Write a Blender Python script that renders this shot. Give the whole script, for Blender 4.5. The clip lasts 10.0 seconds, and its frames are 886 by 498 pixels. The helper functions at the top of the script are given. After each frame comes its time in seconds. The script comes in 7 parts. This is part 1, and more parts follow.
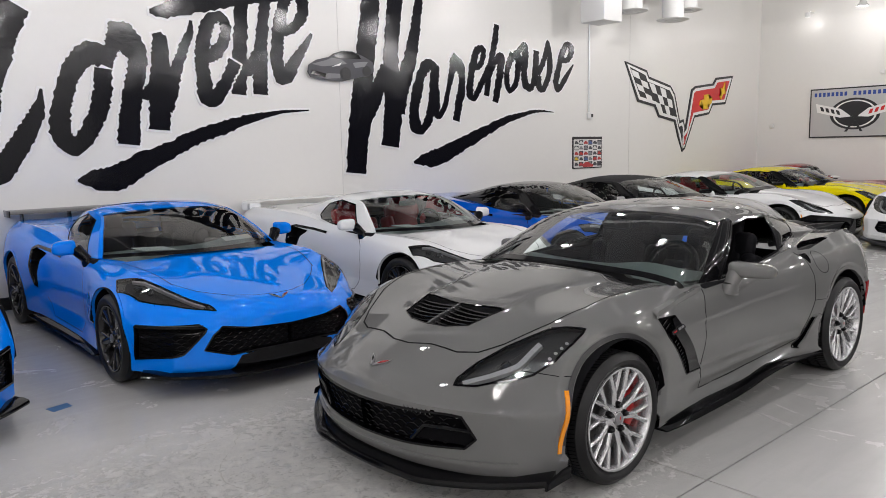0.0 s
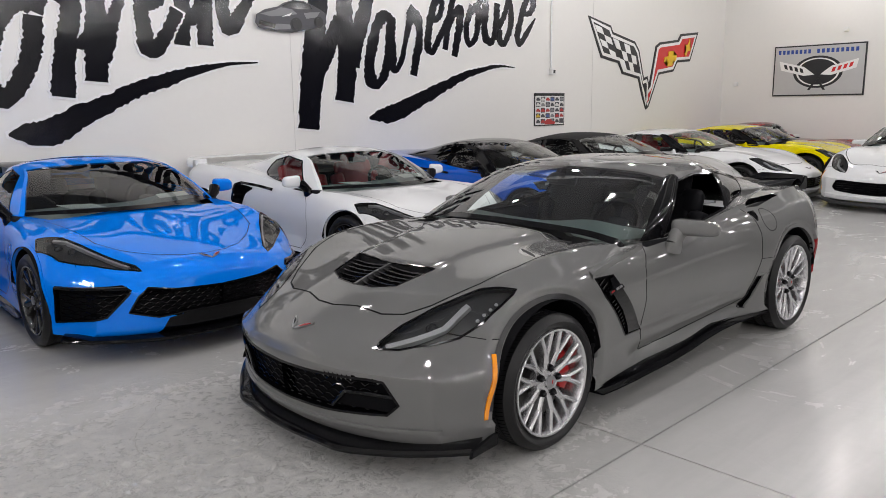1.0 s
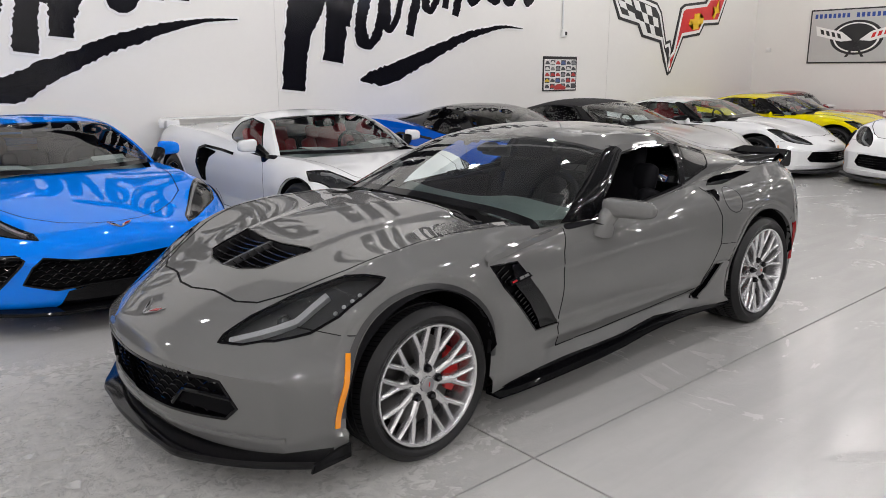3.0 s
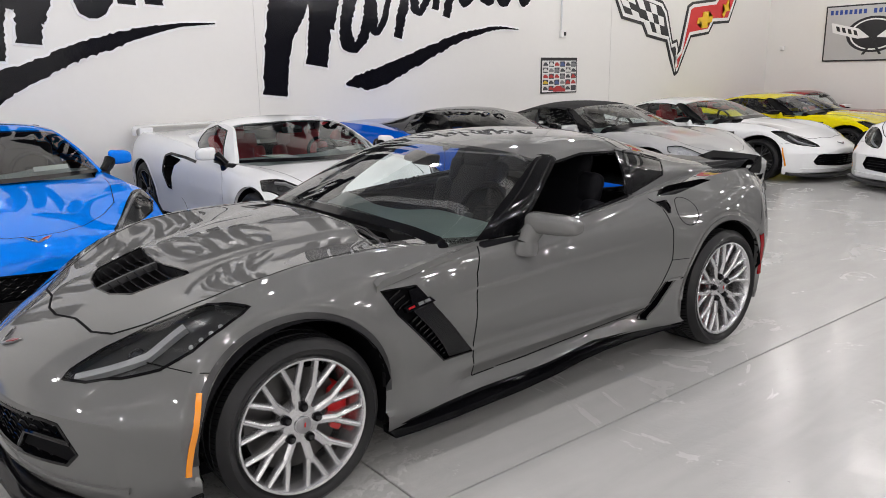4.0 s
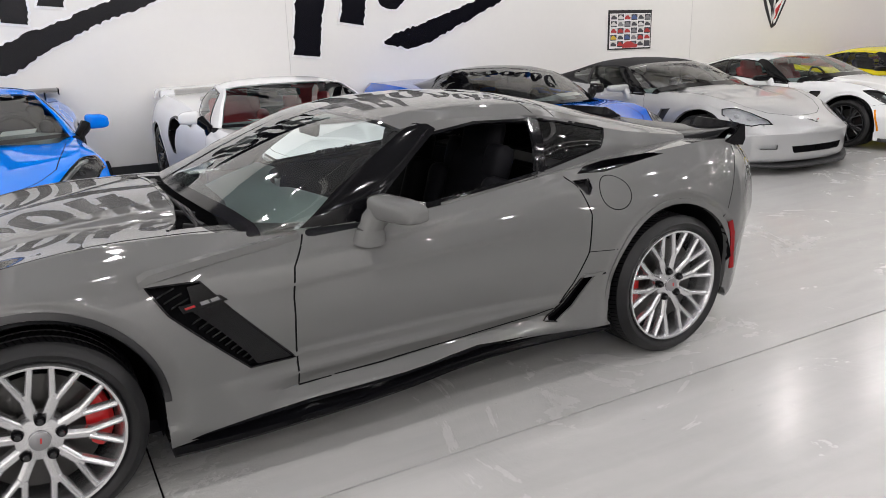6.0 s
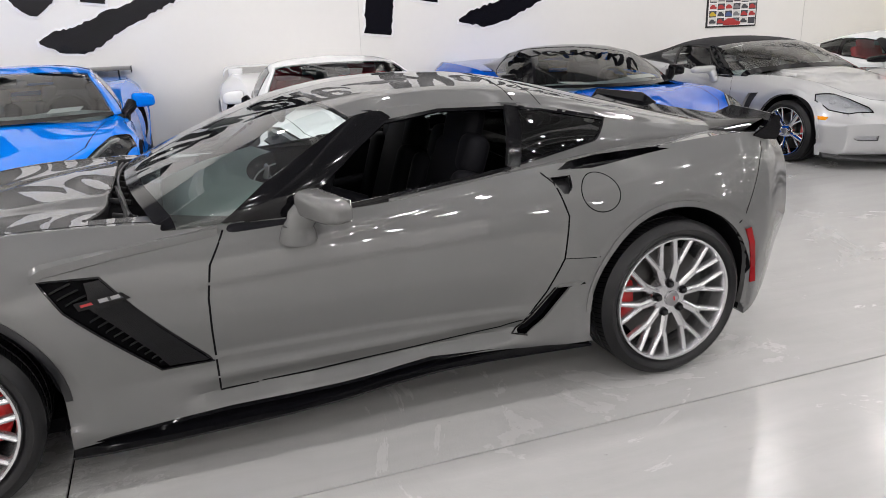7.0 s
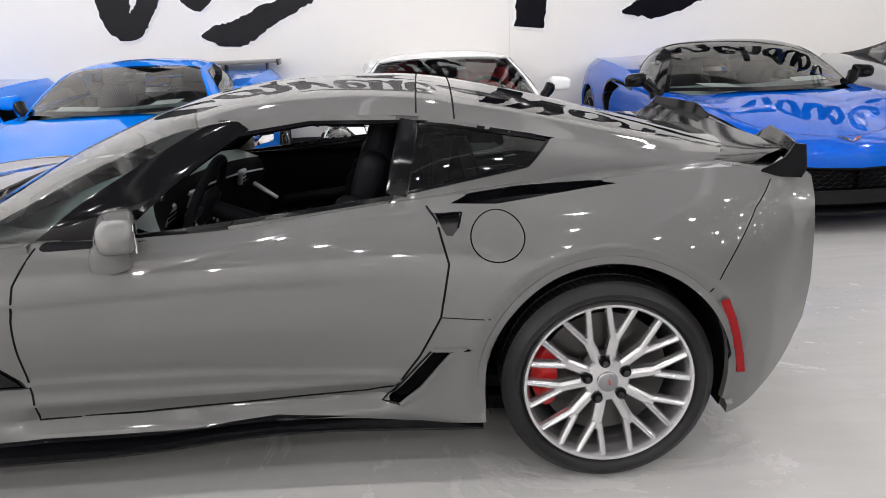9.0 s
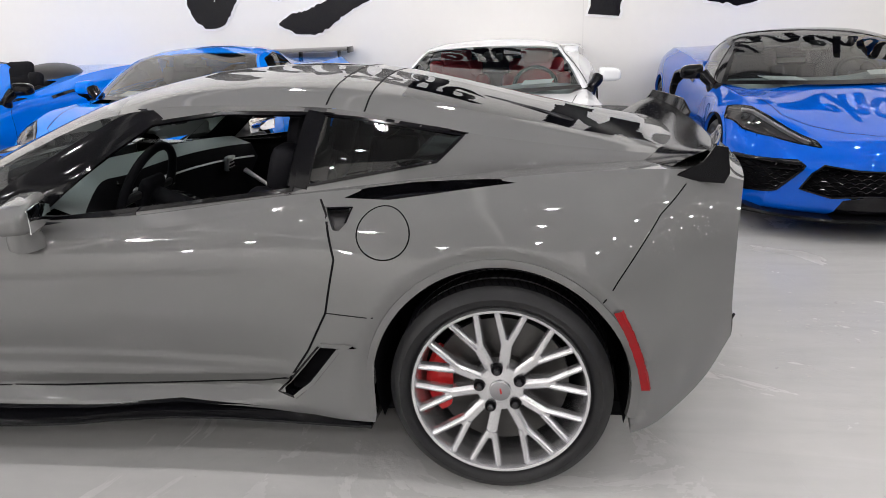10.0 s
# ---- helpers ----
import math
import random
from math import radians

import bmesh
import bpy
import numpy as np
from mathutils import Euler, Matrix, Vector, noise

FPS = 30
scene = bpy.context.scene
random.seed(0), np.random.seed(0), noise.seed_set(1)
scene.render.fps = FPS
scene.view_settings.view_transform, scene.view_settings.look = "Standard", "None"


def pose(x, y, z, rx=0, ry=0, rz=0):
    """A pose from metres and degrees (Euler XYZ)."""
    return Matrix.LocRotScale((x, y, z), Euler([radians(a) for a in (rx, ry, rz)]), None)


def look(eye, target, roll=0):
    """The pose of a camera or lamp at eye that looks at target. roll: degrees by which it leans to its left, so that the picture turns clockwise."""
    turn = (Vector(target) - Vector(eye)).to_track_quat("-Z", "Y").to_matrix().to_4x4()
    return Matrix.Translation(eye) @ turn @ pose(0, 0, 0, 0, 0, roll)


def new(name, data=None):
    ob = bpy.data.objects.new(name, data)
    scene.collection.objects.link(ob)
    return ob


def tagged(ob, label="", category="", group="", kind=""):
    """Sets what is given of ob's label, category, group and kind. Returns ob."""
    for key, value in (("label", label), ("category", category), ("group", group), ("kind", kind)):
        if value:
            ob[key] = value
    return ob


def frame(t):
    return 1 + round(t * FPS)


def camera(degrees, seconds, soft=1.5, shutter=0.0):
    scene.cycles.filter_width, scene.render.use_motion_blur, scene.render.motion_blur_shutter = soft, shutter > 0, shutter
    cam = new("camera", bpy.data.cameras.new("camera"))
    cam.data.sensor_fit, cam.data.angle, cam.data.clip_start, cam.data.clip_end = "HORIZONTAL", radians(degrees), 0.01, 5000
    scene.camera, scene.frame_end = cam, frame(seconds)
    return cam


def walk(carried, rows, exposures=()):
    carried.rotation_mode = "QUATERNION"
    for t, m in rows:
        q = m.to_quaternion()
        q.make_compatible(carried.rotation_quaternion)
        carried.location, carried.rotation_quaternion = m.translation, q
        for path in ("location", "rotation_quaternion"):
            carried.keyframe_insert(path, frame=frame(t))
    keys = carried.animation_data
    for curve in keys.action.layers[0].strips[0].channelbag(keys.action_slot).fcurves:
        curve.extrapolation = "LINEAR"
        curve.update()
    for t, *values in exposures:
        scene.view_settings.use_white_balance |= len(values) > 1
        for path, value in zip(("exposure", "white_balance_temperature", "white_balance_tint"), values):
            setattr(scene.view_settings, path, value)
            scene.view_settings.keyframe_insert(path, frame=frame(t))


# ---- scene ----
cam = camera(60.7, 10.0, soft=0.8)
PATH = [
    (0, (-2.97, -3.03, 1.647), (-1.659, -1.543, 1.383), -1.1),
    (0.5, (-2.831, -3.088, 1.624), (-1.501, -1.631, 1.295), -1.3),
    (1, (-2.672, -3.022, 1.601), (-1.318, -1.598, 1.23), -0.8),
    (1.5, (-2.473, -2.986, 1.589), (-1.109, -1.581, 1.186), 0.0),
    (2, (-2.272, -3.085, 1.582), (-0.935, -1.665, 1.14), 0.4),
    (2.2, (-2.196, -3.117, 1.581), (-0.885, -1.677, 1.121), 0.3),
    (3.3, (-1.633, -3.173, 1.564), (-0.382, -1.680, 1.111), -0.1),
    (3.5, (-1.507, -3.199, 1.563), (-0.267, -1.696, 1.112), -0.2),
    (4, (-1.166, -3.238, 1.564), (0.041, -1.709, 1.113), -0.7),
    (4.5, (-0.814, -3.22, 1.552), (0.366, -1.674, 1.086), -0.9),
    (5, (-0.525, -3.303, 1.541), (0.582, -1.712, 1.048), -1.1),
    (5.5, (-0.22, -3.397, 1.532), (0.801, -1.757, 1.015), -1.6),
    (5.7, (-0.101, -3.422, 1.528), (0.890, -1.767, 0.999), -1.5),
    (6.8, (0.685, -3.423, 1.510), (1.375, -1.639, 0.924), -2.2),
    (7, (0.815, -3.407, 1.504), (1.455, -1.606, 0.915), -1.9),
    (7.5, (1.169, -3.298, 1.499), (1.648, -1.447, 0.914), -1.7),
    (8, (1.482, -3.254, 1.474), (1.784, -1.365, 0.889), -2.0),
    (8.5, (1.82, -3.188, 1.465), (1.984, -1.282, 0.882), -2.2),
    (9, (2.171, -3.085, 1.465), (2.201, -1.173, 0.879), -2.4),
    (9.5, (2.533, -3.074, 1.462), (2.386, -1.17, 0.869), -2.7),
    (10, (2.87, -2.983, 1.446), (2.581, -1.098, 0.843), -2.6),
]
walk(cam, [(t, look(eye, target, roll)) for t, eye, target, roll in PATH], [(0, -0.14), (2.0, -0.06), (3.5, 0.03), (5.5, 0.17), (7.5, 0.35), (10, 0.44)])

from mathutils.bvhtree import BVHTree

# ---- light ----
world = bpy.data.worlds.new("world")
scene.world = world
world.use_nodes = True
world.node_tree.nodes["Background"].inputs[0].default_value = (0.9, 0.95, 1.0, 1)
world.node_tree.nodes["Background"].inputs[1].default_value = 0.1
WALL_Y, WALL_X, SOUTH_Y, WEST_X, CEIL, LAMP_Z = 6.12, 15.7, -11.0, -13.0, 5.4, 4.5
LAMP_W = 44.0


# ---- materials ----
def mat(name, color, rough=0.5, metal=0.0, coat=0.0, vary=0.0, grain=0.0, bump=0.0, scale=8.0, bscale=60.0, spec=0.5, rvary=0.0, coat_ior=1.5):
    """A surface with variation of colour and roughness at two scales and a fine relief."""
    m = bpy.data.materials.new(name)
    m.use_nodes = True
    nt = m.node_tree
    p = nt.nodes["Principled BSDF"]
    p.inputs["Base Color"].default_value = (*color, 1)
    p.inputs["Roughness"].default_value = rough
    p.inputs["Metallic"].default_value = metal
    p.inputs["Coat Weight"].default_value = coat
    p.inputs["Coat Roughness"].default_value = 0.012
    p.inputs["Coat IOR"].default_value = coat_ior
    p.inputs["Specular IOR Level"].default_value = spec
    tc = nt.nodes.new("ShaderNodeTexCoord")

    def noise_at(s, detail=4.0):
        n = nt.nodes.new("ShaderNodeTexNoise")
        n.inputs["Scale"].default_value, n.inputs["Detail"].default_value = s, detail
        nt.links.new(tc.outputs["Object"], n.inputs["Vector"])
        return n.outputs["Fac"]

    if vary or grain:
        a, b = noise_at(scale), noise_at(scale * 22, 6.0)
        mix = nt.nodes.new("ShaderNodeMath")
        mix.operation = "MULTIPLY_ADD"
        nt.links.new(a, mix.inputs[0])
        mix.inputs[1].default_value = 2 * vary
        mix.inputs[2].default_value = 1 - vary - grain
        add = nt.nodes.new("ShaderNodeMath")
        add.operation = "MULTIPLY_ADD"
        nt.links.new(b, add.inputs[0])
        add.inputs[1].default_value = 2 * grain
        nt.links.new(mix.outputs[0], add.inputs[2])
        hue = nt.nodes.new("ShaderNodeHueSaturation")
        hue.inputs["Color"].default_value = (*color, 1)
        nt.links.new(add.outputs[0], hue.inputs["Value"])
        nt.links.new(hue.outputs[0], p.inputs["Base Color"])
    if rvary:
        r = nt.nodes.new("ShaderNodeMath")
        r.operation = "MULTIPLY_ADD"
        nt.links.new(noise_at(scale * 1.7), r.inputs[0])
        r.inputs[1].default_value, r.inputs[2].default_value = 2 * rvary, rough - rvary
        nt.links.new(r.outputs[0], p.inputs["Roughness"])
    if bump:
        bn = nt.nodes.new("ShaderNodeBump")
        bn.inputs["Strength"].default_value, bn.inputs["Distance"].default_value = 1.0, bump
        nt.links.new(noise_at(bscale), bn.inputs["Height"])
        nt.links.new(bn.outputs[0], p.inputs["Normal"])
    return m


def paint(name, color, metal=0.0, flake=0.0, gloss=1.75, rough=0.35):
    return mat(name, color, rough=rough, metal=metal, coat=1.0, grain=flake, scale=60.0, spec=0.0, coat_ior=gloss)


def glass(name, tint, rough=0.0, ior=2.1):
    """Thin tinted glass: part mirror, part tinted see-through."""
    m = bpy.data.materials.new(name)
    m.use_nodes = True
    nt = m.node_tree
    nt.nodes.remove(nt.nodes["Principled BSDF"])
    out = nt.nodes["Material Output"]
    tr, gl, fr, mx = (nt.nodes.new("ShaderNode" + n) for n in ("BsdfTransparent", "BsdfGlossy", "Fresnel", "MixShader"))
    tr.inputs[0].default_value = (*tint, 1)
    gl.inputs["Roughness"].default_value = rough
    gl.inputs["Color"].default_value = (1, 1, 1, 1)
    fr.inputs[0].default_value = ior
    nt.links.new(fr.outputs[0], mx.inputs[0])
    nt.links.new(tr.outputs[0], mx.inputs[1])
    nt.links.new(gl.outputs[0], mx.inputs[2])
    nt.links.new(mx.outputs[0], out.inputs[0])
    return m


GRAY = paint("gray_paint", (0.142, 0.142, 0.141), 0.15, 0.03, 1.55, 0.6)
AZURE = paint("azure_paint", (0.0, 0.19, 0.8), gloss=1.42)
NAVY = paint("blue_metallic_paint", (0.0, 0.085, 0.5), 0.0, 0.05, 1.42)
WHITE = paint("white_paint", (0.78, 0.79, 0.8), gloss=1.5)
SILVER = paint("silver_paint", (0.46, 0.465, 0.47), 0.4, 0.04, 1.5)
YELLOW = paint("yellow_paint", (0.72, 0.62, 0.0), gloss=1.4)
MAROON = paint("maroon_paint", (0.26, 0.018, 0.02), gloss=1.45)
GLOSS = mat("gloss_black", (0.003, 0.003, 0.004), 0.09, spec=0.24)
SATIN = mat("satin_black", (0.018, 0.018, 0.02), 0.42, grain=0.1, bump=0.0003)
# Near black for gaps, recesses and undersides; their shade is put into the colour.
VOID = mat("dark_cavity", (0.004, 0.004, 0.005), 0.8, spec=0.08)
RUBBER = mat("tyre_rubber", (0.009, 0.009, 0.01), 0.42, spec=0.3, vary=0.15, grain=0.15, bump=0.0004, bscale=180)
ALLOY = mat("silver_alloy", (0.64, 0.64, 0.655), 0.27, metal=0.88, grain=0.03)
CHROME = mat("chrome", (0.85, 0.85, 0.86), 0.05, metal=1.0)
BLACKRIM = mat("black_alloy", (0.012, 0.012, 0.014), 0.22, coat=0.6)
IRON = mat("brake_disc", (0.09, 0.088, 0.086), 0.42, metal=1.0, grain=0.1)
RED = mat("red_caliper", (0.55, 0.01, 0.012), 0.3, coat=0.6)
DARKRED = mat("red_enamel", (0.3, 0.006, 0.01), 0.25, coat=0.5)
REDLENS = mat("red_lens", (0.26, 0.003, 0.006), 0.2, spec=0.3)
AMBER = mat("amber_lens", (0.8, 0.27, 0.0), 0.15, coat=1.0)
HEADGREY = mat("lamp_housing", (0.065, 0.066, 0.068), 0.3, metal=0.3, grain=0.1)
LAMPGREY = mat("lamp_reflector", (0.8, 0.81, 0.83), 0.25, metal=0.3)
CHARCOAL = mat("charcoal_plastic", (0.035, 0.035, 0.038), 0.4, grain=0.08, bump=0.0002)
FINBLACK = mat("gloss_charcoal", (0.022, 0.022, 0.024), 0.14, spec=0.5)
DRLM = mat("light_guide", (0.62, 0.63, 0.64), 0.3, grain=0.3, scale=14.0)
PROJ = mat("projector_glass", (0.05, 0.052, 0.056), 0.08, coat=1.0)
CAPGREY = mat("cap_metal", (0.3, 0.3, 0.31), 0.3, metal=0.7)
LEATHER = mat("black_leather", (0.006, 0.006, 0.008), 0.7, spec=0.12, vary=0.1, grain=0.2, bump=0.0008, bscale=220)
REDLEATHER = mat("red_leather", (0.42, 0.012, 0.02), 0.45, vary=0.1, bump=0.0008, bscale=220)
# Dark plastic made pale teal: the windscreen's reflection is put into this colour.
DASH = mat("dash_plastic_with_reflection", (0.27, 0.305, 0.3), 0.55, spec=0.3, grain=0.15, bump=0.0005, bscale=300)
CLOTH = mat("black_canvas", (0.012, 0.012, 0.014), 0.9, vary=0.2, bump=0.001, bscale=300)
PAPER = mat("white_paper", (0.8, 0.8, 0.78), 0.7)
WSGLASS = glass("windscreen_glass", (0.84, 0.94, 0.92), ior=1.9)
CLEARGLASS = glass("clear_windscreen_glass", (0.74, 0.8, 0.79), ior=1.5)
SIDEGLASS = glass("side_glass", (0.86, 0.9, 0.89), ior=1.45)
DARKGLASS = glass("tinted_glass", (0.2, 0.23, 0.23), ior=1.5)
LENS = glass("lamp_lens", (0.86, 0.87, 0.88), ior=1.5)
WALLP = mat("white_wall_paint", (0.755, 0.745, 0.72), 0.28, vary=0.02, grain=0.015, bump=0.0006, scale=0.6, bscale=5.0)

# Dark tone for unseen wall stretches, added to dim reflections on the car flank.
DIMWALL = mat("reflection_dimming_wall", (0.09, 0.09, 0.095), 0.5, vary=0.05, grain=0.03, scale=0.6)


def floor_material():
    """Sealed grey concrete: cloudy patches, trowel scuffs, worn spots and a patchy gloss."""
    m = mat("grey_epoxy_floor", (0.49, 0.487, 0.478), 0.3, vary=0.07, grain=0.03, scale=0.7)
    nt = m.node_tree
    p = nt.nodes["Principled BSDF"]
    base = p.inputs["Base Color"].links[0].from_socket
    tc = nt.nodes.new("ShaderNodeTexCoord")

    def tex(scale, detail, rough=0.55, warp=0.0):
        n = nt.nodes.new("ShaderNodeTexNoise")
        n.inputs["Scale"].default_value, n.inputs["Detail"].default_value, n.inputs["Roughness"].default_value, n.inputs["Distortion"].default_value = scale, detail, rough, warp
        nt.links.new(tc.outputs["Object"], n.inputs["Vector"])
        return n.outputs["Fac"]

    def ramp(fac, lo, hi, a, b):
        r = nt.nodes.new("ShaderNodeMapRange")
        r.inputs["From Min"].default_value, r.inputs["From Max"].default_value, r.inputs["To Min"].default_value, r.inputs["To Max"].default_value = lo, hi, a, b
        nt.links.new(fac, r.inputs["Value"])
        return r.outputs[0]

    worn = ramp(tex(1.1, 8, 0.68, 1.5), 0.52, 0.68, 0.0, 1.0)
    spots = ramp(tex(14, 5, 0.6), 0.69, 0.74, 0.0, 0.5)
    mask = ramp(tex(0.85, 3, 0.5, 0.6), 0.54, 0.62, 0.0, 1.0)
    chips = ramp(tex(38, 3, 0.5), 0.66, 0.7, 0.0, 0.18)
    flake = nt.nodes.new("ShaderNodeMath")
    flake.operation = "MULTIPLY"
    nt.links.new(mask, flake.inputs[0])
    nt.links.new(chips, flake.inputs[1])
    drag = nt.nodes.new("ShaderNodeMapping")
    drag.inputs["Scale"].default_value = (1.0, 7.0, 1.0)
    drag.inputs["Rotation"].default_value = (0, 0, 0.5)
    nt.links.new(tc.outputs["Object"], drag.inputs["Vector"])
    tn = nt.nodes.new("ShaderNodeTexNoise")
    tn.inputs["Scale"].default_value, tn.inputs["Detail"].default_value, tn.inputs["Distortion"].default_value = 1.3, 7.0, 0.8
    nt.links.new(drag.outputs[0], tn.inputs["Vector"])
    smear = nt.nodes.new("ShaderNodeHueSaturation")
    nt.links.new(base, smear.inputs["Color"])
    nt.links.new(ramp(tn.outputs["Fac"], 0.3, 0.7, 0.95, 1.045), smear.inputs["Value"])
    pale = nt.nodes.new("ShaderNodeMix")
    pale.data_type = "RGBA"
    nt.links.new(flake.outputs[0], pale.inputs["Factor"])
    nt.links.new(smear.outputs[0], pale.inputs["A"])
    pale.inputs["B"].default_value = (0.55, 0.54, 0.52, 1)
    base = pale.outputs["Result"]
    mx = nt.nodes.new("ShaderNodeMix")
    mx.data_type = "RGBA"
    nt.links.new(spots, mx.inputs["Factor"])
    nt.links.new(base, mx.inputs["A"])
    mx.inputs["B"].default_value = (0.2, 0.19, 0.18, 1)
    # a stretch of bare, roughly trowelled concrete where the sealer has worn off
    def math_node(op, a, b):
        n = nt.nodes.new("ShaderNodeMath")
        n.operation = op
        for k, v in enumerate((a, b)):
            if isinstance(v, (int, float)):
                n.inputs[k].default_value = v
            else:
                nt.links.new(v, n.inputs[k])
        return n.outputs[0]

    off = nt.nodes.new("ShaderNodeVectorMath")
    off.operation = "DISTANCE"
    squash = nt.nodes.new("ShaderNodeMapping")
    squash.inputs["Scale"].default_value = (0.75, 1.0, 0.0)
    nt.links.new(tc.outputs["Object"], squash.inputs["Vector"])
    nt.links.new(squash.outputs[0], off.inputs[0])
    off.inputs[1].default_value = (-0.95, -0.1, 0.0)
    patch = ramp(math_node("ADD", off.outputs["Value"], math_node("MULTIPLY", tex(1.6, 5, 0.6), 1.3)), 2.3, 1.5, 0.0, 1.0)
    crumb = ramp(tex(17, 9, 0.72, 0.7), 0.42, 0.62, 0.0, 1.0)
    bare = nt.nodes.new("ShaderNodeMix")
    bare.data_type = "RGBA"
    nt.links.new(math_node("MULTIPLY", patch, math_node("MULTIPLY", crumb, 0.75)), bare.inputs["Factor"])
    nt.links.new(mx.outputs["Result"], bare.inputs["A"])
    bare.inputs["B"].default_value = (0.68, 0.67, 0.645, 1)
    nt.links.new(bare.outputs["Result"], p.inputs["Base Color"])
    nt.links.new(math_node("ADD", ramp(worn, 0, 1, 0.21, 0.33), math_node("MULTIPLY", patch, ramp(crumb, 0, 1, 0.04, 0.2))), p.inputs["Roughness"])
    mul = nt.nodes.new("ShaderNodeMath")
    mul.operation = "MULTIPLY"
    nt.links.new(worn, mul.inputs[0])
    nt.links.new(tex(26, 6, 0.7), mul.inputs[1])
    add = nt.nodes.new("ShaderNodeMath")
    add.operation = "MULTIPLY_ADD"
    nt.links.new(tex(2.2, 3), add.inputs[0])
    add.inputs[1].default_value = 1.2
    nt.links.new(mul.outputs[0], add.inputs[2])
    bn = nt.nodes.new("ShaderNodeBump")
    bn.inputs["Strength"].default_value, bn.inputs["Distance"].default_value = 1.0, 0.0022
    nt.links.new(math_node("ADD", add.outputs[0], math_node("MULTIPLY", patch, math_node("MULTIPLY", crumb, 2.6))), bn.inputs["Height"])
    nt.links.new(bn.outputs[0], p.inputs["Normal"])
    return m


FLOORM = floor_material()
SEAMM = mat("wall_joint_filler", (0.62, 0.61, 0.59), 0.5)
BASEM = mat("black_baseboard", (0.012, 0.013, 0.016), 0.4)
CEILM = mat("grey_roof_deck", (0.22, 0.22, 0.225), 0.7, vary=0.04)
VINYL = mat("black_vinyl", (0.004, 0.004, 0.007), 0.12, vary=0.1, spec=0.3, bump=0.004, bscale=3.5)
VINYLW = mat("white_vinyl", (0.82, 0.82, 0.82), 0.3)
METALP = mat("galvanised_metal", (0.6, 0.61, 0.62), 0.35, metal=0.7, vary=0.05)
WHITEPL = mat("white_enamel", (0.75, 0.75, 0.74), 0.4)
EMIT = bpy.data.materials.new("lamp_glow")
EMIT.use_nodes = True
EMIT.node_tree.nodes["Principled BSDF"].inputs["Emission Color"].default_value = (1, 0.97, 0.92, 1)
EMIT.node_tree.nodes["Principled BSDF"].inputs["Emission Strength"].default_value = 25.0


# ---- mesh tools ----
def mesh_of(name, verts, faces, material, smooth=True, sharp=40.0):
    me = bpy.data.meshes.new(name)
    me.from_pydata([tuple(map(float, v)) for v in verts], [], [tuple(int(i) for i in f) for f in faces])
    me.materials.append(material)
    if smooth:
        me.shade_smooth()
        me.set_sharp_from_angle(angle=radians(sharp))
    me.update()
    return me


def put(name, mesh, parent=None, label=""):
    ob = new(name, mesh)
    if parent is not None:
        ob.parent = parent
    if label:
        ob["label"] = label
    return ob


def part(name, bm, material, parent, label="", smooth=True, sharp=40.0):
    """Links a bmesh as one mesh object under a thing or a part."""
    me = bpy.data.meshes.new(name)
    bm.normal_update()
    bm.to_mesh(me)
    bm.free()
    me.materials.append(material)
    if smooth:
        me.shade_smooth()
        me.set_sharp_from_angle(angle=radians(sharp))
    return put(name, me, parent, label)


def boxy(bm, size, m, bevel=0.0, segs=2):
    """A bevelled box of that size at the pose m."""
    r = bmesh.ops.create_cube(bm, size=1.0, matrix=m @ Matrix.Diagonal((*size, 1)))
    if bevel:
        es = list({e for v in r["verts"] for e in v.link_edges})
        bmesh.ops.bevel(bm, geom=es, offset=bevel, segments=segs, affect="EDGES", profile=0.5)
    return bm


def box(name, size, m, material, parent=None, label="", bevel=0.0):
    return part(name, boxy(bmesh.new(), size, m, bevel), material, parent, label)


def tube(bm, pts, radius, sides=8, closed=False):
    """A round bar along a line of points; radius may be one number or one for each point."""
    pts = [Vector(p) for p in pts]
    n = len(pts)
    rad = [radius] * n if isinstance(radius, (int, float)) else radius
    rings, up = [], None
    for i, p in enumerate(pts):
        a = pts[(i - 1) % n] if closed or i else p
        b = pts[(i + 1) % n] if closed or i < n - 1 else p
        d = (b - a).normalized()
        if up is None:
            up = d.orthogonal().normalized()
        up = (up - d * up.dot(d)).normalized()
        side = d.cross(up)
        rings.append([bm.verts.new(p + (up * math.cos(t) + side * math.sin(t)) * rad[i]) for t in (2 * math.pi * k / sides for k in range(sides))])
    for i in range(n if closed else n - 1):
        r, s = rings[i], rings[(i + 1) % n]
        for k in range(sides):
            bm.faces.new((r[k], r[(k + 1) % sides], s[(k + 1) % sides], s[k]))
    if not closed:
        bm.faces.new(list(reversed(rings[0])))
        bm.faces.new(rings[-1])
    return bm


def lathe(bm, profile, segs, m=Matrix(), closed=False):
    """Turns a profile of (radius, height) round the z axis of m."""
    rings = []
    for r, z in profile:
        rings.append([bm.verts.new(m @ Vector((r * math.cos(t), r * math.sin(t), z))) for t in (2 * math.pi * k / segs for k in range(segs))])
    k_all = len(rings) if closed else len(rings) - 1
    for i in range(k_all):
        a, b = rings[i], rings[(i + 1) % len(rings)]
        for k in range(segs):
            bm.faces.new((a[k], a[(k + 1) % segs], b[(k + 1) % segs], b[k]))
    return bm


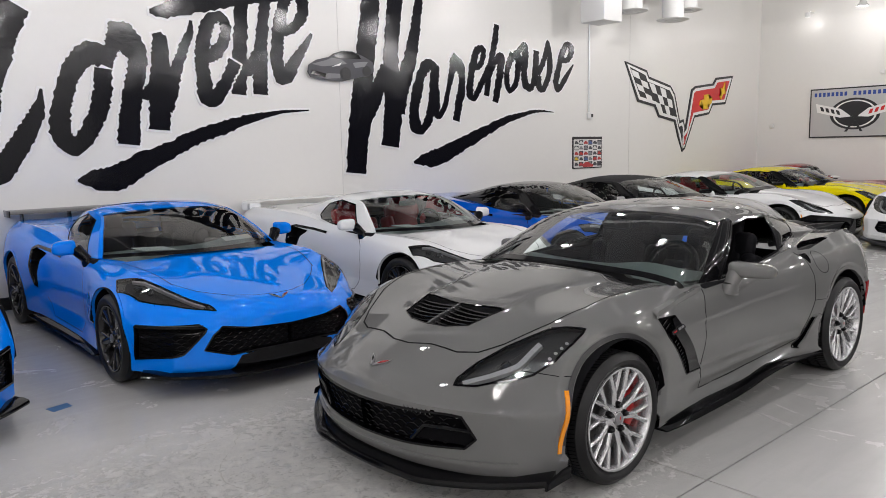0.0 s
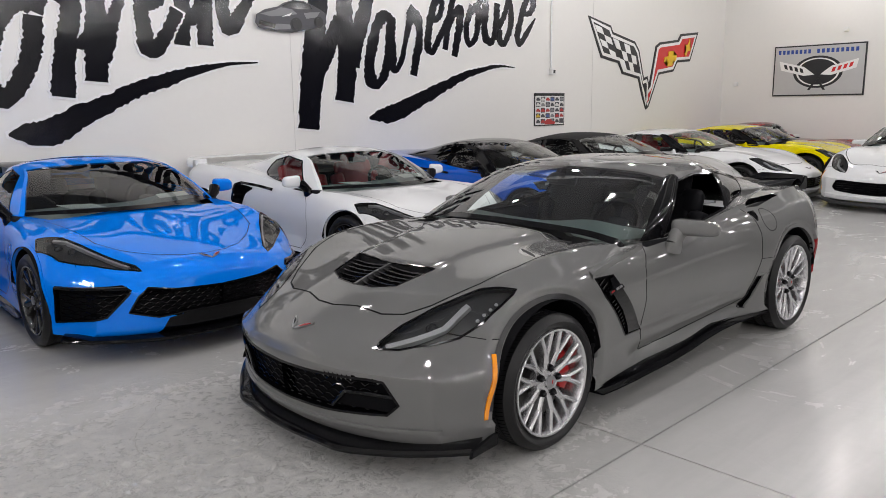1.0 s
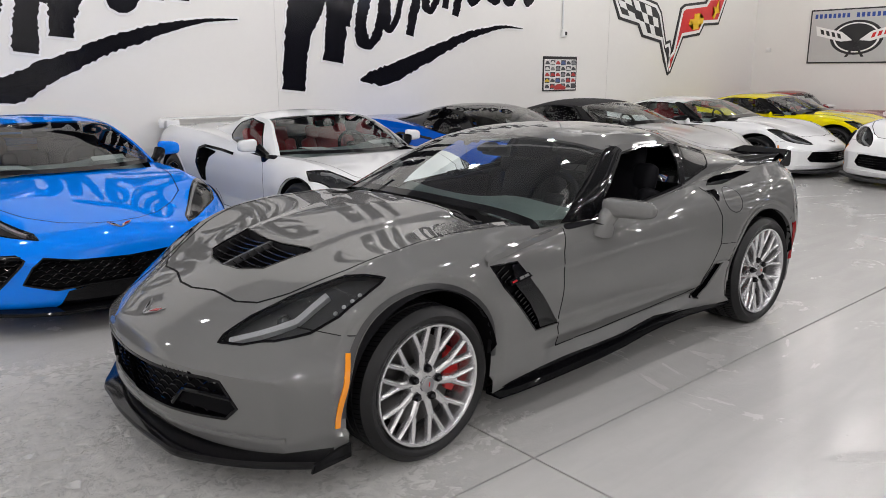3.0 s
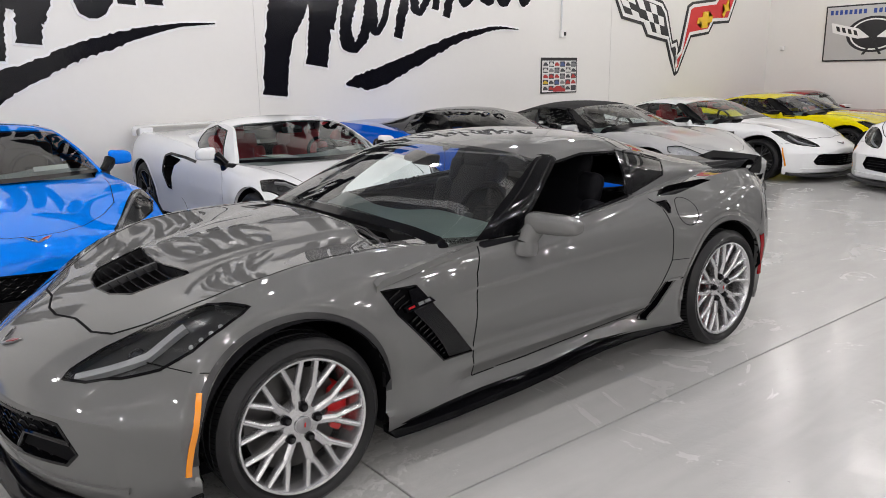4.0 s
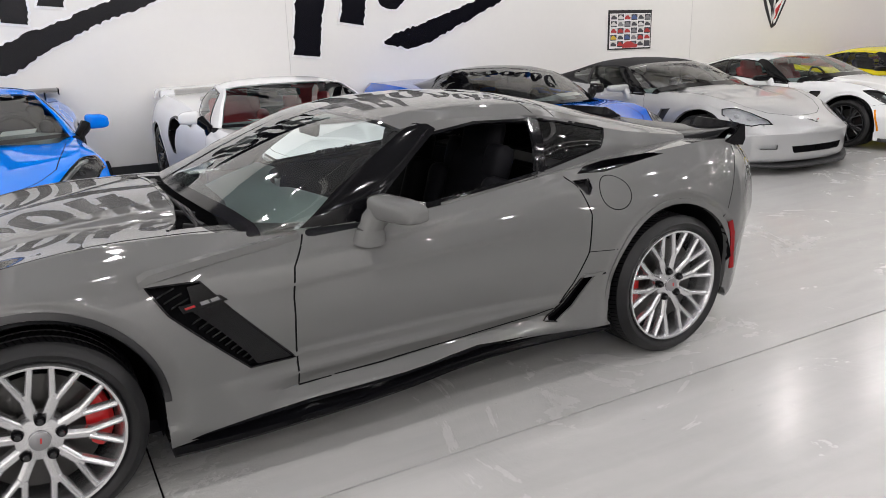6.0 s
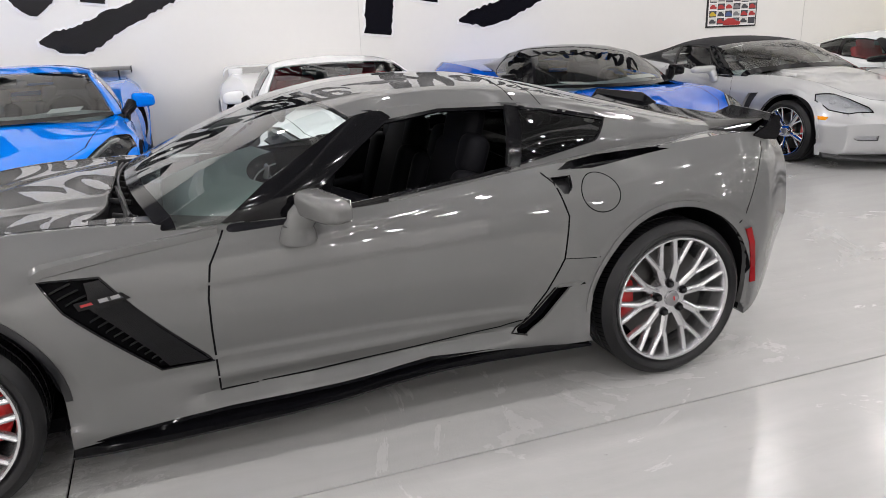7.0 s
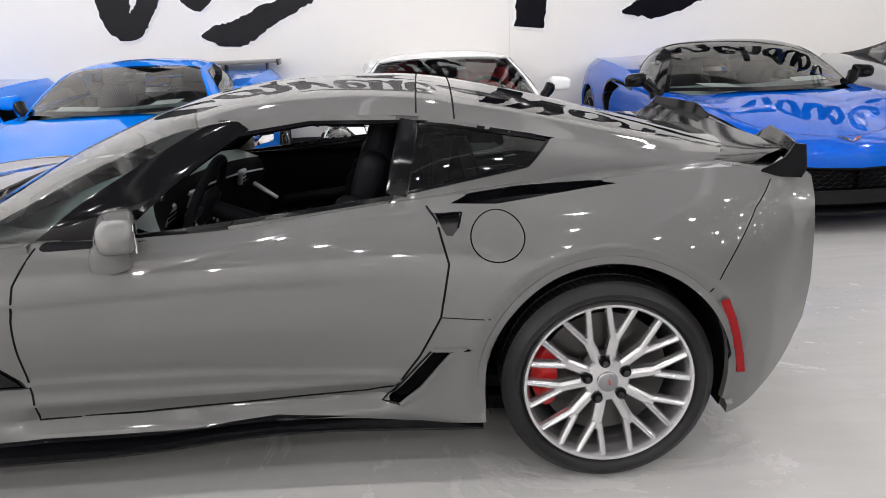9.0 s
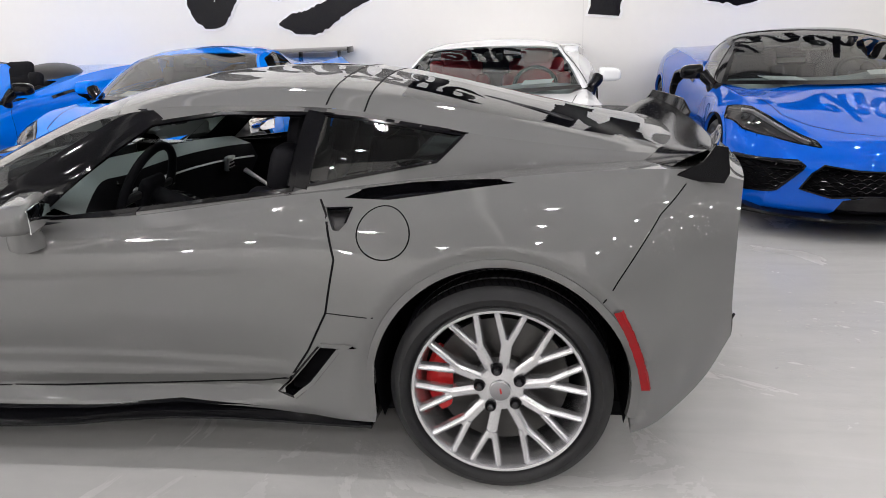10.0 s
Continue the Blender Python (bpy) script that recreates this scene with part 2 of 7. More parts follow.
def prism(bm, outline, depth, m=Matrix(), bevel=0.0):
    """A flat outline of (x, y) pushed out along z by depth, at the pose m."""
    lo = [bm.verts.new(m @ Vector((x, y, 0))) for x, y in outline]
    hi = [bm.verts.new(m @ Vector((x, y, depth))) for x, y in outline]
    n = len(lo)
    top = bm.faces.new(hi)
    bot = bm.faces.new(list(reversed(lo)))
    for i in range(n):
        bm.faces.new((lo[i], lo[(i + 1) % n], hi[(i + 1) % n], hi[i]))
    if bevel:
        bmesh.ops.bevel(bm, geom=list(top.edges), offset=bevel, segments=2, affect="EDGES")
    else:
        bmesh.ops.triangulate(bm, faces=[top, bot], ngon_method="EAR_CLIP")
    return bm


def spline(pairs):
    """A smooth line through (x, y) pairs that never overshoots."""
    x, y = (np.array(c, float) for c in zip(*pairs))
    h, d = np.diff(x), np.diff(y) / np.diff(x)
    s = np.zeros(len(x))
    s[0], s[-1] = d[0], d[-1]
    for i in range(1, len(x) - 1):
        if d[i - 1] * d[i] > 0:
            a, b = 2 * h[i] + h[i - 1], h[i] + 2 * h[i - 1]
            s[i] = (a + b) / (a / d[i - 1] + b / d[i])

    def at(v):
        v = np.clip(np.asarray(v, float), x[0], x[-1])
        i = np.clip(np.searchsorted(x, v, side="right") - 1, 0, len(x) - 2)
        t = (v - x[i]) / h[i]
        return ((2 * t**3 - 3 * t**2 + 1) * y[i] + (t**3 - 2 * t**2 + t) * h[i] * s[i] + (3 * t**2 - 2 * t**3) * y[i + 1] + (t**3 - t**2) * h[i] * s[i + 1])

    return at


def fair(pairs, blur=0.07, keep=0.12):
    """The line of spline(), faired so that its bend changes softly; its two ends stay as they are."""
    line = spline(pairs)
    x = np.arange(pairs[0][0] - 0.4, pairs[-1][0] + 0.4, 0.01)
    y = line(x)
    lo, hi = x < pairs[0][0], x > pairs[-1][0]
    y[lo] += (x[lo] - pairs[0][0]) * (pairs[1][1] - pairs[0][1]) / (pairs[1][0] - pairs[0][0])
    y[hi] += (x[hi] - pairs[-1][0]) * (pairs[-1][1] - pairs[-2][1]) / (pairs[-1][0] - pairs[-2][0])
    k = np.arange(-30, 31) * 0.01
    w = np.exp(-0.5 * (k / blur) ** 2)
    soft = np.convolve(np.pad(y, 30, mode="edge"), w / w.sum(), mode="valid")

    def at(v):
        v = np.asarray(v, float)
        t = np.clip((np.minimum(v - pairs[0][0], pairs[-1][0] - v) - keep) / 0.25, 0, 1)
        t = t * t * (3 - 2 * t)
        return (1 - t) * line(v) + t * np.interp(v, x, soft)

    return at


def through_points(p, count):
    """A smooth curve through the rows of p (k, 3), sampled at even steps of its length."""
    p = np.asarray(p, float)
    ext = np.vstack([2 * p[0] - p[1], p, 2 * p[-1] - p[-2]])
    out = []
    for i in range(1, len(ext) - 2):
        p0, p1, p2, p3 = ext[i - 1 : i + 3]
        t0 = 0.0
        t1 = t0 + max(np.linalg.norm(p1 - p0), 1e-6) ** 0.5
        t2 = t1 + max(np.linalg.norm(p2 - p1), 1e-6) ** 0.5
        t3 = t2 + max(np.linalg.norm(p3 - p2), 1e-6) ** 0.5
        for t in np.linspace(t1, t2, 14, endpoint=False):
            a1 = (t1 - t) / (t1 - t0) * p0 + (t - t0) / (t1 - t0) * p1
            a2 = (t2 - t) / (t2 - t1) * p1 + (t - t1) / (t2 - t1) * p2
            a3 = (t3 - t) / (t3 - t2) * p2 + (t - t2) / (t3 - t2) * p3
            b1 = (t2 - t) / (t2 - t0) * a1 + (t - t0) / (t2 - t0) * a2
            b2 = (t3 - t) / (t3 - t1) * a2 + (t - t1) / (t3 - t1) * a3
            out.append((t2 - t) / (t2 - t1) * b1 + (t - t1) / (t2 - t1) * b2)
    out = np.array(out + [p[-1]])
    run = np.concatenate([[0], np.cumsum(np.linalg.norm(np.diff(out, axis=0), axis=1))])
    want = np.linspace(0, run[-1], count)
    return np.stack([np.interp(want, run, out[:, k]) for k in range(3)], 1)


def inside(pts, poly):
    """Which of pts (n, 2) lie in the polygon."""
    x, y = pts[:, 0], pts[:, 1]
    res = np.zeros(len(pts), bool)
    for (x0, y0), (x1, y1) in zip(poly, np.roll(poly, -1, axis=0)):
        if y0 != y1:
            res ^= ((y0 > y) != (y1 > y)) & (x < (x1 - x0) * (y - y0) / (y1 - y0) + x0)
    return res


class Skin:
    """A sheet of small faces that can be cut along outlines seen from the side (x, z), from above (x, y) or from the front (y, z)."""

    def __init__(self, verts, faces, cell):
        self.v, self.f, self.cell = np.asarray(verts, float), [tuple(f) for f in faces], cell

    @staticmethod
    def grid(rows, cell):
        n, m = rows.shape[:2]
        faces = [(i * m + j, i * m + j + 1, (i + 1) * m + j + 1, (i + 1) * m + j) for i in range(n - 1) for j in range(m - 1)]
        return Skin(rows.reshape(-1, 3), faces, cell)

    def normals(self):
        nrm = np.zeros_like(self.v)
        quads = np.array([f if len(f) == 4 else (*f, f[2]) for f in self.f])
        a, b, c, d = (self.v[quads[:, k]] for k in range(4))
        fn = np.cross(c - a, d - b)
        for k in range(4):
            np.add.at(nrm, quads[:, k], fn)
        return nrm / np.maximum(np.linalg.norm(nrm, axis=1, keepdims=True), 1e-12)

    def centres(self):
        quads = np.array([f if len(f) == 4 else (*f, f[2]) for f in self.f])
        return self.v[quads].mean(1)

    def cut(self, poly, axes, where):
        """Takes out the faces inside the outline, where where(points) holds, and returns them as a sheet of their own."""
        poly = np.array(poly, float)
        a, b = axes
        k = 3 - a - b
        nrm = self.normals()
        ok = where(self.v)
        p = self.v[:, [a, b]]
        lo, hi = poly.min(0) - 2 * self.cell, poly.max(0) + 2 * self.cell
        near = np.where(ok & (p > lo).all(1) & (p < hi).all(1))[0]
        q, r = poly, np.roll(poly, -1, axis=0)
        d = r - q
        w = p[near][:, None, :] - q[None]
        t = np.clip((w * d).sum(-1) / np.maximum((d * d).sum(-1), 1e-12), 0, 1)
        foot = q[None] + t[..., None] * d[None]
        dist = np.linalg.norm(p[near][:, None, :] - foot, axis=-1)
        best = dist.argmin(1)
        rows = np.arange(len(near))
        foot, dist = foot[rows, best], dist[rows, best]
        hit = dist < 0.56 * self.cell
        on = np.zeros(len(self.v), bool)

        def move(i, to):
            delta = to - self.v[i][[a, b]]
            n = nrm[i]
            slope = -(n[a] * delta[0] + n[b] * delta[1]) / n[k] if abs(n[k]) > 0.12 else 0.0
            self.v[i][[a, b]] = to
            self.v[i][k] += np.clip(slope, -self.cell, self.cell)
            on[i] = True

        for i, to in zip(near[hit], foot[hit]):
            move(i, to)
        if len(near) and len(poly) < 30:
            for corner in poly:
                dd = np.linalg.norm(self.v[near][:, [a, b]] - corner, axis=1)
                j = dd.argmin()
                if dd[j] < 1.1 * self.cell:
                    move(near[j], corner)
        side = np.where(on, 0, np.where(inside(self.v[:, [a, b]], poly), 1, -1))
        keep, taken = [], []
        for f in self.f:
            if not all(ok[i] for i in f):
                keep.append(f)
                continue
            s = [side[i] for i in f]
            if max(s) <= 0 and min(s) < 0:
                keep.append(f)
            elif min(s) >= 0 and max(s) > 0:
                taken.append(f)
            else:
                tris = [f]
                if len(f) == 4:
                    if s[0] == 0 and s[2] == 0 or (s[1] * s[3] > 0 and not (s[1] == 0 and s[3] == 0)) and s[0] * s[2] <= 0:
                        tris = [(f[0], f[1], f[2]), (f[0], f[2], f[3])]
                    else:
                        tris = [(f[1], f[2], f[3]), (f[1], f[3], f[0])]
                for tri in tris:
                    c = self.v[list(tri)].mean(0)[[a, b]]
                    (taken if inside(c[None], poly)[0] else keep).append(tri)
        self.f = keep
        return self.sub(taken)

    def sub(self, faces):
        ids = sorted({i for f in faces for i in f})
        index = {i: n for n, i in enumerate(ids)}
        return Skin(self.v[ids] if ids else np.zeros((0, 3)), [tuple(index[i] for i in f) for f in faces], self.cell)

    def tree(self):
        from_tree = BVHTree.FromPolygons([tuple(v) for v in self.v], self.f)
        return from_tree

    def obj(self, name, material, parent, label="", thick=0.0, push=0.0, sharp=40.0):
        if not self.f:
            return None
        s = self.sub(self.f)
        v, f = s.v, list(s.f)
        nrm = s.normals()
        v = v + nrm * push
        if thick:
            edge = {}
            for q in f:
                for x, y in zip(q, q[1:] + q[:1]):
                    edge[(x, y)] = edge.get((x, y), 0) + 1
            rim = [(x, y) for (x, y) in edge if (y, x) not in edge]
            n = len(v)
            v = np.vstack([v, v - nrm * thick])
            f = f + [tuple(reversed([i + n for i in q])) for q in f] + [(y, x, x + n, y + n) for x, y in rim]
        return put(name, mesh_of(name, v, f, material, True, sharp), parent, label)


def dense(poly, step, closed=True):
    pts = [Vector(p) for p in poly]
    out = []
    for i in range(len(pts) if closed else len(pts) - 1):
        a, b = pts[i], pts[(i + 1) % len(pts)]
        k = max(1, int((b - a).length / step))
        out += [a.lerp(b, j / k) for j in range(k)]
    if not closed:
        out.append(pts[-1])
    return out


def drape(tree, flat, axes, side, far=3.0):
    """Points and normals on a sheet below flat points, looked at along the third axis from the given side."""
    k = 3 - axes[0] - axes[1]
    res = []
    for p in flat:
        o, d = Vector((0, 0, 0)), Vector((0, 0, 0))
        o[axes[0]], o[axes[1]], o[k] = p[0], p[1], side * far
        d[k] = -side
        hit, n, _, _ = tree.ray_cast(o, d)
        if hit is not None:
            if n[k] * side < 0:
                n = -n
            res.append((hit, n))
    return res


def ribbon(name, tree, line, axes, side, width, height, material, parent, closed=False, step=0.02, label="", drop=0.004):
    """A raised strip that follows a line drawn on a sheet."""
    pts = drape(tree, dense(line, step, closed), axes, side)
    if len(pts) < 2:
        return None
    v, f, n = [], [], len(pts)
    for i, (p, nm) in enumerate(pts):
        a = pts[i - 1][0] if i or closed else p
        b = pts[(i + 1) % n][0] if i < n - 1 or closed else p
        s = (b - a).cross(nm).normalized() * width / 2
        v += [p - s - nm * drop, p - s * 0.8 + nm * height, p + s * 0.8 + nm * height, p + s - nm * drop]
    for i in range(n if closed else n - 1):
        j = (i + 1) % n
        for k in range(3):
            f.append((4 * i + k, 4 * i + k + 1, 4 * j + k + 1, 4 * j + k))
    me = mesh_of(name, v, f, material)
    bm = bmesh.new()
    bm.from_mesh(me)
    bmesh.ops.recalc_face_normals(bm, faces=bm.faces)
    bm.to_mesh(me)
    bm.free()
    return put(name, me, parent, label)


# ---- cars: shapes ----
# Pressed creases of the flank: line (x, z), depth, reach, soft side (-1 below, 1 above, -2 tucked under below).
CREASES7 = [
    ([(1.2, 0.775), (1.31, 0.785), (1.69, 0.838), (2.13, 0.905), (2.22, 0.915)], 0.009, 0.13, -1),
    ([(0.62, 0.395), (0.88, 0.398), (1.4, 0.405), (2.0, 0.392), (2.1, 0.388)], 0.007, 0.16, 1),
    ([(0.7, 0.31), (0.88, 0.322), (1.5, 0.335), (2.0, 0.365), (2.1, 0.375)], 0.03, 0.055, -2),
    ([(0.7, 0.66), (0.88, 0.668), (1.44, 0.70), (1.78, 0.71), (2.1, 0.72)], 0.006, 0.15, -1),
]
# Each line runs along the car: (distance behind the front axle, value). y: half width, z: height.
C7 = dict(
    nose=-0.87, tail=3.5, wheelbase=2.71,
    bow=[(-0.87, 0.40), (-0.6, 0.22), (-0.3, 0.05), (0, 0), (2.9, 0), (3.2, -0.05), (3.5, -0.16)],
    zc=[(-0.87, 0.47), (-0.85, 0.525), (-0.77, 0.575), (-0.65, 0.64), (-0.5, 0.70), (-0.25, 0.78), (0, 0.835), (0.3, 0.88), (0.55, 0.91), (1.0, 0.92), (2.2, 0.93), (3.2, 0.945), (3.42, 0.95), (3.5, 0.92)],
    yv=[(-0.87, 0.4), (0, 0.45), (0.6, 0.5), (2.2, 0.5), (3.5, 0.42)],
    zv=[(-0.87, 0.468), (-0.8, 0.53), (-0.65, 0.62), (-0.5, 0.685), (-0.25, 0.77), (0, 0.83), (0.3, 0.868), (0.6, 0.875), (1.0, 0.86), (2.0, 0.9), (2.6, 0.935), (3.2, 0.955), (3.42, 0.955), (3.5, 0.92)],
    ys=[(-0.87, 0.62), (-0.6, 0.66), (-0.3, 0.70), (0, 0.735), (0.5, 0.75), (0.95, 0.79), (1.4, 0.80), (2.1, 0.77), (2.4, 0.755), (2.8, 0.76), (3.2, 0.74), (3.5, 0.66)],
    zs=[(-0.87, 0.465), (-0.75, 0.535), (-0.6, 0.615), (-0.4, 0.72), (-0.2, 0.80), (0, 0.85), (0.3, 0.877), (0.6, 0.875), (0.95, 0.845), (1.4, 0.85), (2.06, 0.915), (2.3, 0.932), (2.6, 0.95), (2.85, 0.968), (3.1, 0.978), (3.35, 0.965), (3.5, 0.92)],
    yu=[(-0.87, 0.70), (-0.6, 0.80), (-0.3, 0.87), (0, 0.895), (0.4, 0.875), (0.9, 0.85), (1.5, 0.865), (2.0, 0.87), (2.4, 0.88), (2.8, 0.895), (3.1, 0.88), (3.35, 0.82), (3.5, 0.75)],
    zu=[(-0.87, 0.462), (-0.6, 0.55), (-0.3, 0.68), (0, 0.775), (0.5, 0.80), (0.9, 0.785), (1.5, 0.79), (2, 0.83), (2.4, 0.85), (2.8, 0.87), (3.2, 0.87), (3.5, 0.84)],
    yw=[(-0.87, 0.79), (-0.6, 0.95), (-0.45, 0.988), (-0.2, 0.99), (0, 0.98), (0.35, 0.95), (0.6, 0.915), (0.95, 0.895), (1.5, 0.90), (2.0, 0.92), (2.35, 0.96), (2.71, 0.985), (3.0, 0.975), (3.2, 0.94), (3.5, 0.80)],
    zw=[(-0.87, 0.458), (-0.6, 0.45), (-0.3, 0.5), (0, 0.6), (0.5, 0.6), (1, 0.60), (1.5, 0.58), (2, 0.6), (2.4, 0.62), (2.8, 0.62), (3.2, 0.60), (3.5, 0.62)],
    yl=[(-0.87, 0.78), (-0.6, 0.94), (-0.5, 0.965), (-0.3, 0.97), (0, 0.965), (0.4, 0.92), (0.9, 0.86), (1.5, 0.865), (2.0, 0.90), (2.3, 0.95), (2.71, 0.97), (3.1, 0.94), (3.3, 0.88), (3.5, 0.77)],
    zl=[(-0.87, 0.45), (-0.855, 0.38), (-0.82, 0.33), (-0.7, 0.30), (-0.5, 0.29), (0, 0.35), (1, 0.36), (2, 0.37), (2.4, 0.40), (2.71, 0.45), (3.1, 0.35), (3.3, 0.42), (3.5, 0.52)],
    yb=[(-0.87, 0.77), (-0.6, 0.915), (-0.35, 0.945), (0, 0.95), (0.5, 0.90), (1, 0.885), (2, 0.90), (2.35, 0.95), (2.71, 0.95), (3.1, 0.93), (3.25, 0.88), (3.5, 0.74)],
    zb=[(-0.87, 0.44), (-0.864, 0.38), (-0.855, 0.3), (-0.84, 0.2), (-0.81, 0.15), (-0.5, 0.13), (-0.3, 0.15), (0.4, 0.17), (0.6, 0.182), (0.9, 0.197), (1.25, 0.203), (1.5, 0.225), (1.7, 0.243), (1.95, 0.235), (2.15, 0.222), (2.35, 0.225), (2.71, 0.3), (3.08, 0.195), (3.15, 0.195), (3.3, 0.26), (3.42, 0.34), (3.5, 0.45)],
    z0=[(-0.87, 0.435), (-0.866, 0.38), (-0.858, 0.3), (-0.845, 0.2), (-0.82, 0.15), (-0.7, 0.13), (3.1, 0.21), (3.42, 0.34), (3.5, 0.45)],
    g0=0.62, g1=3.38, header=1.34, roof_end=2.15, tail_glass=(2.36, 3.2), dash_x=0.6,
    gbow=[(0.62, 0.11), (0.9, 0.17), (1.34, 0.15), (1.8, 0.04), (2.1, 0), (3.38, 0)],
    gy0=[(0.62, 0.785), (1.0, 0.80), (1.5, 0.79), (2.0, 0.755), (2.3, 0.69), (2.6, 0.62), (3.0, 0.56), (3.38, 0.52)],
    gz0=[(0.62, 0.82), (1.0, 0.83), (1.5, 0.855), (2.0, 0.9), (2.3, 0.925), (3.38, 0.94)],
    gyr=[(0.62, 0.765), (0.9, 0.715), (1.34, 0.635), (1.8, 0.605), (2.1, 0.60), (2.6, 0.54), (3.0, 0.50), (3.38, 0.48)],
    gzr=[(0.62, 0.862), (0.9, 1.01), (1.34, 1.16), (1.6, 1.18), (2.1, 1.165), (2.4, 1.11), (2.6, 1.06), (3.0, 0.995), (3.38, 0.955)],
    gzt=[(0.62, 0.925), (0.9, 1.06), (1.34, 1.21), (1.6, 1.25), (1.85, 1.26), (2.1, 1.25), (2.4, 1.2), (2.8, 1.1), (3.2, 1.0), (3.38, 0.965)],
    side_window=[(1.16, 0.838), (1.35, 0.982), (1.46, 1.06), (1.57, 1.13), (1.8, 1.155), (2.09, 1.145), (2.05, 0.925)],
    quarter=[(2.14, 1.14), (2.25, 1.125), (2.58, 1.055), (2.5, 0.985), (2.1, 0.935)],
    arch=((0.0, 0.335, 0.385), (2.71, 0.345, 0.39)),
    wheels=((0.0, 0.327, 0.285, 0.26, 0.945), (2.71, 0.338, 0.335, 0.273, 0.945)),
    corner=(1.54, 1.137), screen_edge=[(0.9, 0.80), (1.0, 0.835), (1.06, 0.87), (1.28, 1.03), (1.49, 1.165)], mirror=(1.275, 0.95, 0.897), foot=(-0.085, -0.085, -0.078), sweep=19, creases=CREASES7, bulge=[(-0.2, 0.3), (0.08, 0.31), (0.27, 0.36), (0.56, 0.42), (1.0, 0.5)], seat_x=1.62, head=((-0.72, 0.585), (-0.6, 0.70), (-0.45, 0.755), (-0.1, 0.745), (-0.15, 0.68), (-0.42, 0.6)),
)
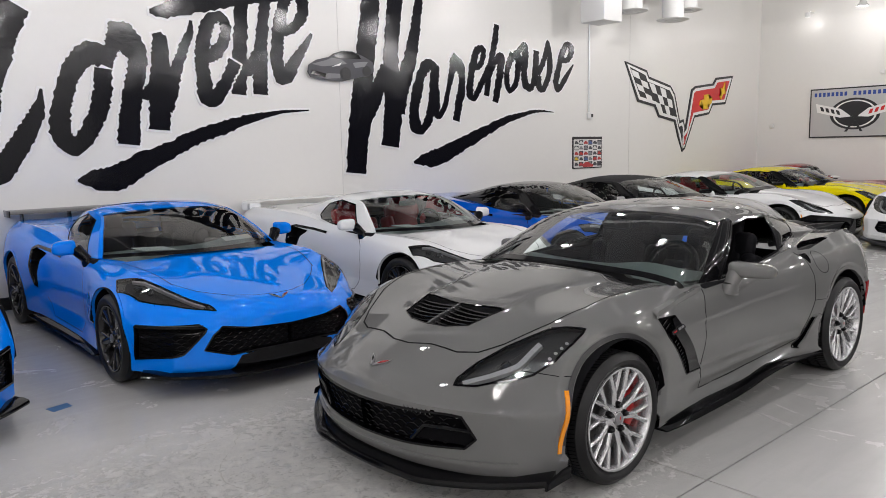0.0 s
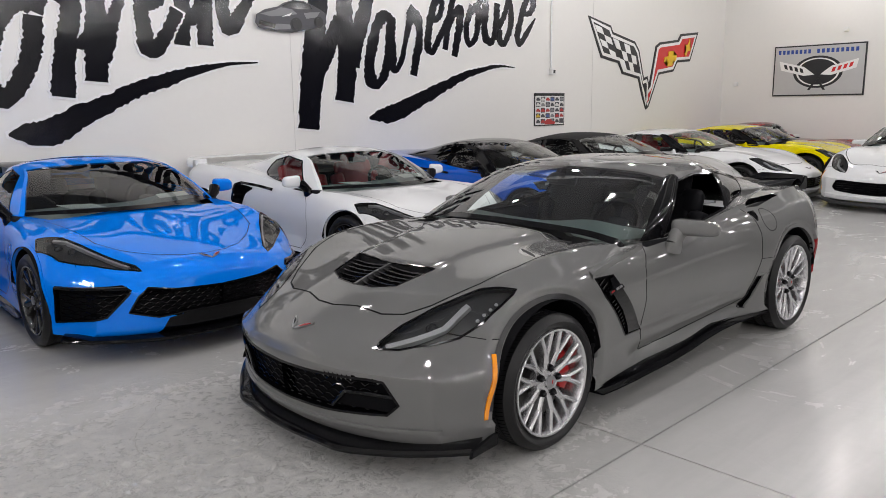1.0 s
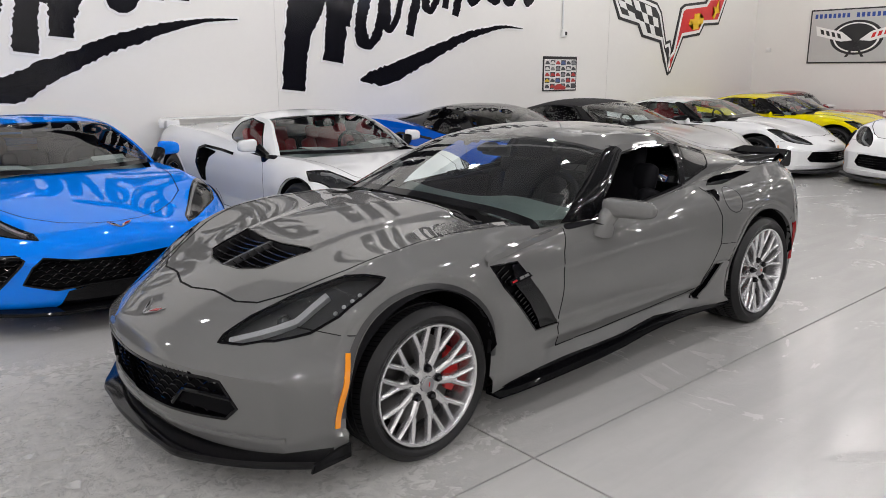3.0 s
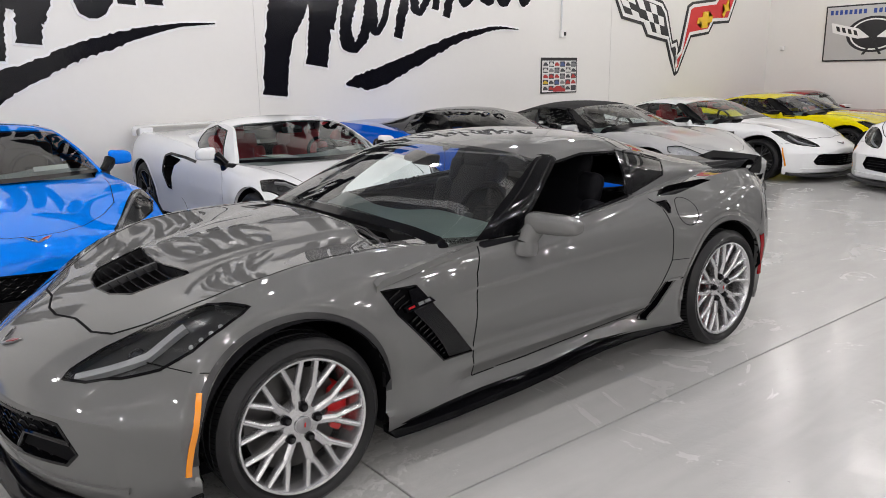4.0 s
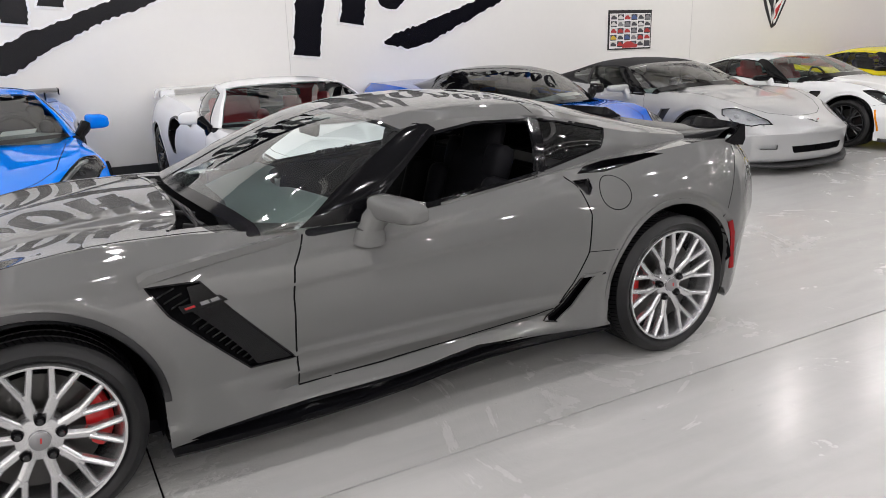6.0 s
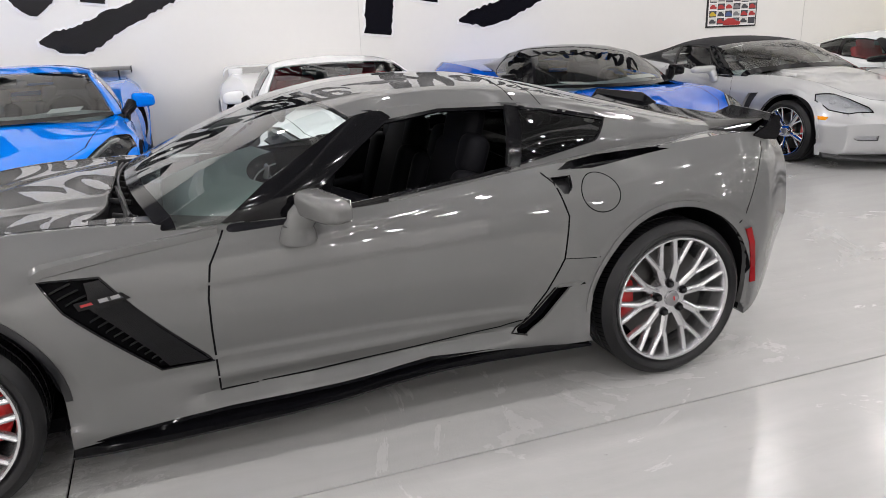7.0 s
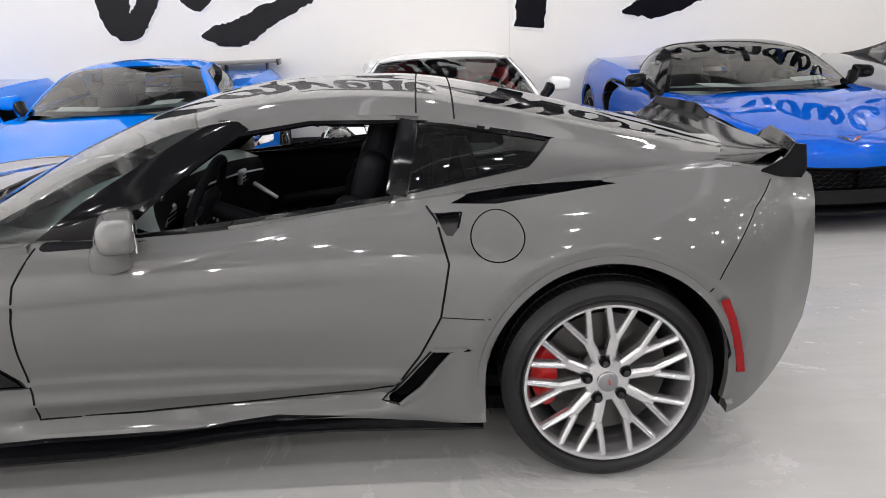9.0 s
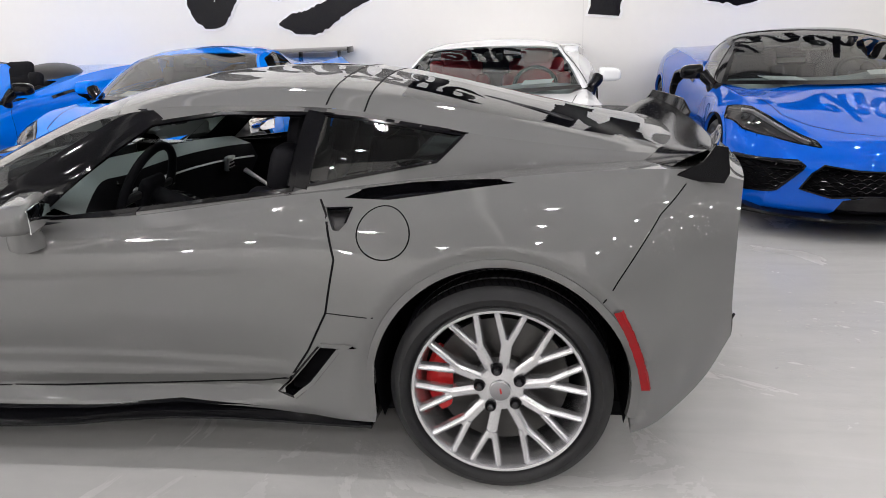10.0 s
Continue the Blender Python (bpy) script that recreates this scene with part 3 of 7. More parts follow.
C8 = dict(
    nose=-0.99, tail=3.58, wheelbase=2.722,
    bow=[(-0.99, 0.42), (-0.7, 0.28), (-0.3, 0.05), (0, 0), (3.0, 0), (3.3, -0.06), (3.58, -0.16)],
    zc=[(-0.99, 0.47), (-0.97, 0.55), (-0.9, 0.605), (-0.7, 0.67), (-0.45, 0.73), (-0.2, 0.78), (0.1, 0.835), (0.35, 0.865), (1.0, 0.88), (2.0, 0.97), (2.8, 1.0), (3.3, 1.0), (3.5, 0.99), (3.58, 0.95)],
    yv=[(-0.99, 0.4), (0, 0.45), (0.6, 0.5), (2.2, 0.5), (3.58, 0.42)],
    zv=[(-0.99, 0.468), (-0.95, 0.54), (-0.85, 0.6), (-0.65, 0.655), (-0.4, 0.72), (-0.1, 0.785), (0.3, 0.83), (0.6, 0.84), (1.0, 0.86), (2.0, 0.96), (2.6, 0.985), (3.2, 0.99), (3.5, 0.98), (3.58, 0.94)],
    ys=[(-0.99, 0.62), (-0.6, 0.70), (-0.3, 0.74), (0, 0.77), (0.5, 0.78), (0.95, 0.80), (1.4, 0.78), (1.9, 0.76), (2.4, 0.78), (2.8, 0.79), (3.2, 0.77), (3.58, 0.68)],
    zs=[(-0.99, 0.465), (-0.85, 0.56), (-0.7, 0.61), (-0.45, 0.71), (-0.2, 0.79), (0, 0.825), (0.3, 0.835), (0.7, 0.84), (1.1, 0.86), (1.6, 0.91), (2.1, 0.965), (2.5, 0.99), (2.9, 1.0), (3.3, 0.995), (3.58, 0.95)],
    yu=[(-0.99, 0.70), (-0.7, 0.80), (-0.4, 0.87), (0, 0.90), (0.5, 0.86), (0.9, 0.85), (1.5, 0.86), (2.0, 0.885), (2.4, 0.90), (2.8, 0.91), (3.1, 0.89), (3.4, 0.83), (3.58, 0.76)],
    zu=[(-0.99, 0.462), (-0.7, 0.55), (-0.4, 0.66), (0, 0.745), (0.5, 0.77), (0.9, 0.77), (1.5, 0.80), (2, 0.85), (2.4, 0.88), (2.8, 0.9), (3.2, 0.9), (3.58, 0.86)],
    yw=[(-0.99, 0.76), (-0.7, 0.88), (-0.5, 0.935), (-0.2, 0.955), (0, 0.96), (0.35, 0.935), (0.6, 0.89), (0.95, 0.875), (1.5, 0.89), (1.9, 0.93), (2.35, 0.965), (2.72, 0.97), (3.0, 0.965), (3.2, 0.94), (3.58, 0.82)],
    zw=[(-0.99, 0.458), (-0.7, 0.48), (-0.3, 0.52), (0, 0.6), (0.5, 0.58), (1, 0.56), (1.5, 0.58), (2, 0.64), (2.4, 0.66), (2.8, 0.66), (3.2, 0.64), (3.58, 0.62)],
    yl=[(-0.99, 0.75), (-0.6, 0.90), (-0.3, 0.945), (0, 0.95), (0.4, 0.91), (0.9, 0.85), (1.5, 0.86), (2.0, 0.92), (2.3, 0.95), (2.72, 0.96), (3.1, 0.94), (3.3, 0.9), (3.58, 0.8)],
    zl=[(-0.99, 0.45), (-0.975, 0.38), (-0.93, 0.32), (-0.8, 0.28), (-0.5, 0.28), (0, 0.35), (1, 0.34), (2, 0.36), (2.4, 0.40), (2.72, 0.45), (3.1, 0.36), (3.3, 0.4), (3.58, 0.5)],
    yb=[(-0.99, 0.74), (-0.7, 0.87), (-0.4, 0.935), (0, 0.94), (0.5, 0.90), (1, 0.88), (2, 0.90), (2.35, 0.94), (2.72, 0.94), (3.1, 0.92), (3.3, 0.88), (3.58, 0.76)],
    zb=[(-0.99, 0.44), (-0.984, 0.38), (-0.975, 0.3), (-0.96, 0.21), (-0.92, 0.175), (-0.5, 0.165), (-0.3, 0.165), (0.4, 0.165), (0.9, 0.18), (2.1, 0.2), (2.35, 0.2), (2.72, 0.3), (3.08, 0.18), (3.3, 0.22), (3.5, 0.3), (3.58, 0.4)],
    z0=[(-0.99, 0.435), (-0.986, 0.38), (-0.978, 0.3), (-0.965, 0.2), (-0.94, 0.175), (-0.8, 0.16), (3.1, 0.18), (3.5, 0.3), (3.58, 0.4)],
    g0=0.2, g1=2.75, header=1.08, roof_end=1.62, tail_glass=(1.75, 2.6),
    gbow=[(0.2, 0.44), (0.6, 0.3), (1.08, 0.14), (1.5, 0.04), (1.8, 0), (2.75, 0)],
    gy0=[(0.2, 0.80), (0.7, 0.80), (1.2, 0.78), (1.6, 0.72), (2.0, 0.62), (2.75, 0.5)],
    gz0=[(0.2, 0.80), (0.7, 0.82), (1.2, 0.86), (1.6, 0.9), (2.0, 0.94), (2.75, 0.96)],
    gyr=[(0.2, 0.775), (0.6, 0.69), (1.08, 0.575), (1.5, 0.555), (1.9, 0.52), (2.3, 0.47), (2.75, 0.42)],
    gzr=[(0.2, 0.845), (0.6, 1.0), (1.08, 1.15), (1.4, 1.175), (1.7, 1.15), (2.0, 1.08), (2.4, 1.02), (2.75, 0.98)],
    gzt=[(0.2, 0.865), (0.6, 1.03), (1.08, 1.185), (1.3, 1.222), (1.5, 1.23), (1.8, 1.2), (2.2, 1.11), (2.75, 1.0)],
    side_window=[(0.83, 0.85), (1.15, 1.11), (1.45, 1.15), (1.68, 1.1), (1.78, 0.965), (1.7, 0.92)],
    quarter=None,
    arch=((0.0, 0.335, 0.375), (2.722, 0.345, 0.395)),
    wheels=((0.0, 0.328, 0.245, 0.25, 0.925), (2.722, 0.345, 0.305, 0.262, 0.94)),
    mirror=(0.82, 0.97, 0.925), mirror_w=0.088, mirror_h=1.3, sweep=12, foot=(-0.07, -0.15, -0.095), seat_x=1.25, head=((-0.84, 0.57), (-0.62, 0.65), (-0.2, 0.77), (-0.12, 0.74), (-0.25, 0.665), (-0.5, 0.575)),
)

CLASSIC = dict(C7)
CLASSIC.update(
    zc=[(-0.87, 0.47), (-0.84, 0.56), (-0.75, 0.64), (-0.5, 0.72), (0, 0.8), (0.6, 0.84), (1.0, 0.85), (2.4, 0.84), (3.2, 0.8), (3.42, 0.74), (3.5, 0.68)],
    zv=[(-0.87, 0.468), (-0.8, 0.57), (-0.5, 0.7), (0, 0.78), (0.6, 0.82), (1.0, 0.83), (2.4, 0.82), (3.2, 0.78), (3.42, 0.72), (3.5, 0.68)],
    zs=[(-0.87, 0.465), (-0.78, 0.58), (-0.5, 0.76), (-0.2, 0.82), (0.3, 0.82), (0.9, 0.8), (1.6, 0.8), (2.3, 0.83), (2.8, 0.84), (3.2, 0.78), (3.5, 0.68)],
    g0=0.92, g1=2.72, header=1.3, roof_end=2.0, tail_glass=(2.1, 2.5),
    gbow=[(0.92, 0.2), (1.3, 0.12), (1.8, 0.03), (2.72, 0)],
    gy0=[(0.92, 0.66), (1.6, 0.68), (2.2, 0.62), (2.72, 0.5)], gz0=[(0.92, 0.8), (2.72, 0.83)],
    gyr=[(0.92, 0.65), (1.3, 0.58), (2.0, 0.55), (2.4, 0.5), (2.72, 0.44)],
    gzr=[(0.92, 0.84), (1.3, 1.13), (1.6, 1.16), (2.1, 1.1), (2.5, 0.96), (2.72, 0.86)],
    gzt=[(0.92, 0.87), (1.3, 1.19), (1.55, 1.235), (1.9, 1.22), (2.3, 1.1), (2.72, 0.9)],
    side_window=[(1.15, 0.85), (1.45, 1.11), (1.9, 1.1), (2.0, 0.87)], quarter=None, mirror=(1.15, 0.8, 0.86),
)


def press(s, q):
    """Presses the flank's creases and the flanges round the wheel arches into a row of points, in place."""
    out = q[:, 1] > 0.7
    x, z = q[:, 0], q[:, 2]
    push = np.zeros(len(q))
    for line, _, _, _ in s.get("creases", ()):
        lx, lz = np.array(line).T
        gap = np.where(out & (x > lx[0]) & (x < lx[-1]), np.abs(np.interp(x, lx, lz) - z), 9.0)
        k = int(gap.argmin())
        if gap[k] < 0.02 and 0 < k < len(q) - 1:
            to = float(np.interp(x[k], lx, lz))
            j = k + 1 if (to - z[k]) * (z[k + 1] - z[k]) > 0 else k - 1
            f = min(1.0, abs((to - z[k]) / (z[j] - z[k] + 1e-9)))
            q[k, 1] += f * (q[j, 1] - q[k, 1])
            q[k, 2] = to
    for line, depth, reach, soft in s.get("creases", ()):
        lx, lz = np.array(line).T
        at = (x > lx[0]) & (x < lx[-1])
        fade = np.clip(np.minimum((x - lx[0]) / (lx[1] - lx[0]), (lx[-1] - x) / (lx[-1] - lx[-2])), 0, 1)
        d = (z - np.interp(x, lx, lz)) * np.sign(soft)
        if soft == -2:
            push += np.where(at & (d > 0), depth * fade * np.clip(np.minimum(d / reach, 1 - (d - reach) / 0.05), 0, 1), 0)
            continue
        up = np.clip(d / 0.016, 0, 1)
        push += np.where(at & (d > 0) & (d < reach), depth * fade * up * up * (3 - 2 * up) * np.clip(1 - d / reach, 0, 1) ** 1.3, 0)
    if s.get("creases"):
        for cx, cz, r in s["arch"]:
            d = np.hypot(x - cx, z - cz) - r
            t = np.clip((0.052 - d) / 0.052, 0, 1)
            push += np.where(z > 0.24, 0.024 * np.minimum(t * 3, 1) * 0.4 + 0.024 * t * 0.6, 0) * (t > 0)
    q[:, 1] -= np.where(out, push, 0)


def crest(s, q, dome):
    """Raises the smooth power dome of the hood behind its vent, in place."""
    x, y = q[:, 0], np.abs(q[:, 1])
    edge = np.interp(x, *np.array(s["bulge"]).T)
    soft = [np.clip(k, 0, 1) for k in ((edge + 0.03 - y) / 0.06, (x + 0.175) / 0.02, (0.95 - x) / 0.2)]
    m = np.prod([k * k * (3 - 2 * k) for k in soft], axis=0) * (q[:, 2] > 0.6)
    q[:, 2] += m * (np.polyval(dome, x) + 0.009 - 0.07 * y * y - q[:, 2])


def body_rows(s, cell, half):
    """The lower body as a grid of points: station by station along the car, each from one sill over the top to the other."""
    n = int((s["tail"] - s["nose"]) / cell)
    t = np.linspace(0, 1, n)
    t = 0.72 * t + 0.28 * (1 - np.cos(math.pi * t)) / 2
    u = s["nose"] + (s["tail"] - s["nose"]) * t
    fine = s["nose"] + np.linspace(0, 0.14, 1200)
    run = np.cumsum(np.abs(np.diff(spline(s["z0"])(fine), prepend=0.435)) + np.abs(np.diff(spline(s["zc"])(fine), prepend=s["zc"][0][1])) + 0.3 * (fine[1] - fine[0]))
    near = np.interp(np.arange(0, run[-1], 0.85 * cell), run, fine)
    near[0] = s["nose"]
    u = np.concatenate([near, u[u > s["nose"] + 0.14 + 0.3 * cell]])
    n = len(u)
    c = {k: fair(s[k])(u) for k in ("bow", "zc", "yv", "zv", "ys", "zs", "yu", "zu", "yw", "zw", "yl", "zl", "yb", "zb", "z0")}
    hood = np.linspace(-0.3, 0.8, 60)
    dome = np.polyfit(hood, fair(s["zc"])(hood), 3)
    rows = []
    for i in range(n):
        z0, yb, zb = c["z0"][i], c["yb"][i], c["zb"][i]
        low = np.array([(0, y, z0 + (zb - z0) * (y / yb) ** 2) for y in np.linspace(0, yb, 7 + half // 4)])
        p = [(0, c["yl"][i], c["zl"][i]), (0, c["yw"][i], c["zw"][i]), (0, c["yu"][i], c["zu"][i]), (0, c["ys"][i], c["zs"][i]), (0, c["yv"][i], c["zv"][i]), (0, 0.2, 0.25 * c["zv"][i] + 0.75 * c["zc"][i]), (0, 0, c["zc"][i])]
        crown = through_points(p[3:], half - half // 2)
        for _ in range(half // 5):
            ext = np.vstack([crown, crown[-2] * (1, -1, 1)])
            crown[1:] = 0.25 * ext[:-2] + 0.5 * ext[1:-1] + 0.25 * ext[2:]
        q = np.vstack([low[:-1], through_points([(0, yb, zb), p[0]], 2 + half // 9)[:-1], through_points(p[:4], half // 2)[:-1], crown])
        if i == 0:
            q[:, 2] = 0.5 * (c["zc"][0] + c["z0"][0])
        q[:, 0] = u[i] + c["bow"][i] * (q[:, 1] / 0.95) ** 2.4
        if "bulge" in s:
            crest(s, q, dome)
        press(s, q)
        rows.append(np.vstack([q, q[-2::-1] * (1, -1, 1)]))
    return np.array(rows)


def cabin_rows(s, cell, ns, nt):
    """The cabin above the belt: side strips (belt to roof rail) and the top strip (rail to rail), as grids."""
    n = int((s["g1"] - s["g0"]) / cell)
    marks = [s["header"], s["roof_end"], *s["tail_glass"]]
    u = np.linspace(s["g0"], s["g1"], n)
    for k in marks:
        u[np.abs(u - k).argmin()] = k
    c = {k: fair(s[k], 0.05, 0.0)(u) for k in ("gbow", "gy0", "gz0", "gyr", "gzr", "gzt")}
    side, top = [], []
    for i in range(n):
        y0, z0, y1, z1, zt = c["gy0"][i], c["gz0"][i], c["gyr"][i], c["gzr"][i], c["gzt"][i]
        a = through_points([(0, y0, z0), (0, 0.55 * y0 + 0.45 * y1 + 0.018, 0.5 * z0 + 0.5 * z1), (0, y1, z1)], ns)
        b = through_points([(0, y1, z1), (0, 0.8 * y1, z1 + 0.52 * (zt - z1)), (0, 0.42 * y1, z1 + 0.88 * (zt - z1)), (0, 0, zt)], nt)
        for q in (a, b):
            q[:, 0] = u[i] + c["gbow"][i] * (q[:, 1] / c["gyr"][0]) ** 2
        side.append(a)
        top.append(np.vstack([b, b[-2::-1] * (1, -1, 1)]))
    return u, np.array(side), np.array(top)


def arch_outline(x, z, r, low=-0.1):
    arc = [(x + r * math.cos(t), z + r * math.sin(t)) for t in np.linspace(0, math.pi, 40)]
    return arc + [(x - r, low), (x + r, low)]


# ---- cars: wheels ----
def wheel(parent, x, radius, width, rim, outer, side, style, face, caliper, detail, turned=54):
    """A wheel with tyre, rim, spokes, nuts, disc and caliper, its outer face at y = side * outer."""
    hub = new("wheel")
    hub.parent = parent
    hub.matrix_local = Matrix.Translation((x, side * outer, radius)) @ (pose(0, 0, 0, 90, 0, 0) if side < 0 else pose(0, 0, 0, -90, 0, 0))
    segs = 72 if detail else 40
    w, r, g = width, radius, rim
    bm = bmesh.new()
    prof = [(g - 0.004, -0.02), (g + 0.008, -0.002), (g + 0.02, 0.008), (g + 0.5 * (r - g), 0.012), (r - 0.018, 0.002), (r - 0.006, -0.014)]
    grooves = 4
    for k in range(grooves):
        a = -0.02 - (w - 0.04) * k / grooves
        b = -0.02 - (w - 0.04) * (k + 1) / grooves
        prof += [(r, a), (r, b + 0.012), (r - 0.007, b + 0.01), (r - 0.007, b + 0.002)] if k < grooves - 1 else [(r, a), (r, b)]
    prof += [(r - 0.02, -w + 0.002), (g + 0.5 * (r - g), -w - 0.01), (g, -w + 0.01)]
    part("tyre", lathe(bm, prof, segs), RUBBER, hub, "black low-profile rubber tyre")
    if detail:
        bm = bmesh.new()
        for k in range(96):
            t = 2 * math.pi * k / 96
            for z0, tilt in ((-0.052, 14), (-0.11, -14), (-0.17, 14), (-0.22, -14)):
                boxy(bm, (0.007, 0.004, 0.05), pose(0, 0, 0, 0, 0, math.degrees(t)) @ pose(r - 0.0032, 0, z0, tilt, 0, 0))
        part("tread_groove", bm, VOID, hub)
    bm = bmesh.new()
    lathe(bm, [(g, -0.016), (g, -0.002), (g - 0.004, 0.004), (g - 0.012, 0.002), (g - 0.018, -0.01), (g - 0.022, -0.05), (g - 0.03, -0.09), (g - 0.035, -w * 0.8), (g - 0.01, -w + 0.01)], segs)
    barrel = part("rim", bm, face, hub)
    spk = bmesh.new()

    def bar(p, q, w0, w1, z0, z1, d0, d1):
        """A spoke from p to q, flat on its face and tapering behind."""
        p, q = Vector(p), Vector(q)
        s = (q - p).normalized().cross(Vector((0, 0, 1)))
        ring = []
        for c, wd, z, d in ((p, w0, z0, d0), (q, w1, z1, d1)):
            ring.append([spk.verts.new((c.x + s.x * k * wd, c.y + s.y * k * wd, z + h)) for k, h in ((-0.5, -d), (-0.5, -0.009), (-0.3, -0.002), (0.0, 0.0005), (0.3, -0.002), (0.5, -0.009), (0.5, -d))])
        for k in range(7):
            spk.faces.new((ring[0][k], ring[0][(k + 1) % 7], ring[1][(k + 1) % 7], ring[1][k]))
        spk.faces.new(list(reversed(ring[0])))
        spk.faces.new(ring[1])

    def polar(rr, deg):
        return (rr * math.cos(radians(deg)), rr * math.sin(radians(deg)), 0)

    if style == "twin":
        for k in range(10):
            a = 72 * (k // 2) + turned + (16.5 if k % 2 else -16.5)
            bar(polar(0.05, a), polar(0.62 * g, a), 0.034, 0.033, -0.03, -0.016, 0.045, 0.035)
            for e in (-1, 1):
                bar(polar(0.55 * g, a + e * 2.8), polar(g - 0.010, a + e * 9.6), 0.023, 0.021, -0.0165, -0.005, 0.03, 0.028)
    elif style == "five":
        for k in range(5):
            a = 72 * k + 18
            bar(polar(0.05, a), polar(g - 0.015, a), 0.06, 0.045, -0.03, -0.006, 0.05, 0.03)
            for e in (-1, 1):
                bar(polar(0.1, a + e * 4), polar(g - 0.012, a + e * 20), 0.02, 0.024, -0.024, -0.006, 0.03, 0.03)
    else:
        for k in range(5):
            a = 72 * k + 18
            bar(polar(0.05, a), polar(g - 0.012, a), 0.085, 0.05, -0.03, -0.006, 0.05, 0.03)
    bmesh.ops.recalc_face_normals(spk, faces=spk.faces)
    part("spokes", spk, face, hub)
    bm = bmesh.new()
    lathe(bm, [(0.0, -0.012), (0.026, -0.012), (0.032, -0.016), (0.034, -0.024), (0.07, -0.03), (0.078, -0.04), (0.078, -0.09), (0.0, -0.09)], 32)
    part("hub_centre", bm, face, hub)
    part("hub_cap", lathe(bmesh.new(), [(0.0, -0.0075), (0.027, -0.008), (0.031, -0.0105), (0.031, -0.02)], 28), CAPGREY, hub, "grey centre cap with a crossed-flags badge")
    if detail:
        bm = bmesh.new()
        boxy(bm, (0.018, 0.005, 0.004), pose(0.003, 0.003, -0.0065, 0, 0, 74 + turned), 0.001)
        part("cap_badge", bm, RED, hub)
    for k in range(5):
        a = 72 * k + turned
        x0, y0, _ = polar(0.065, a)
        part("lug_nut", lathe(bmesh.new(), [(0.0, -0.004), (0.008, -0.005), (0.0105, -0.009), (0.0105, -0.03)], 6, pose(x0, y0, 0)), FINBLACK if detail else face, hub)
        if detail:
            part("nut_seat", lathe(bmesh.new(), [(0.0105, -0.02), (0.0165, -0.0185), (0.018, -0.04)], 16, pose(x0, y0, 0)), VOID, hub)
    part("brake_disc", lathe(bmesh.new(), [(0.05, -0.075), (0.085, -0.075), (0.09, -0.095), (g - 0.066, -0.095), (g - 0.066, -0.125), (0.05, -0.125)], 48), IRON, hub)
    if caliper is not None:
        bm = bmesh.new()
        mid = 180 if side < 0 else 0
        start = mid - 28 if x > 1 else (180 - mid) - 28
        rings = []
        for k in range(13):
            a = radians(start + 56 * k / 12)
            swell = math.sin(math.pi * (k + 0.6) / 13.2) ** 0.45
            r0, r1 = g - 0.072 - 0.05 * swell, g - 0.062 + 0.026 * swell
            bump = 0.006 if k % 4 == 2 else 0.0
            rings.append([bm.verts.new((r * math.cos(a), r * math.sin(a), z)) for r, z in ((r0, -0.13), (r0, -0.078), (0.6 * r0 + 0.4 * r1, -0.07 + bump), (0.2 * r0 + 0.8 * r1, -0.072 + bump), (r1, -0.085), (r1, -0.13))])
        for p, q in zip(rings, rings[1:]):
            for k in range(6):
                bm.faces.new((p[k], p[(k + 1) % 6], q[(k + 1) % 6], q[k]))
        bm.faces.new(rings[0])
        bm.faces.new(rings[-1])
        bmesh.ops.recalc_face_normals(bm, faces=bm.faces)
        part("caliper", bm, caliper, hub, "red brake caliper")
    part("wheel_back", lathe(bmesh.new(), [(0.0, -w * 0.75), (g - 0.03, -w * 0.75)], 40), VOID, hub)
    return hub


# ---- cars: interior ----
def seat(parent, x, y, material, tall=0.76):
    s = new("seat")
    s.parent = parent
    s.matrix_local = pose(x, y, -0.05) @ Matrix.Diagonal((1.05, 1.16, 1.09, 1))
    bm = bmesh.new()
    boxy(bm, (0.5, 0.36, 0.13), pose(-0.05, 0, 0.42, 0, -8, 0), 0.05, 3)
    for e in (-1, 1):
        boxy(bm, (0.5, 0.1, 0.17), pose(-0.05, e * 0.22, 0.44, 0, -8, 0), 0.045, 3)
    part("cushion", bm, material, s)
    bm = bmesh.new()
    boxy(bm, (0.11, 0.34, 0.6), pose(0.27, 0, 0.68, 0, 17, 0), 0.045, 3)
    for e in (-1, 1):
        boxy(bm, (0.16, 0.1, 0.48), pose(0.24, e * 0.21, 0.64, 0, 17, e * 8), 0.045, 3)
        boxy(bm, (0.1, 0.13, 0.16), pose(0.335, e * 0.15, 0.92, 0, 17, 0), 0.04, 3)
    part("backrest", bm, material, s)
    bm = bmesh.new()
    boxy(bm, (0.09, 0.25, 0.2), pose(0.365, 0, 1.0, 0, 14, 0), 0.045, 3)
    part("headrest", bm, material, s)
    return s


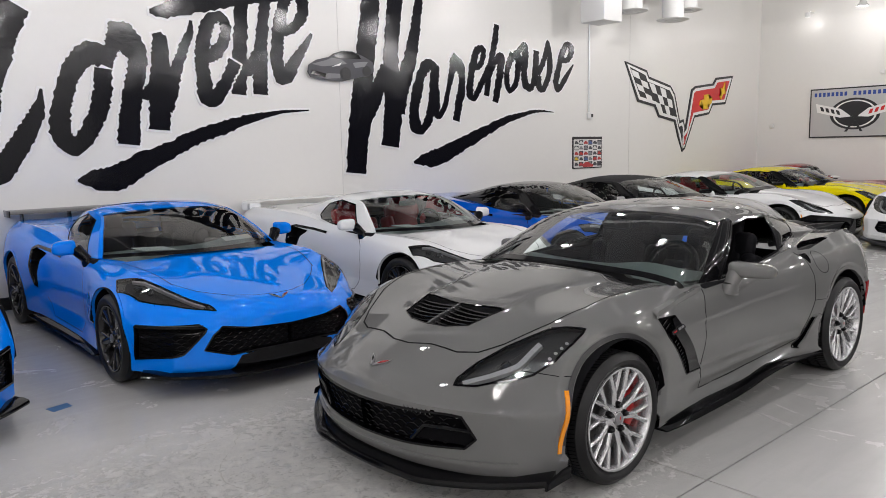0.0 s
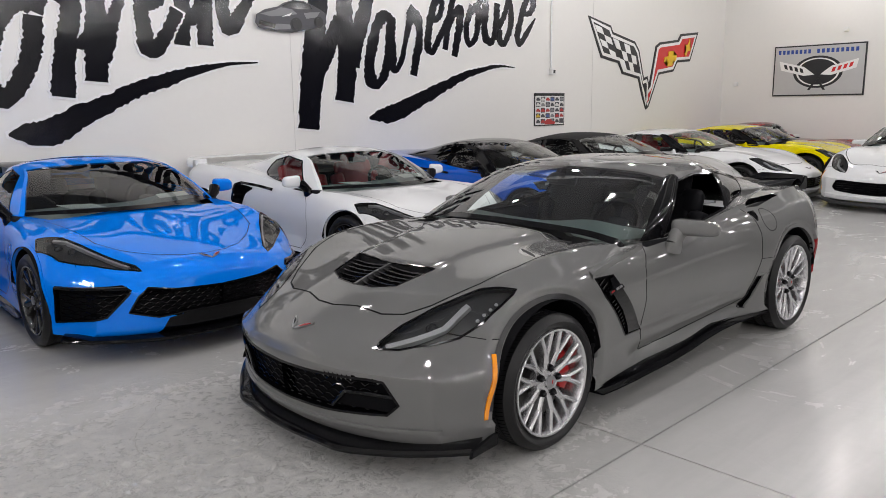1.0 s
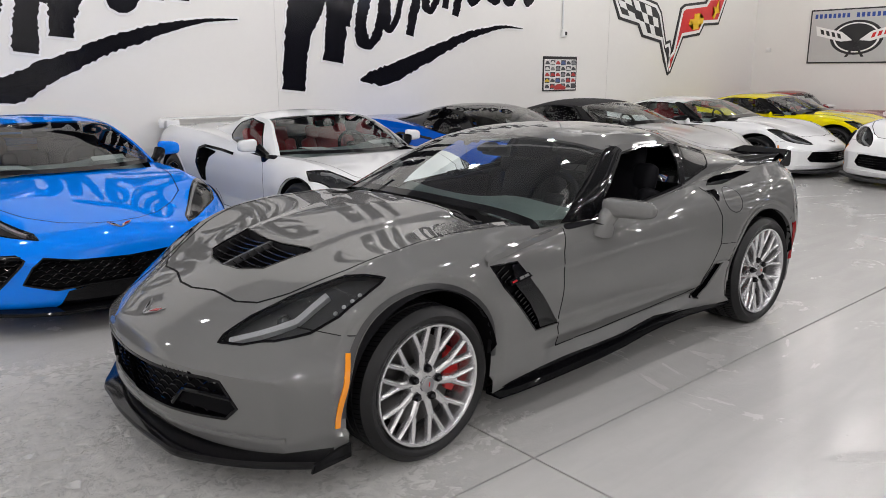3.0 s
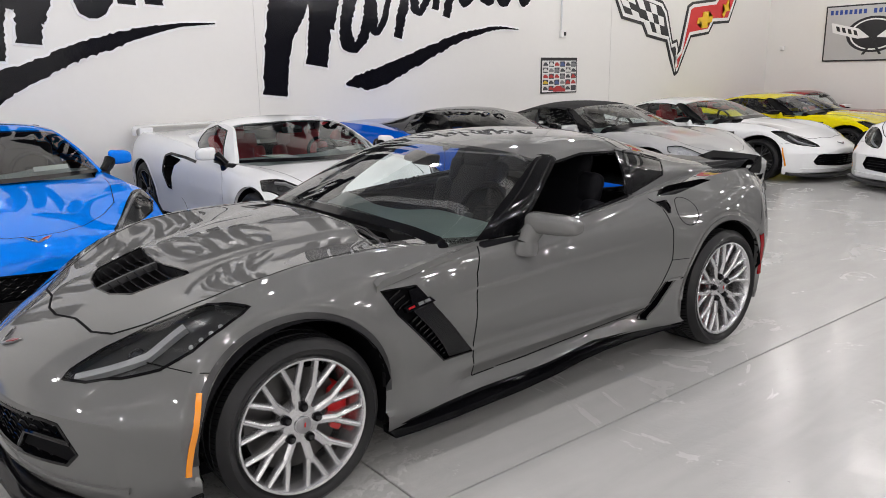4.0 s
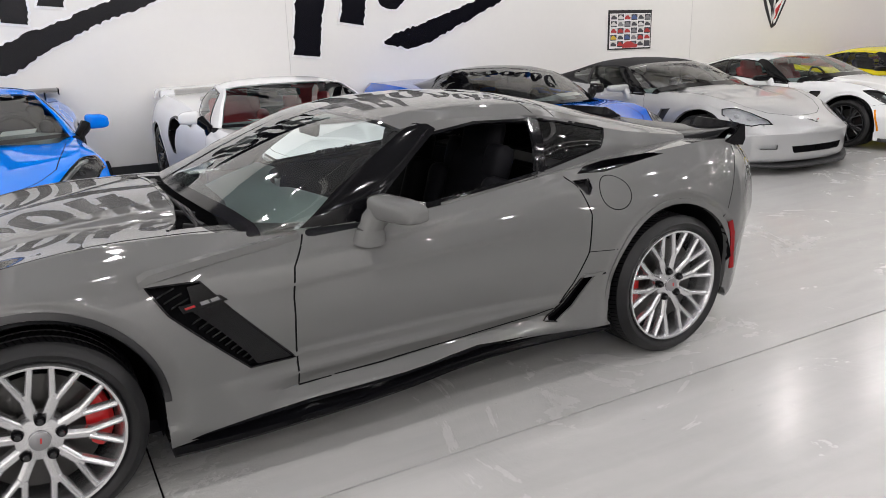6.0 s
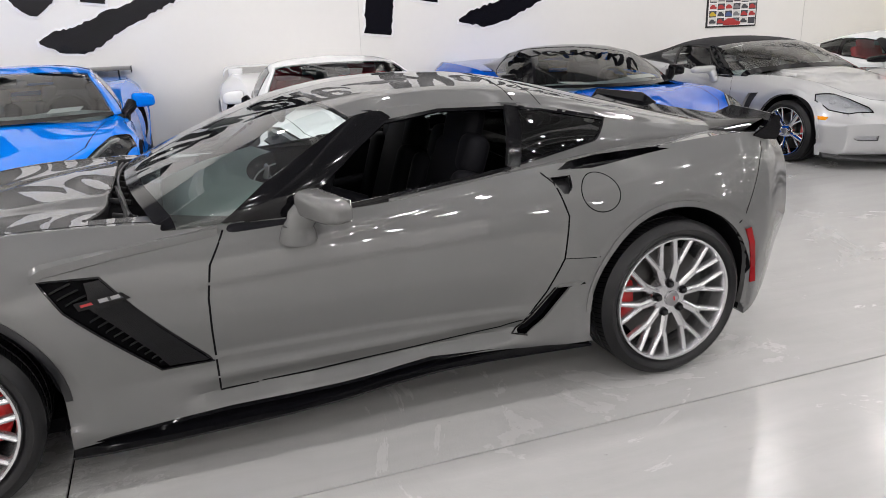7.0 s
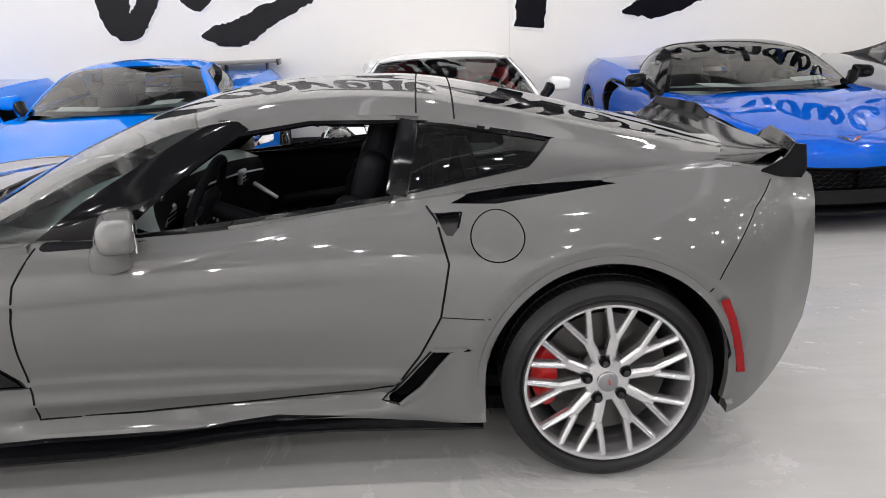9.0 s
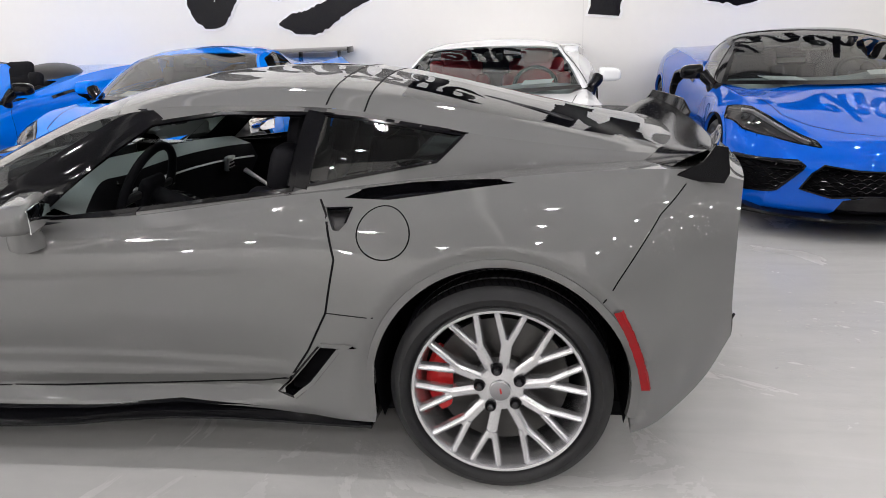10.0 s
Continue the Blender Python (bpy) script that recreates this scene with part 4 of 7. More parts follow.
def steering(parent, x, y, z):
    st = new("steering_wheel")
    st.parent = parent
    st.matrix_local = pose(x, y, z, 0, -66, 0)
    bm = bmesh.new()
    tube(bm, [(0.178 * math.cos(t), 0.178 * math.sin(t), 0) for t in (2 * math.pi * k / 40 for k in range(40))], 0.0165, 10, True)
    part("wheel_ring", bm, LEATHER, st)
    bm = bmesh.new()
    boxy(bm, (0.13, 0.15, 0.05), pose(0, 0, -0.012), 0.03, 3)
    part("hub_pad", bm, LEATHER, st)
    for a in (90, 270, 205, 155):
        bm = bmesh.new()
        boxy(bm, (0.11, 0.03, 0.018), pose(0.115 * math.cos(radians(a)), 0.115 * math.sin(radians(a)), -0.008, 0, 0, a), 0.006)
        part("wheel_spoke", bm, SATIN if a in (90, 270) else CAPGREY, st)
    part("column", lathe(bmesh.new(), [(0.03, -0.03), (0.04, -0.22), (0.0, -0.22)], 20), LEATHER, st)
    return st


def interior(parent, s, seats, papers=True):
    """Floor tub, dash, door cards, seats and steering wheel, seen through the glass."""
    x0 = s.get("dash_x", s["g0"] + 0.1)
    sx = s["seat_x"]
    bm = bmesh.new()
    boxy(bm, (2.2, 1.5, 0.04), pose(x0 + 1.0, 0, 0.27))
    boxy(bm, (0.05, 1.5, 0.62), pose(sx + 0.66, 0, 0.58, 0, 10, 0))
    part("cabin_tub", bm, VOID, parent)
    zt = float(spline(s["gz0"])(s["g0"])) + 0.05
    prof = [(x0 - 0.06, zt - 0.11), (x0 + 0.2, zt - 0.01), (x0 + 0.42, zt + 0.02), (x0 + 0.52, zt - 0.02), (x0 + 0.55, zt - 0.09), (x0 + 0.5, zt - 0.2), (x0 + 0.56, zt - 0.3), (x0 + 0.5, 0.3), (x0, 0.3)]
    v, f = [], []
    ys = np.linspace(-0.74, 0.74, 25)
    for y in ys:
        hump = 0.03 * math.exp(-((y + 0.37) / 0.17) ** 2) - 0.02 * (abs(y) / 0.74) ** 4
        for k, (px, pz) in enumerate(prof):
            v.append((px + ((0.4 if k < 2 else 0.2) * (abs(y) / 0.74) ** 2 if k < 7 else 0.2), y, pz + (hump if k in (2, 3, 4) else 0)))
    m = len(prof)
    for i in range(len(ys) - 1):
        for k in range(m - 1):
            f.append((i * m + k, i * m + k + 1, (i + 1) * m + k + 1, (i + 1) * m + k))
    put("dashboard", mesh_of("dashboard", v, [q for n, q in enumerate(f) if n % (m - 1) < 3], DASH, True, 60), parent, "moulded dashboard top, lightened to stand in for windscreen reflection")
    put("dash_face", mesh_of("dash_face", v, [q for n, q in enumerate(f) if n % (m - 1) >= 3], LEATHER, True, 60), parent, "black lower dashboard")
    bm = bmesh.new()
    tube(bm, [(x0 + 0.545 + 0.2 * (abs(y) / 0.74) ** 2, y, zt - 0.085 - 0.02 * (abs(y) / 0.74) ** 4) for y in np.linspace(0.08, 0.72, 14)], 0.006, 6)
    part("dash_trim", bm, LAMPGREY, parent, "thin silver dashboard trim")
    bm = bmesh.new()
    boxy(bm, (0.06, 0.3, 0.1), pose(x0 + 0.52, -0.37, zt - 0.06, 0, 18, 0), 0.02, 3)
    part("instrument_cluster", bm, GLOSS, parent)
    bm = bmesh.new()
    boxy(bm, (0.9, 0.24, 0.3), pose(sx - 0.1, 0, 0.44), 0.04, 3)
    part("console", bm, DASH, parent)
    for e in (-1, 1):
        bm = bmesh.new()
        boxy(bm, (1.25, 0.07, 0.52), pose(sx - 0.05, e * 0.775, 0.585, e * -3, 0, 0), 0.03, 3)
        boxy(bm, (0.5, 0.1, 0.06), pose(sx + 0.05, e * 0.73, 0.62, 0, -6, 0), 0.025, 3)
        part("door_card", bm, LEATHER, parent)
        seat(parent, sx, e * 0.37, seats)
    steering(parent, x0 + 0.75, -0.37, zt - 0.025)
    for y in (-0.6, -0.16, 0.16, 0.6):
        bx = x0 + 0.53 + 0.2 * (abs(y) / 0.74) ** 2
        bm = bmesh.new()
        boxy(bm, (0.03, 0.13, 0.075), pose(bx, y, zt - 0.11, 0, 10, 0), 0.012, 3)
        vent = part("air_vent", bm, LAMPGREY, parent, "silver-edged dashboard air vent")
        for k in range(4):
            bm = bmesh.new()
            boxy(bm, (0.012, 0.112, 0.008), pose(bx + 0.012, y, zt - 0.136 + 0.017 * k, 0, 10, 0))
            part("vent_blade", bm, VOID, vent)
    bm = bmesh.new()
    boxy(bm, (0.16, 0.24, 0.26), pose(x0 + 0.6, 0, zt - 0.26, 0, 20, 0), 0.03, 3)
    part("dash_console", bm, GLOSS, parent)
    for e in (-1, 1):
        bm = bmesh.new()
        tube(bm, [(sx - 0.4, e * 0.71, zt - 0.15), (sx - 0.33, e * 0.695, zt - 0.17), (sx - 0.22, e * 0.7, zt - 0.25)], [0.018, 0.014, 0.01], 8)
        part("door_pull", bm, LAMPGREY, parent, "silver door pull")
    hx, hz = s["header"], float(spline(s["gzt"])(s["header"]))
    bm = bmesh.new()
    boxy(bm, (0.03, 0.22, 0.065), pose(hx - 0.06, 0, hz - 0.09, 0, 12, 0), 0.014, 3)
    tube(bm, [(hx - 0.08, 0, hz - 0.07), (hx - 0.1, 0, hz - 0.055)], 0.014, 8)
    part("rear_view_mirror", bm, SATIN, parent)
    bm = bmesh.new()
    boxy(bm, (0.09, 0.1, 0.03), pose(hx - 0.13, 0, hz - 0.066, 0, -20, 0), 0.012, 3)
    part("sensor_pod", bm, SATIN, parent)
    if papers:
        bm = bmesh.new()
        boxy(bm, (0.2, 0.3, 0.003), pose(x0 + 0.32, 0.33, zt + 0.03, 4, -4, 12))
        part("window_sheet", bm, PAPER, parent, "white paper sheet lying on the dashboard")
        bm = bmesh.new()
        boxy(bm, (0.14, 0.24, 0.003), pose(x0 + 0.3, -0.4, zt + 0.06, -3, -8, -9))
        part("window_sheet", bm, PAPER, parent, "white paper sheet lying on the dashboard")


def mirror_pair(parent, s, material, arm):
    x, y, z = s["mirror"]
    fx, fy, fz = s.get("foot", (-0.06, -0.14, -0.105))
    for e in (-1, 1):
        mi = new("door_mirror")
        mi.parent = parent
        turn = pose(0, 0, 0, 0, 0, -e * s.get("sweep", 6))
        mi.matrix_local = pose(x, e * y, z)
        bm = bmesh.new()
        bmesh.ops.create_uvsphere(bm, u_segments=36, v_segments=20, radius=1.0)
        for v in bm.verts:
            c = v.co
            o = c.y * e
            c.x = math.copysign(abs(c.x) ** 0.55, c.x) * (0.07 if c.x < 0 else 0.04)
            c.z = math.copysign(abs(c.z) ** 0.55, c.z) * (0.05 if c.z > 0 else 0.044) * s.get("mirror_h", 1.0) * (1 - 0.16 * (o + 0.3)) + 0.006 * (1 - o)
            c.y = math.copysign(abs(c.y) ** 0.55, c.y) * s.get("mirror_w", 0.135)
        bm.transform(turn)
        shell = part("mirror_shell", bm, material, mi)
        bm = bmesh.new()
        boxy(bm, (0.006, 1.5 * s.get("mirror_w", 0.135), 0.075), turn @ pose(0.038, 0, 0.004), 0.003)
        part("mirror_glass", bm, CHROME, mi)
        bm = bmesh.new()
        a, b = turn @ Vector((-0.012, -e * 0.085, -0.004)), Vector((fx, e * fy, fz))
        tube(bm, [a, a * 0.6 + b * 0.4 + Vector((-0.01, 0, -0.004)), a * 0.25 + b * 0.75, b], [0.047, 0.044, 0.04, 0.04], 18)
        for v in bm.verts:
            v.co.x += 0.25 * (v.co.x - (a.x + b.x) / 2)
        part("mirror_arm", bm, arm, mi)
        bm = bmesh.new()
        tube(bm, [b + Vector((0, 0, 0.012)), b + Vector((0, 0, -0.01)), b + Vector((0, -e * 0.01, -0.04))], [0.04, 0.045, 0.05], 20)
        for v in bm.verts:
            v.co.x += 0.35 * (v.co.x - b.x)
        part("mirror_foot", bm, arm, mi)


# ---- cars: the details of each model ----
def sided(e, y0=0.3):
    return lambda p: p[:, 1] * e > y0


def flip(line, e):
    """The outline seen from above, on the side e."""
    return [(x, e * y) for x, y in line]


def recess(root, name, cutout, depth, floor_m, wall_m):
    """Fills a cut opening with a floor set back by depth and a wall round it."""
    if cutout is None or not cutout.f:
        return
    nrm = cutout.normals()
    mean = nrm.mean(0)
    mean /= np.linalg.norm(mean)
    edge = {}
    for q in cutout.f:
        for a, b in zip(q, q[1:] + q[:1]):
            edge[(a, b)] = 1
    rim = [(a, b) for a, b in edge if (b, a) not in edge]
    deep = cutout.v - mean * depth
    put(name, mesh_of(name, deep, cutout.f, floor_m), root)
    n = len(cutout.v)
    put(name + "_wall", mesh_of(name + "_wall", np.vstack([cutout.v, deep]), [(a, b, b + n, a + n) for a, b in rim], wall_m, False), root)
    return mean


def ledge(name, tree, line, e, rise, up, material, root):
    """A pressed ledge along a line on the flank: flush above, standing out at the line, fading towards its rear end."""
    hit = drape(tree, dense(line, 0.012, False), (0, 2), e)
    v, f, n = [], [], len(hit)
    for i, (p, nm) in enumerate(hit):
        t = i / (n - 1)
        r = rise * math.sin(0.5 * math.pi * min(1.0, t * 3.5)) * (1 - t) ** 0.7
        q = Vector((p.x, p.y, p.z + up))
        near = tree.find_nearest(q)
        v += [near[0] + nm * 0.0003, p + Vector((0, 0, up * 0.4)) + nm * r * 0.75, p + nm * r, p + nm * r - Vector((0, 0, 0.004)), p - Vector((0, 0, 0.006)) - nm * 0.003]
    for i in range(n - 1):
        for k in range(4):
            q = (5 * i + k, 5 * i + k + 1, 5 * i + 6 + k, 5 * i + 5 + k)
            f.append(q if e < 0 else q[::-1])
    me = mesh_of(name, v, f, material, True, 50)
    bm = bmesh.new()
    bm.from_mesh(me)
    bmesh.ops.recalc_face_normals(bm, faces=bm.faces)
    bm.to_mesh(me)
    bm.free()
    return put(name, me, root)


def badge(root, m, size):
    """Two small crossed flags of chrome and red."""
    for outline, h, col in (
        ([(0, 0), (0.008, 0.0), (0.05, 0.026), (0.068, 0.05), (0.03, 0.036), (0.012, 0.02)], 0.005, CAPGREY),
        ([(0.018, 0.013), (0.046, 0.028), (0.058, 0.043), (0.032, 0.032)], 0.007, DARKRED),
        ([(0, 0), (-0.008, 0.0), (-0.04, 0.03), (-0.056, 0.056), (-0.028, 0.04), (-0.01, 0.02)], 0.005, CAPGREY),
        ([(-0.016, 0.016), (-0.036, 0.033), (-0.046, 0.046), (-0.028, 0.036)], 0.007, GLOSS),
    ):
        bm = bmesh.new()
        prism(bm, outline, h, m @ Matrix.Scale(size, 4))
        bmesh.ops.recalc_face_normals(bm, faces=bm.faces)
        part("badge_flag", bm, col, root)


def shrink_to(outline, k):
    """The outline drawn in towards its middle."""
    p = np.array(outline)
    return [tuple(q) for q in p.mean(0) + (p - p.mean(0)) * k]


def honeycomb(root, tree, outline, axes, side, cell, material, inset=0.012):
    """A wire grille of elongated hexagons laid into an opening."""
    poly = np.array(outline)
    lo, hi = poly.min(0), poly.max(0)
    bm = bmesh.new()
    w, h = cell * 1.5, cell * 0.62
    row, z = 0, lo[1]
    while z < hi[1] + h:
        y = lo[0] - w + (w * 0.5 if row % 2 else 0)
        while y < hi[0] + w:
            for a, b in (((y, z), (y + w * 0.3, z + h * 0.5)), ((y + w * 0.3, z + h * 0.5), (y + w * 0.7, z + h * 0.5)), ((y + w * 0.7, z + h * 0.5), (y + w, z)), ((y + w, z), (y + w, z))):
                pts = np.array([a, b])
                if a != b and inside(pts, poly).all():
                    hit = drape(tree, [a, b], axes, side)
                    if len(hit) == 2:
                        tube(bm, [p - n * inset for p, n in hit], 0.0035, 5)
            y += w
        row, z = row + 1, z + h
    part("grille_mesh", bm, material, root, "black honeycomb grille mesh")


def headlamp(root, skin, tree, outline, e, drl, drl_w, eye, axes=(0, 1), housing=None, dots=()):
    """A recessed lamp: dark housing, light bar, projector and clear lens."""
    lamp = new("headlight")
    lamp.parent = root
    piece = skin.cut(flip(outline, e), axes, lambda p: (p[:, 1] * e > 0.3) & (p[:, 2] > 0.5))
    piece.obj("lens", LENS, lamp, push=0.0015)
    recess(lamp, "housing", piece, 0.035, housing or HEADGREY, housing or SATIN)
    if drl:
        ribbon("light_bar", tree, flip(drl, e), axes, 1, drl_w, -0.007, DRLM, lamp, drop=0.03, label="clear daytime light bar")
    for k, (x, y) in enumerate([*eye, *dots]):
        size = 1.0 if k < len(eye) else 0.3
        hit = drape(tree, [(x, e * y)], axes, 1)
        if hit:
            p, n = hit[0]
            m = Matrix.Translation(p - n * 0.024) @ n.to_track_quat("Z", "Y").to_matrix().to_4x4()
            part("projector", lathe(bmesh.new(), [(0.0, 0.016), (0.012, 0.014), (0.022, 0.005), (0.026, 0.008), (0.03, 0.0)], 24, m @ Matrix.Scale(size, 4)), PROJ if k < len(eye) and housing is None else DRLM, lamp)
    ribbon("lamp_rim", tree, flip(outline, e), axes, 1, 0.013, 0.002, GLOSS, lamp, True, step=0.012)
    return lamp


def strip(name, tree, upper, lower, e, lift, material, root, label="", count=24, across=6):
    """A panel between two lines drawn on the side of a sheet, standing proud of it by lift."""
    rows = []
    for k in range(count):
        ends = []
        for line in (upper, lower):
            p = np.array(line)
            run = np.concatenate([[0], np.cumsum(np.hypot(*np.diff(p, axis=0).T))])
            t = run[-1] * k / (count - 1)
            ends.append(np.array([np.interp(t, run, p[:, 0]), np.interp(t, run, p[:, 1])]))
        rows.append([tuple(ends[0] + (ends[1] - ends[0]) * j / (across - 1)) for j in range(across)])
    hit = drape(tree, [p for r in rows for p in r], (0, 2), e)
    if len(hit) < count * across:
        return None
    edge = lambda j: 0.0 if j in (0, across - 1) else lift
    v = [tuple(p + n * edge(i % across)) for i, (p, n) in enumerate(hit)]
    f = []
    for i in range(count - 1):
        for j in range(across - 1):
            q = (across * i + j, across * i + j + 1, across * (i + 1) + j + 1, across * (i + 1) + j)
            f.append(q if e < 0 else q[::-1])
    return put(name, mesh_of(name, v, f, material, True, 40), root, label)


def lip(root, s, material, out, z0, z1, name="splitter", y_end=0.93, tip=True, back=0.09, rise=0.038):
    """A thin splitter plate round the nose, with upturned ends."""
    ys = np.linspace(-y_end, y_end, 61)
    v, f = [], []
    for y in ys:
        x = s["nose"] + 0.4 * (abs(y) / 0.95) ** 2.4
        wave = 0.02 * math.exp(-((abs(y) - 0.42) / 0.1) ** 2)
        up = rise * max(0.0, (abs(y) - 0.5) / 0.43) ** 1.5
        v += [(x - out - wave, y * 1.01, z0 + up), (x - out - 0.005 - wave, y * 1.012, 0.5 * (z0 + z1) + up), (x - out - wave, y * 1.01, z1 + up), (x + 0.02, y * 0.99, z1 + 0.012 + up), (x + back, y * 0.95, z1 + 0.012 + up), (x + back, y * 0.95, z0 + up)]
    for i in range(len(ys) - 1):
        for k in range(6):
            f.append((6 * i + k, 6 * i + (k + 1) % 6, 6 * i + 6 + (k + 1) % 6, 6 * i + 6 + k))
    f += [tuple(range(5, -1, -1)), tuple(range(len(v) - 6, len(v)))]
    put(name, mesh_of(name, v, f, material, True, 35), root, "gloss black front splitter")
    if tip:
        for e in (-1, 1):
            x = s["nose"] + 0.4 * (y_end / 0.95) ** 2.4
            bm = bmesh.new()
            prism(bm, [(x - 0.07, z0 + 0.036), (x + 0.1, z0 + 0.05), (x + 0.1, z1 + 0.075), (x + 0.05, z1 + 0.07), (x - 0.06, z1 + 0.04)], 0.014, Matrix(((1, 0, 0, 0), (0, 0, e, e * (y_end + 0.012)), (0, 1, 0, 0), (0, 0, 0, 1))), 0.003)
            bmesh.ops.recalc_face_normals(bm, faces=bm.faces)
            part("splitter_end", bm, material, root)


def skirt(root, e, line, material, y0=0.87):
    """A side skirt along the sill: (x, half width, top, bottom) from front to rear."""
    v, f = [], []
    for x, y, zt, zb in line:
        v += [(x, e * y0, zt + 0.012), (x, e * (y - 0.055), zt), (x, e * (y - 0.062), 0.5 * zb + 0.5 * zt), (x, e * (y - 0.04), zb + 0.016), (x, e * y, zb + 0.01), (x, e * (y + 0.002), zb + 0.004), (x, e * y0, zb)]
    for i in range(len(line) - 1):
        for k in range(6):
            q = (7 * i + k, 7 * i + k + 1, 7 * i + 8 + k, 7 * i + 7 + k)
            f.append(q if e < 0 else q[::-1])
    f += [tuple(range(7)), tuple(range(len(v) - 7, len(v)))]
    put("side_skirt", mesh_of("side_skirt", v, f, material, True, 30), root, "gloss black side skirt")


HEAD7 = [(-0.685, 0.497), (-0.655, 0.488), (-0.547, 0.513), (-0.41, 0.577), (-0.263, 0.682), (-0.176, 0.757), (-0.127, 0.824), (-0.16, 0.832), (-0.233, 0.83), (-0.336, 0.813), (-0.435, 0.763), (-0.542, 0.68), (-0.632, 0.587)]


def deco_c7(root, s, skin, tree, paint_m, hero=False, wing=False):
    seam = dict(width=0.0085, height=0.0006)
    for e in (-1, 1):
        headlamp(root, skin, tree, HEAD7, e, [(-0.655, 0.522), (-0.57, 0.6), (-0.49, 0.668), (-0.455, 0.69), (-0.42, 0.698), (-0.325, 0.713)], 0.032, [(-0.483, 0.63)], dots=[(-0.34, 0.782), (-0.305, 0.79), (-0.27, 0.797), (-0.235, 0.80)])
        # amber side marker
        ribbon("side_marker", tree, [(-0.354, 0.54), (-0.381, 0.46), (-0.402, 0.37), (-0.419, 0.262)], (0, 2), e, 0.024, 0.0075, AMBER, root, step=0.012, label="long amber side marker lamp")
        # fender vent
        vent = [(0.37, 0.755), (0.545, 0.745), (0.64, 0.63), (0.862, 0.385), (0.69, 0.39), (0.43, 0.655)]
        piece = skin.cut(vent, (0, 2), sided(e, 0.5))
        recess(root, "fender_vent", piece, 0.028, VOID if hero else SATIN, GLOSS)
        if hero:
            ribbon("vent_rim", tree, vent, (0, 2), e, 0.008, 0.002, GLOSS, root, True)
            for k in range(15):
                t = k / 14
                if 3 <= k <= 4:
                    continue
                a = (0.40 + 0.285 * t, 0.715 - 0.30 * t)
                wide = 0.062 if k < 3 else 0.058
                hit = drape(tree, [a, (a[0] + wide * 0.5, a[1] + 0.012), (a[0] + wide, a[1] + 0.022)], (0, 2), e)
                if len(hit) == 3:
                    v, f = [], []
                    for p, n in hit:
                        v += [tuple(p - n * 0.003), tuple(p - n * 0.003 + Vector((0, 0, 0.0075))), tuple(p - n * 0.024 + Vector((0, 0, 0.001))), tuple(p - n * 0.024 - Vector((0, 0, 0.004)))]
                    for i in range(2):
                        for c in range(4):
                            q = (4 * i + c, 4 * i + 4 + c, 4 * i + 4 + (c + 1) % 4, 4 * i + (c + 1) % 4)
                            f.append(q if e < 0 else q[::-1])
                    put("vent_slat", mesh_of("vent_slat", v, f, GLOSS, True, 30), root)
            ledge("fender_crease", tree, [(0.352, 0.752), (0.385, 0.768), (0.6, 0.793), (0.8, 0.808), (0.925, 0.818)], e, 0.012, 0.06, paint_m, root)
            edges = (((0.50, 0.735), (0.545, 0.738)), ((0.505, 0.70), (0.572, 0.705)), ((0.505, 0.655), (0.615, 0.655)), ((0.6, 0.555), (0.70, 0.557)), ((0.68, 0.457), (0.79, 0.457)), ((0.715, 0.402), (0.845, 0.397)))
            sk = Skin.grid(np.array([[(a[0] + (b[0] - a[0]) * k / 6, 0, a[1] + (b[1] - a[1]) * k / 6) for k in range(7)] for a, b in edges]), 0.02)
            hit = drape(tree, [(p[0], p[2]) for p in sk.v], (0, 2), e)
            if len(hit) == len(sk.v):
                sk.v = np.array([tuple(p - n * 0.004) for p, n in hit])
                if e > 0:
                    sk.f = [f[::-1] for f in sk.f]
                sk.obj("vent_blade", GLOSS, root, thick=0.01)
            for quad, col, lift, lab in (
                (((0.462, 0.678), (0.475, 0.652), (0.63, 0.668), (0.605, 0.690)), GLOSS, 0.006, "black vent badge plate"),
                (((0.48, 0.6705), (0.484, 0.6625), (0.519, 0.6665), (0.514, 0.6745)), DARKRED, 0.0075, "red field of the vent badge"),
                (((0.532, 0.680), (0.537, 0.666), (0.61, 0.6725), (0.598, 0.686)), SATIN, 0.008, ""),
                (((0.534, 0.679), (0.538, 0.668), (0.566, 0.671), (0.561, 0.682)), CAPGREY, 0.0095, ""),
                (((0.57, 0.682), (0.574, 0.672), (0.602, 0.675), (0.596, 0.686)), CAPGREY, 0.0095, ""),
            ):
                hit = drape(tree, quad, (0, 2), e)
                if len(hit) == 4:
                    top = [p + n * lift for p, n in hit]
                    low = [p - n * 0.012 for p, n in hit]
                    f = [(0, 1, 2, 3), (0, 4, 5, 1), (1, 5, 6, 2), (2, 6, 7, 3), (3, 7, 4, 0)]
                    put("vent_badge", mesh_of("vent_badge", top + low, f if e < 0 else [q[::-1] for q in f], col, False), root, lab)
        # door, fuel flap and bumper seams
        door = [(0.955, 0.85), (0.885, 0.73), (0.868, 0.62), (0.866, 0.51), (0.872, 0.262), (1.21, 0.272), (1.6, 0.297), (1.94, 0.325), (2.04, 0.348), (2.12, 0.46), (2.19, 0.59), (2.222, 0.75), (2.19, 0.87), (2.13, 0.94)]
        ribbon("door_seam", tree, door, (0, 2), e, material=VOID, parent=root, **seam)
        ribbon("bumper_seam", tree, [(3.25, 0.935), (3.17, 0.87), (3.05, 0.70), (3.01, 0.635)], (0, 2), e, 0.005, 0.0006, VOID, root)
        ribbon("fascia_seam", tree, [(-0.46, 0.62), (-0.36, 0.60), (-0.29, 0.595)], (0, 2), e, 0.005, 0.0006, VOID, root)
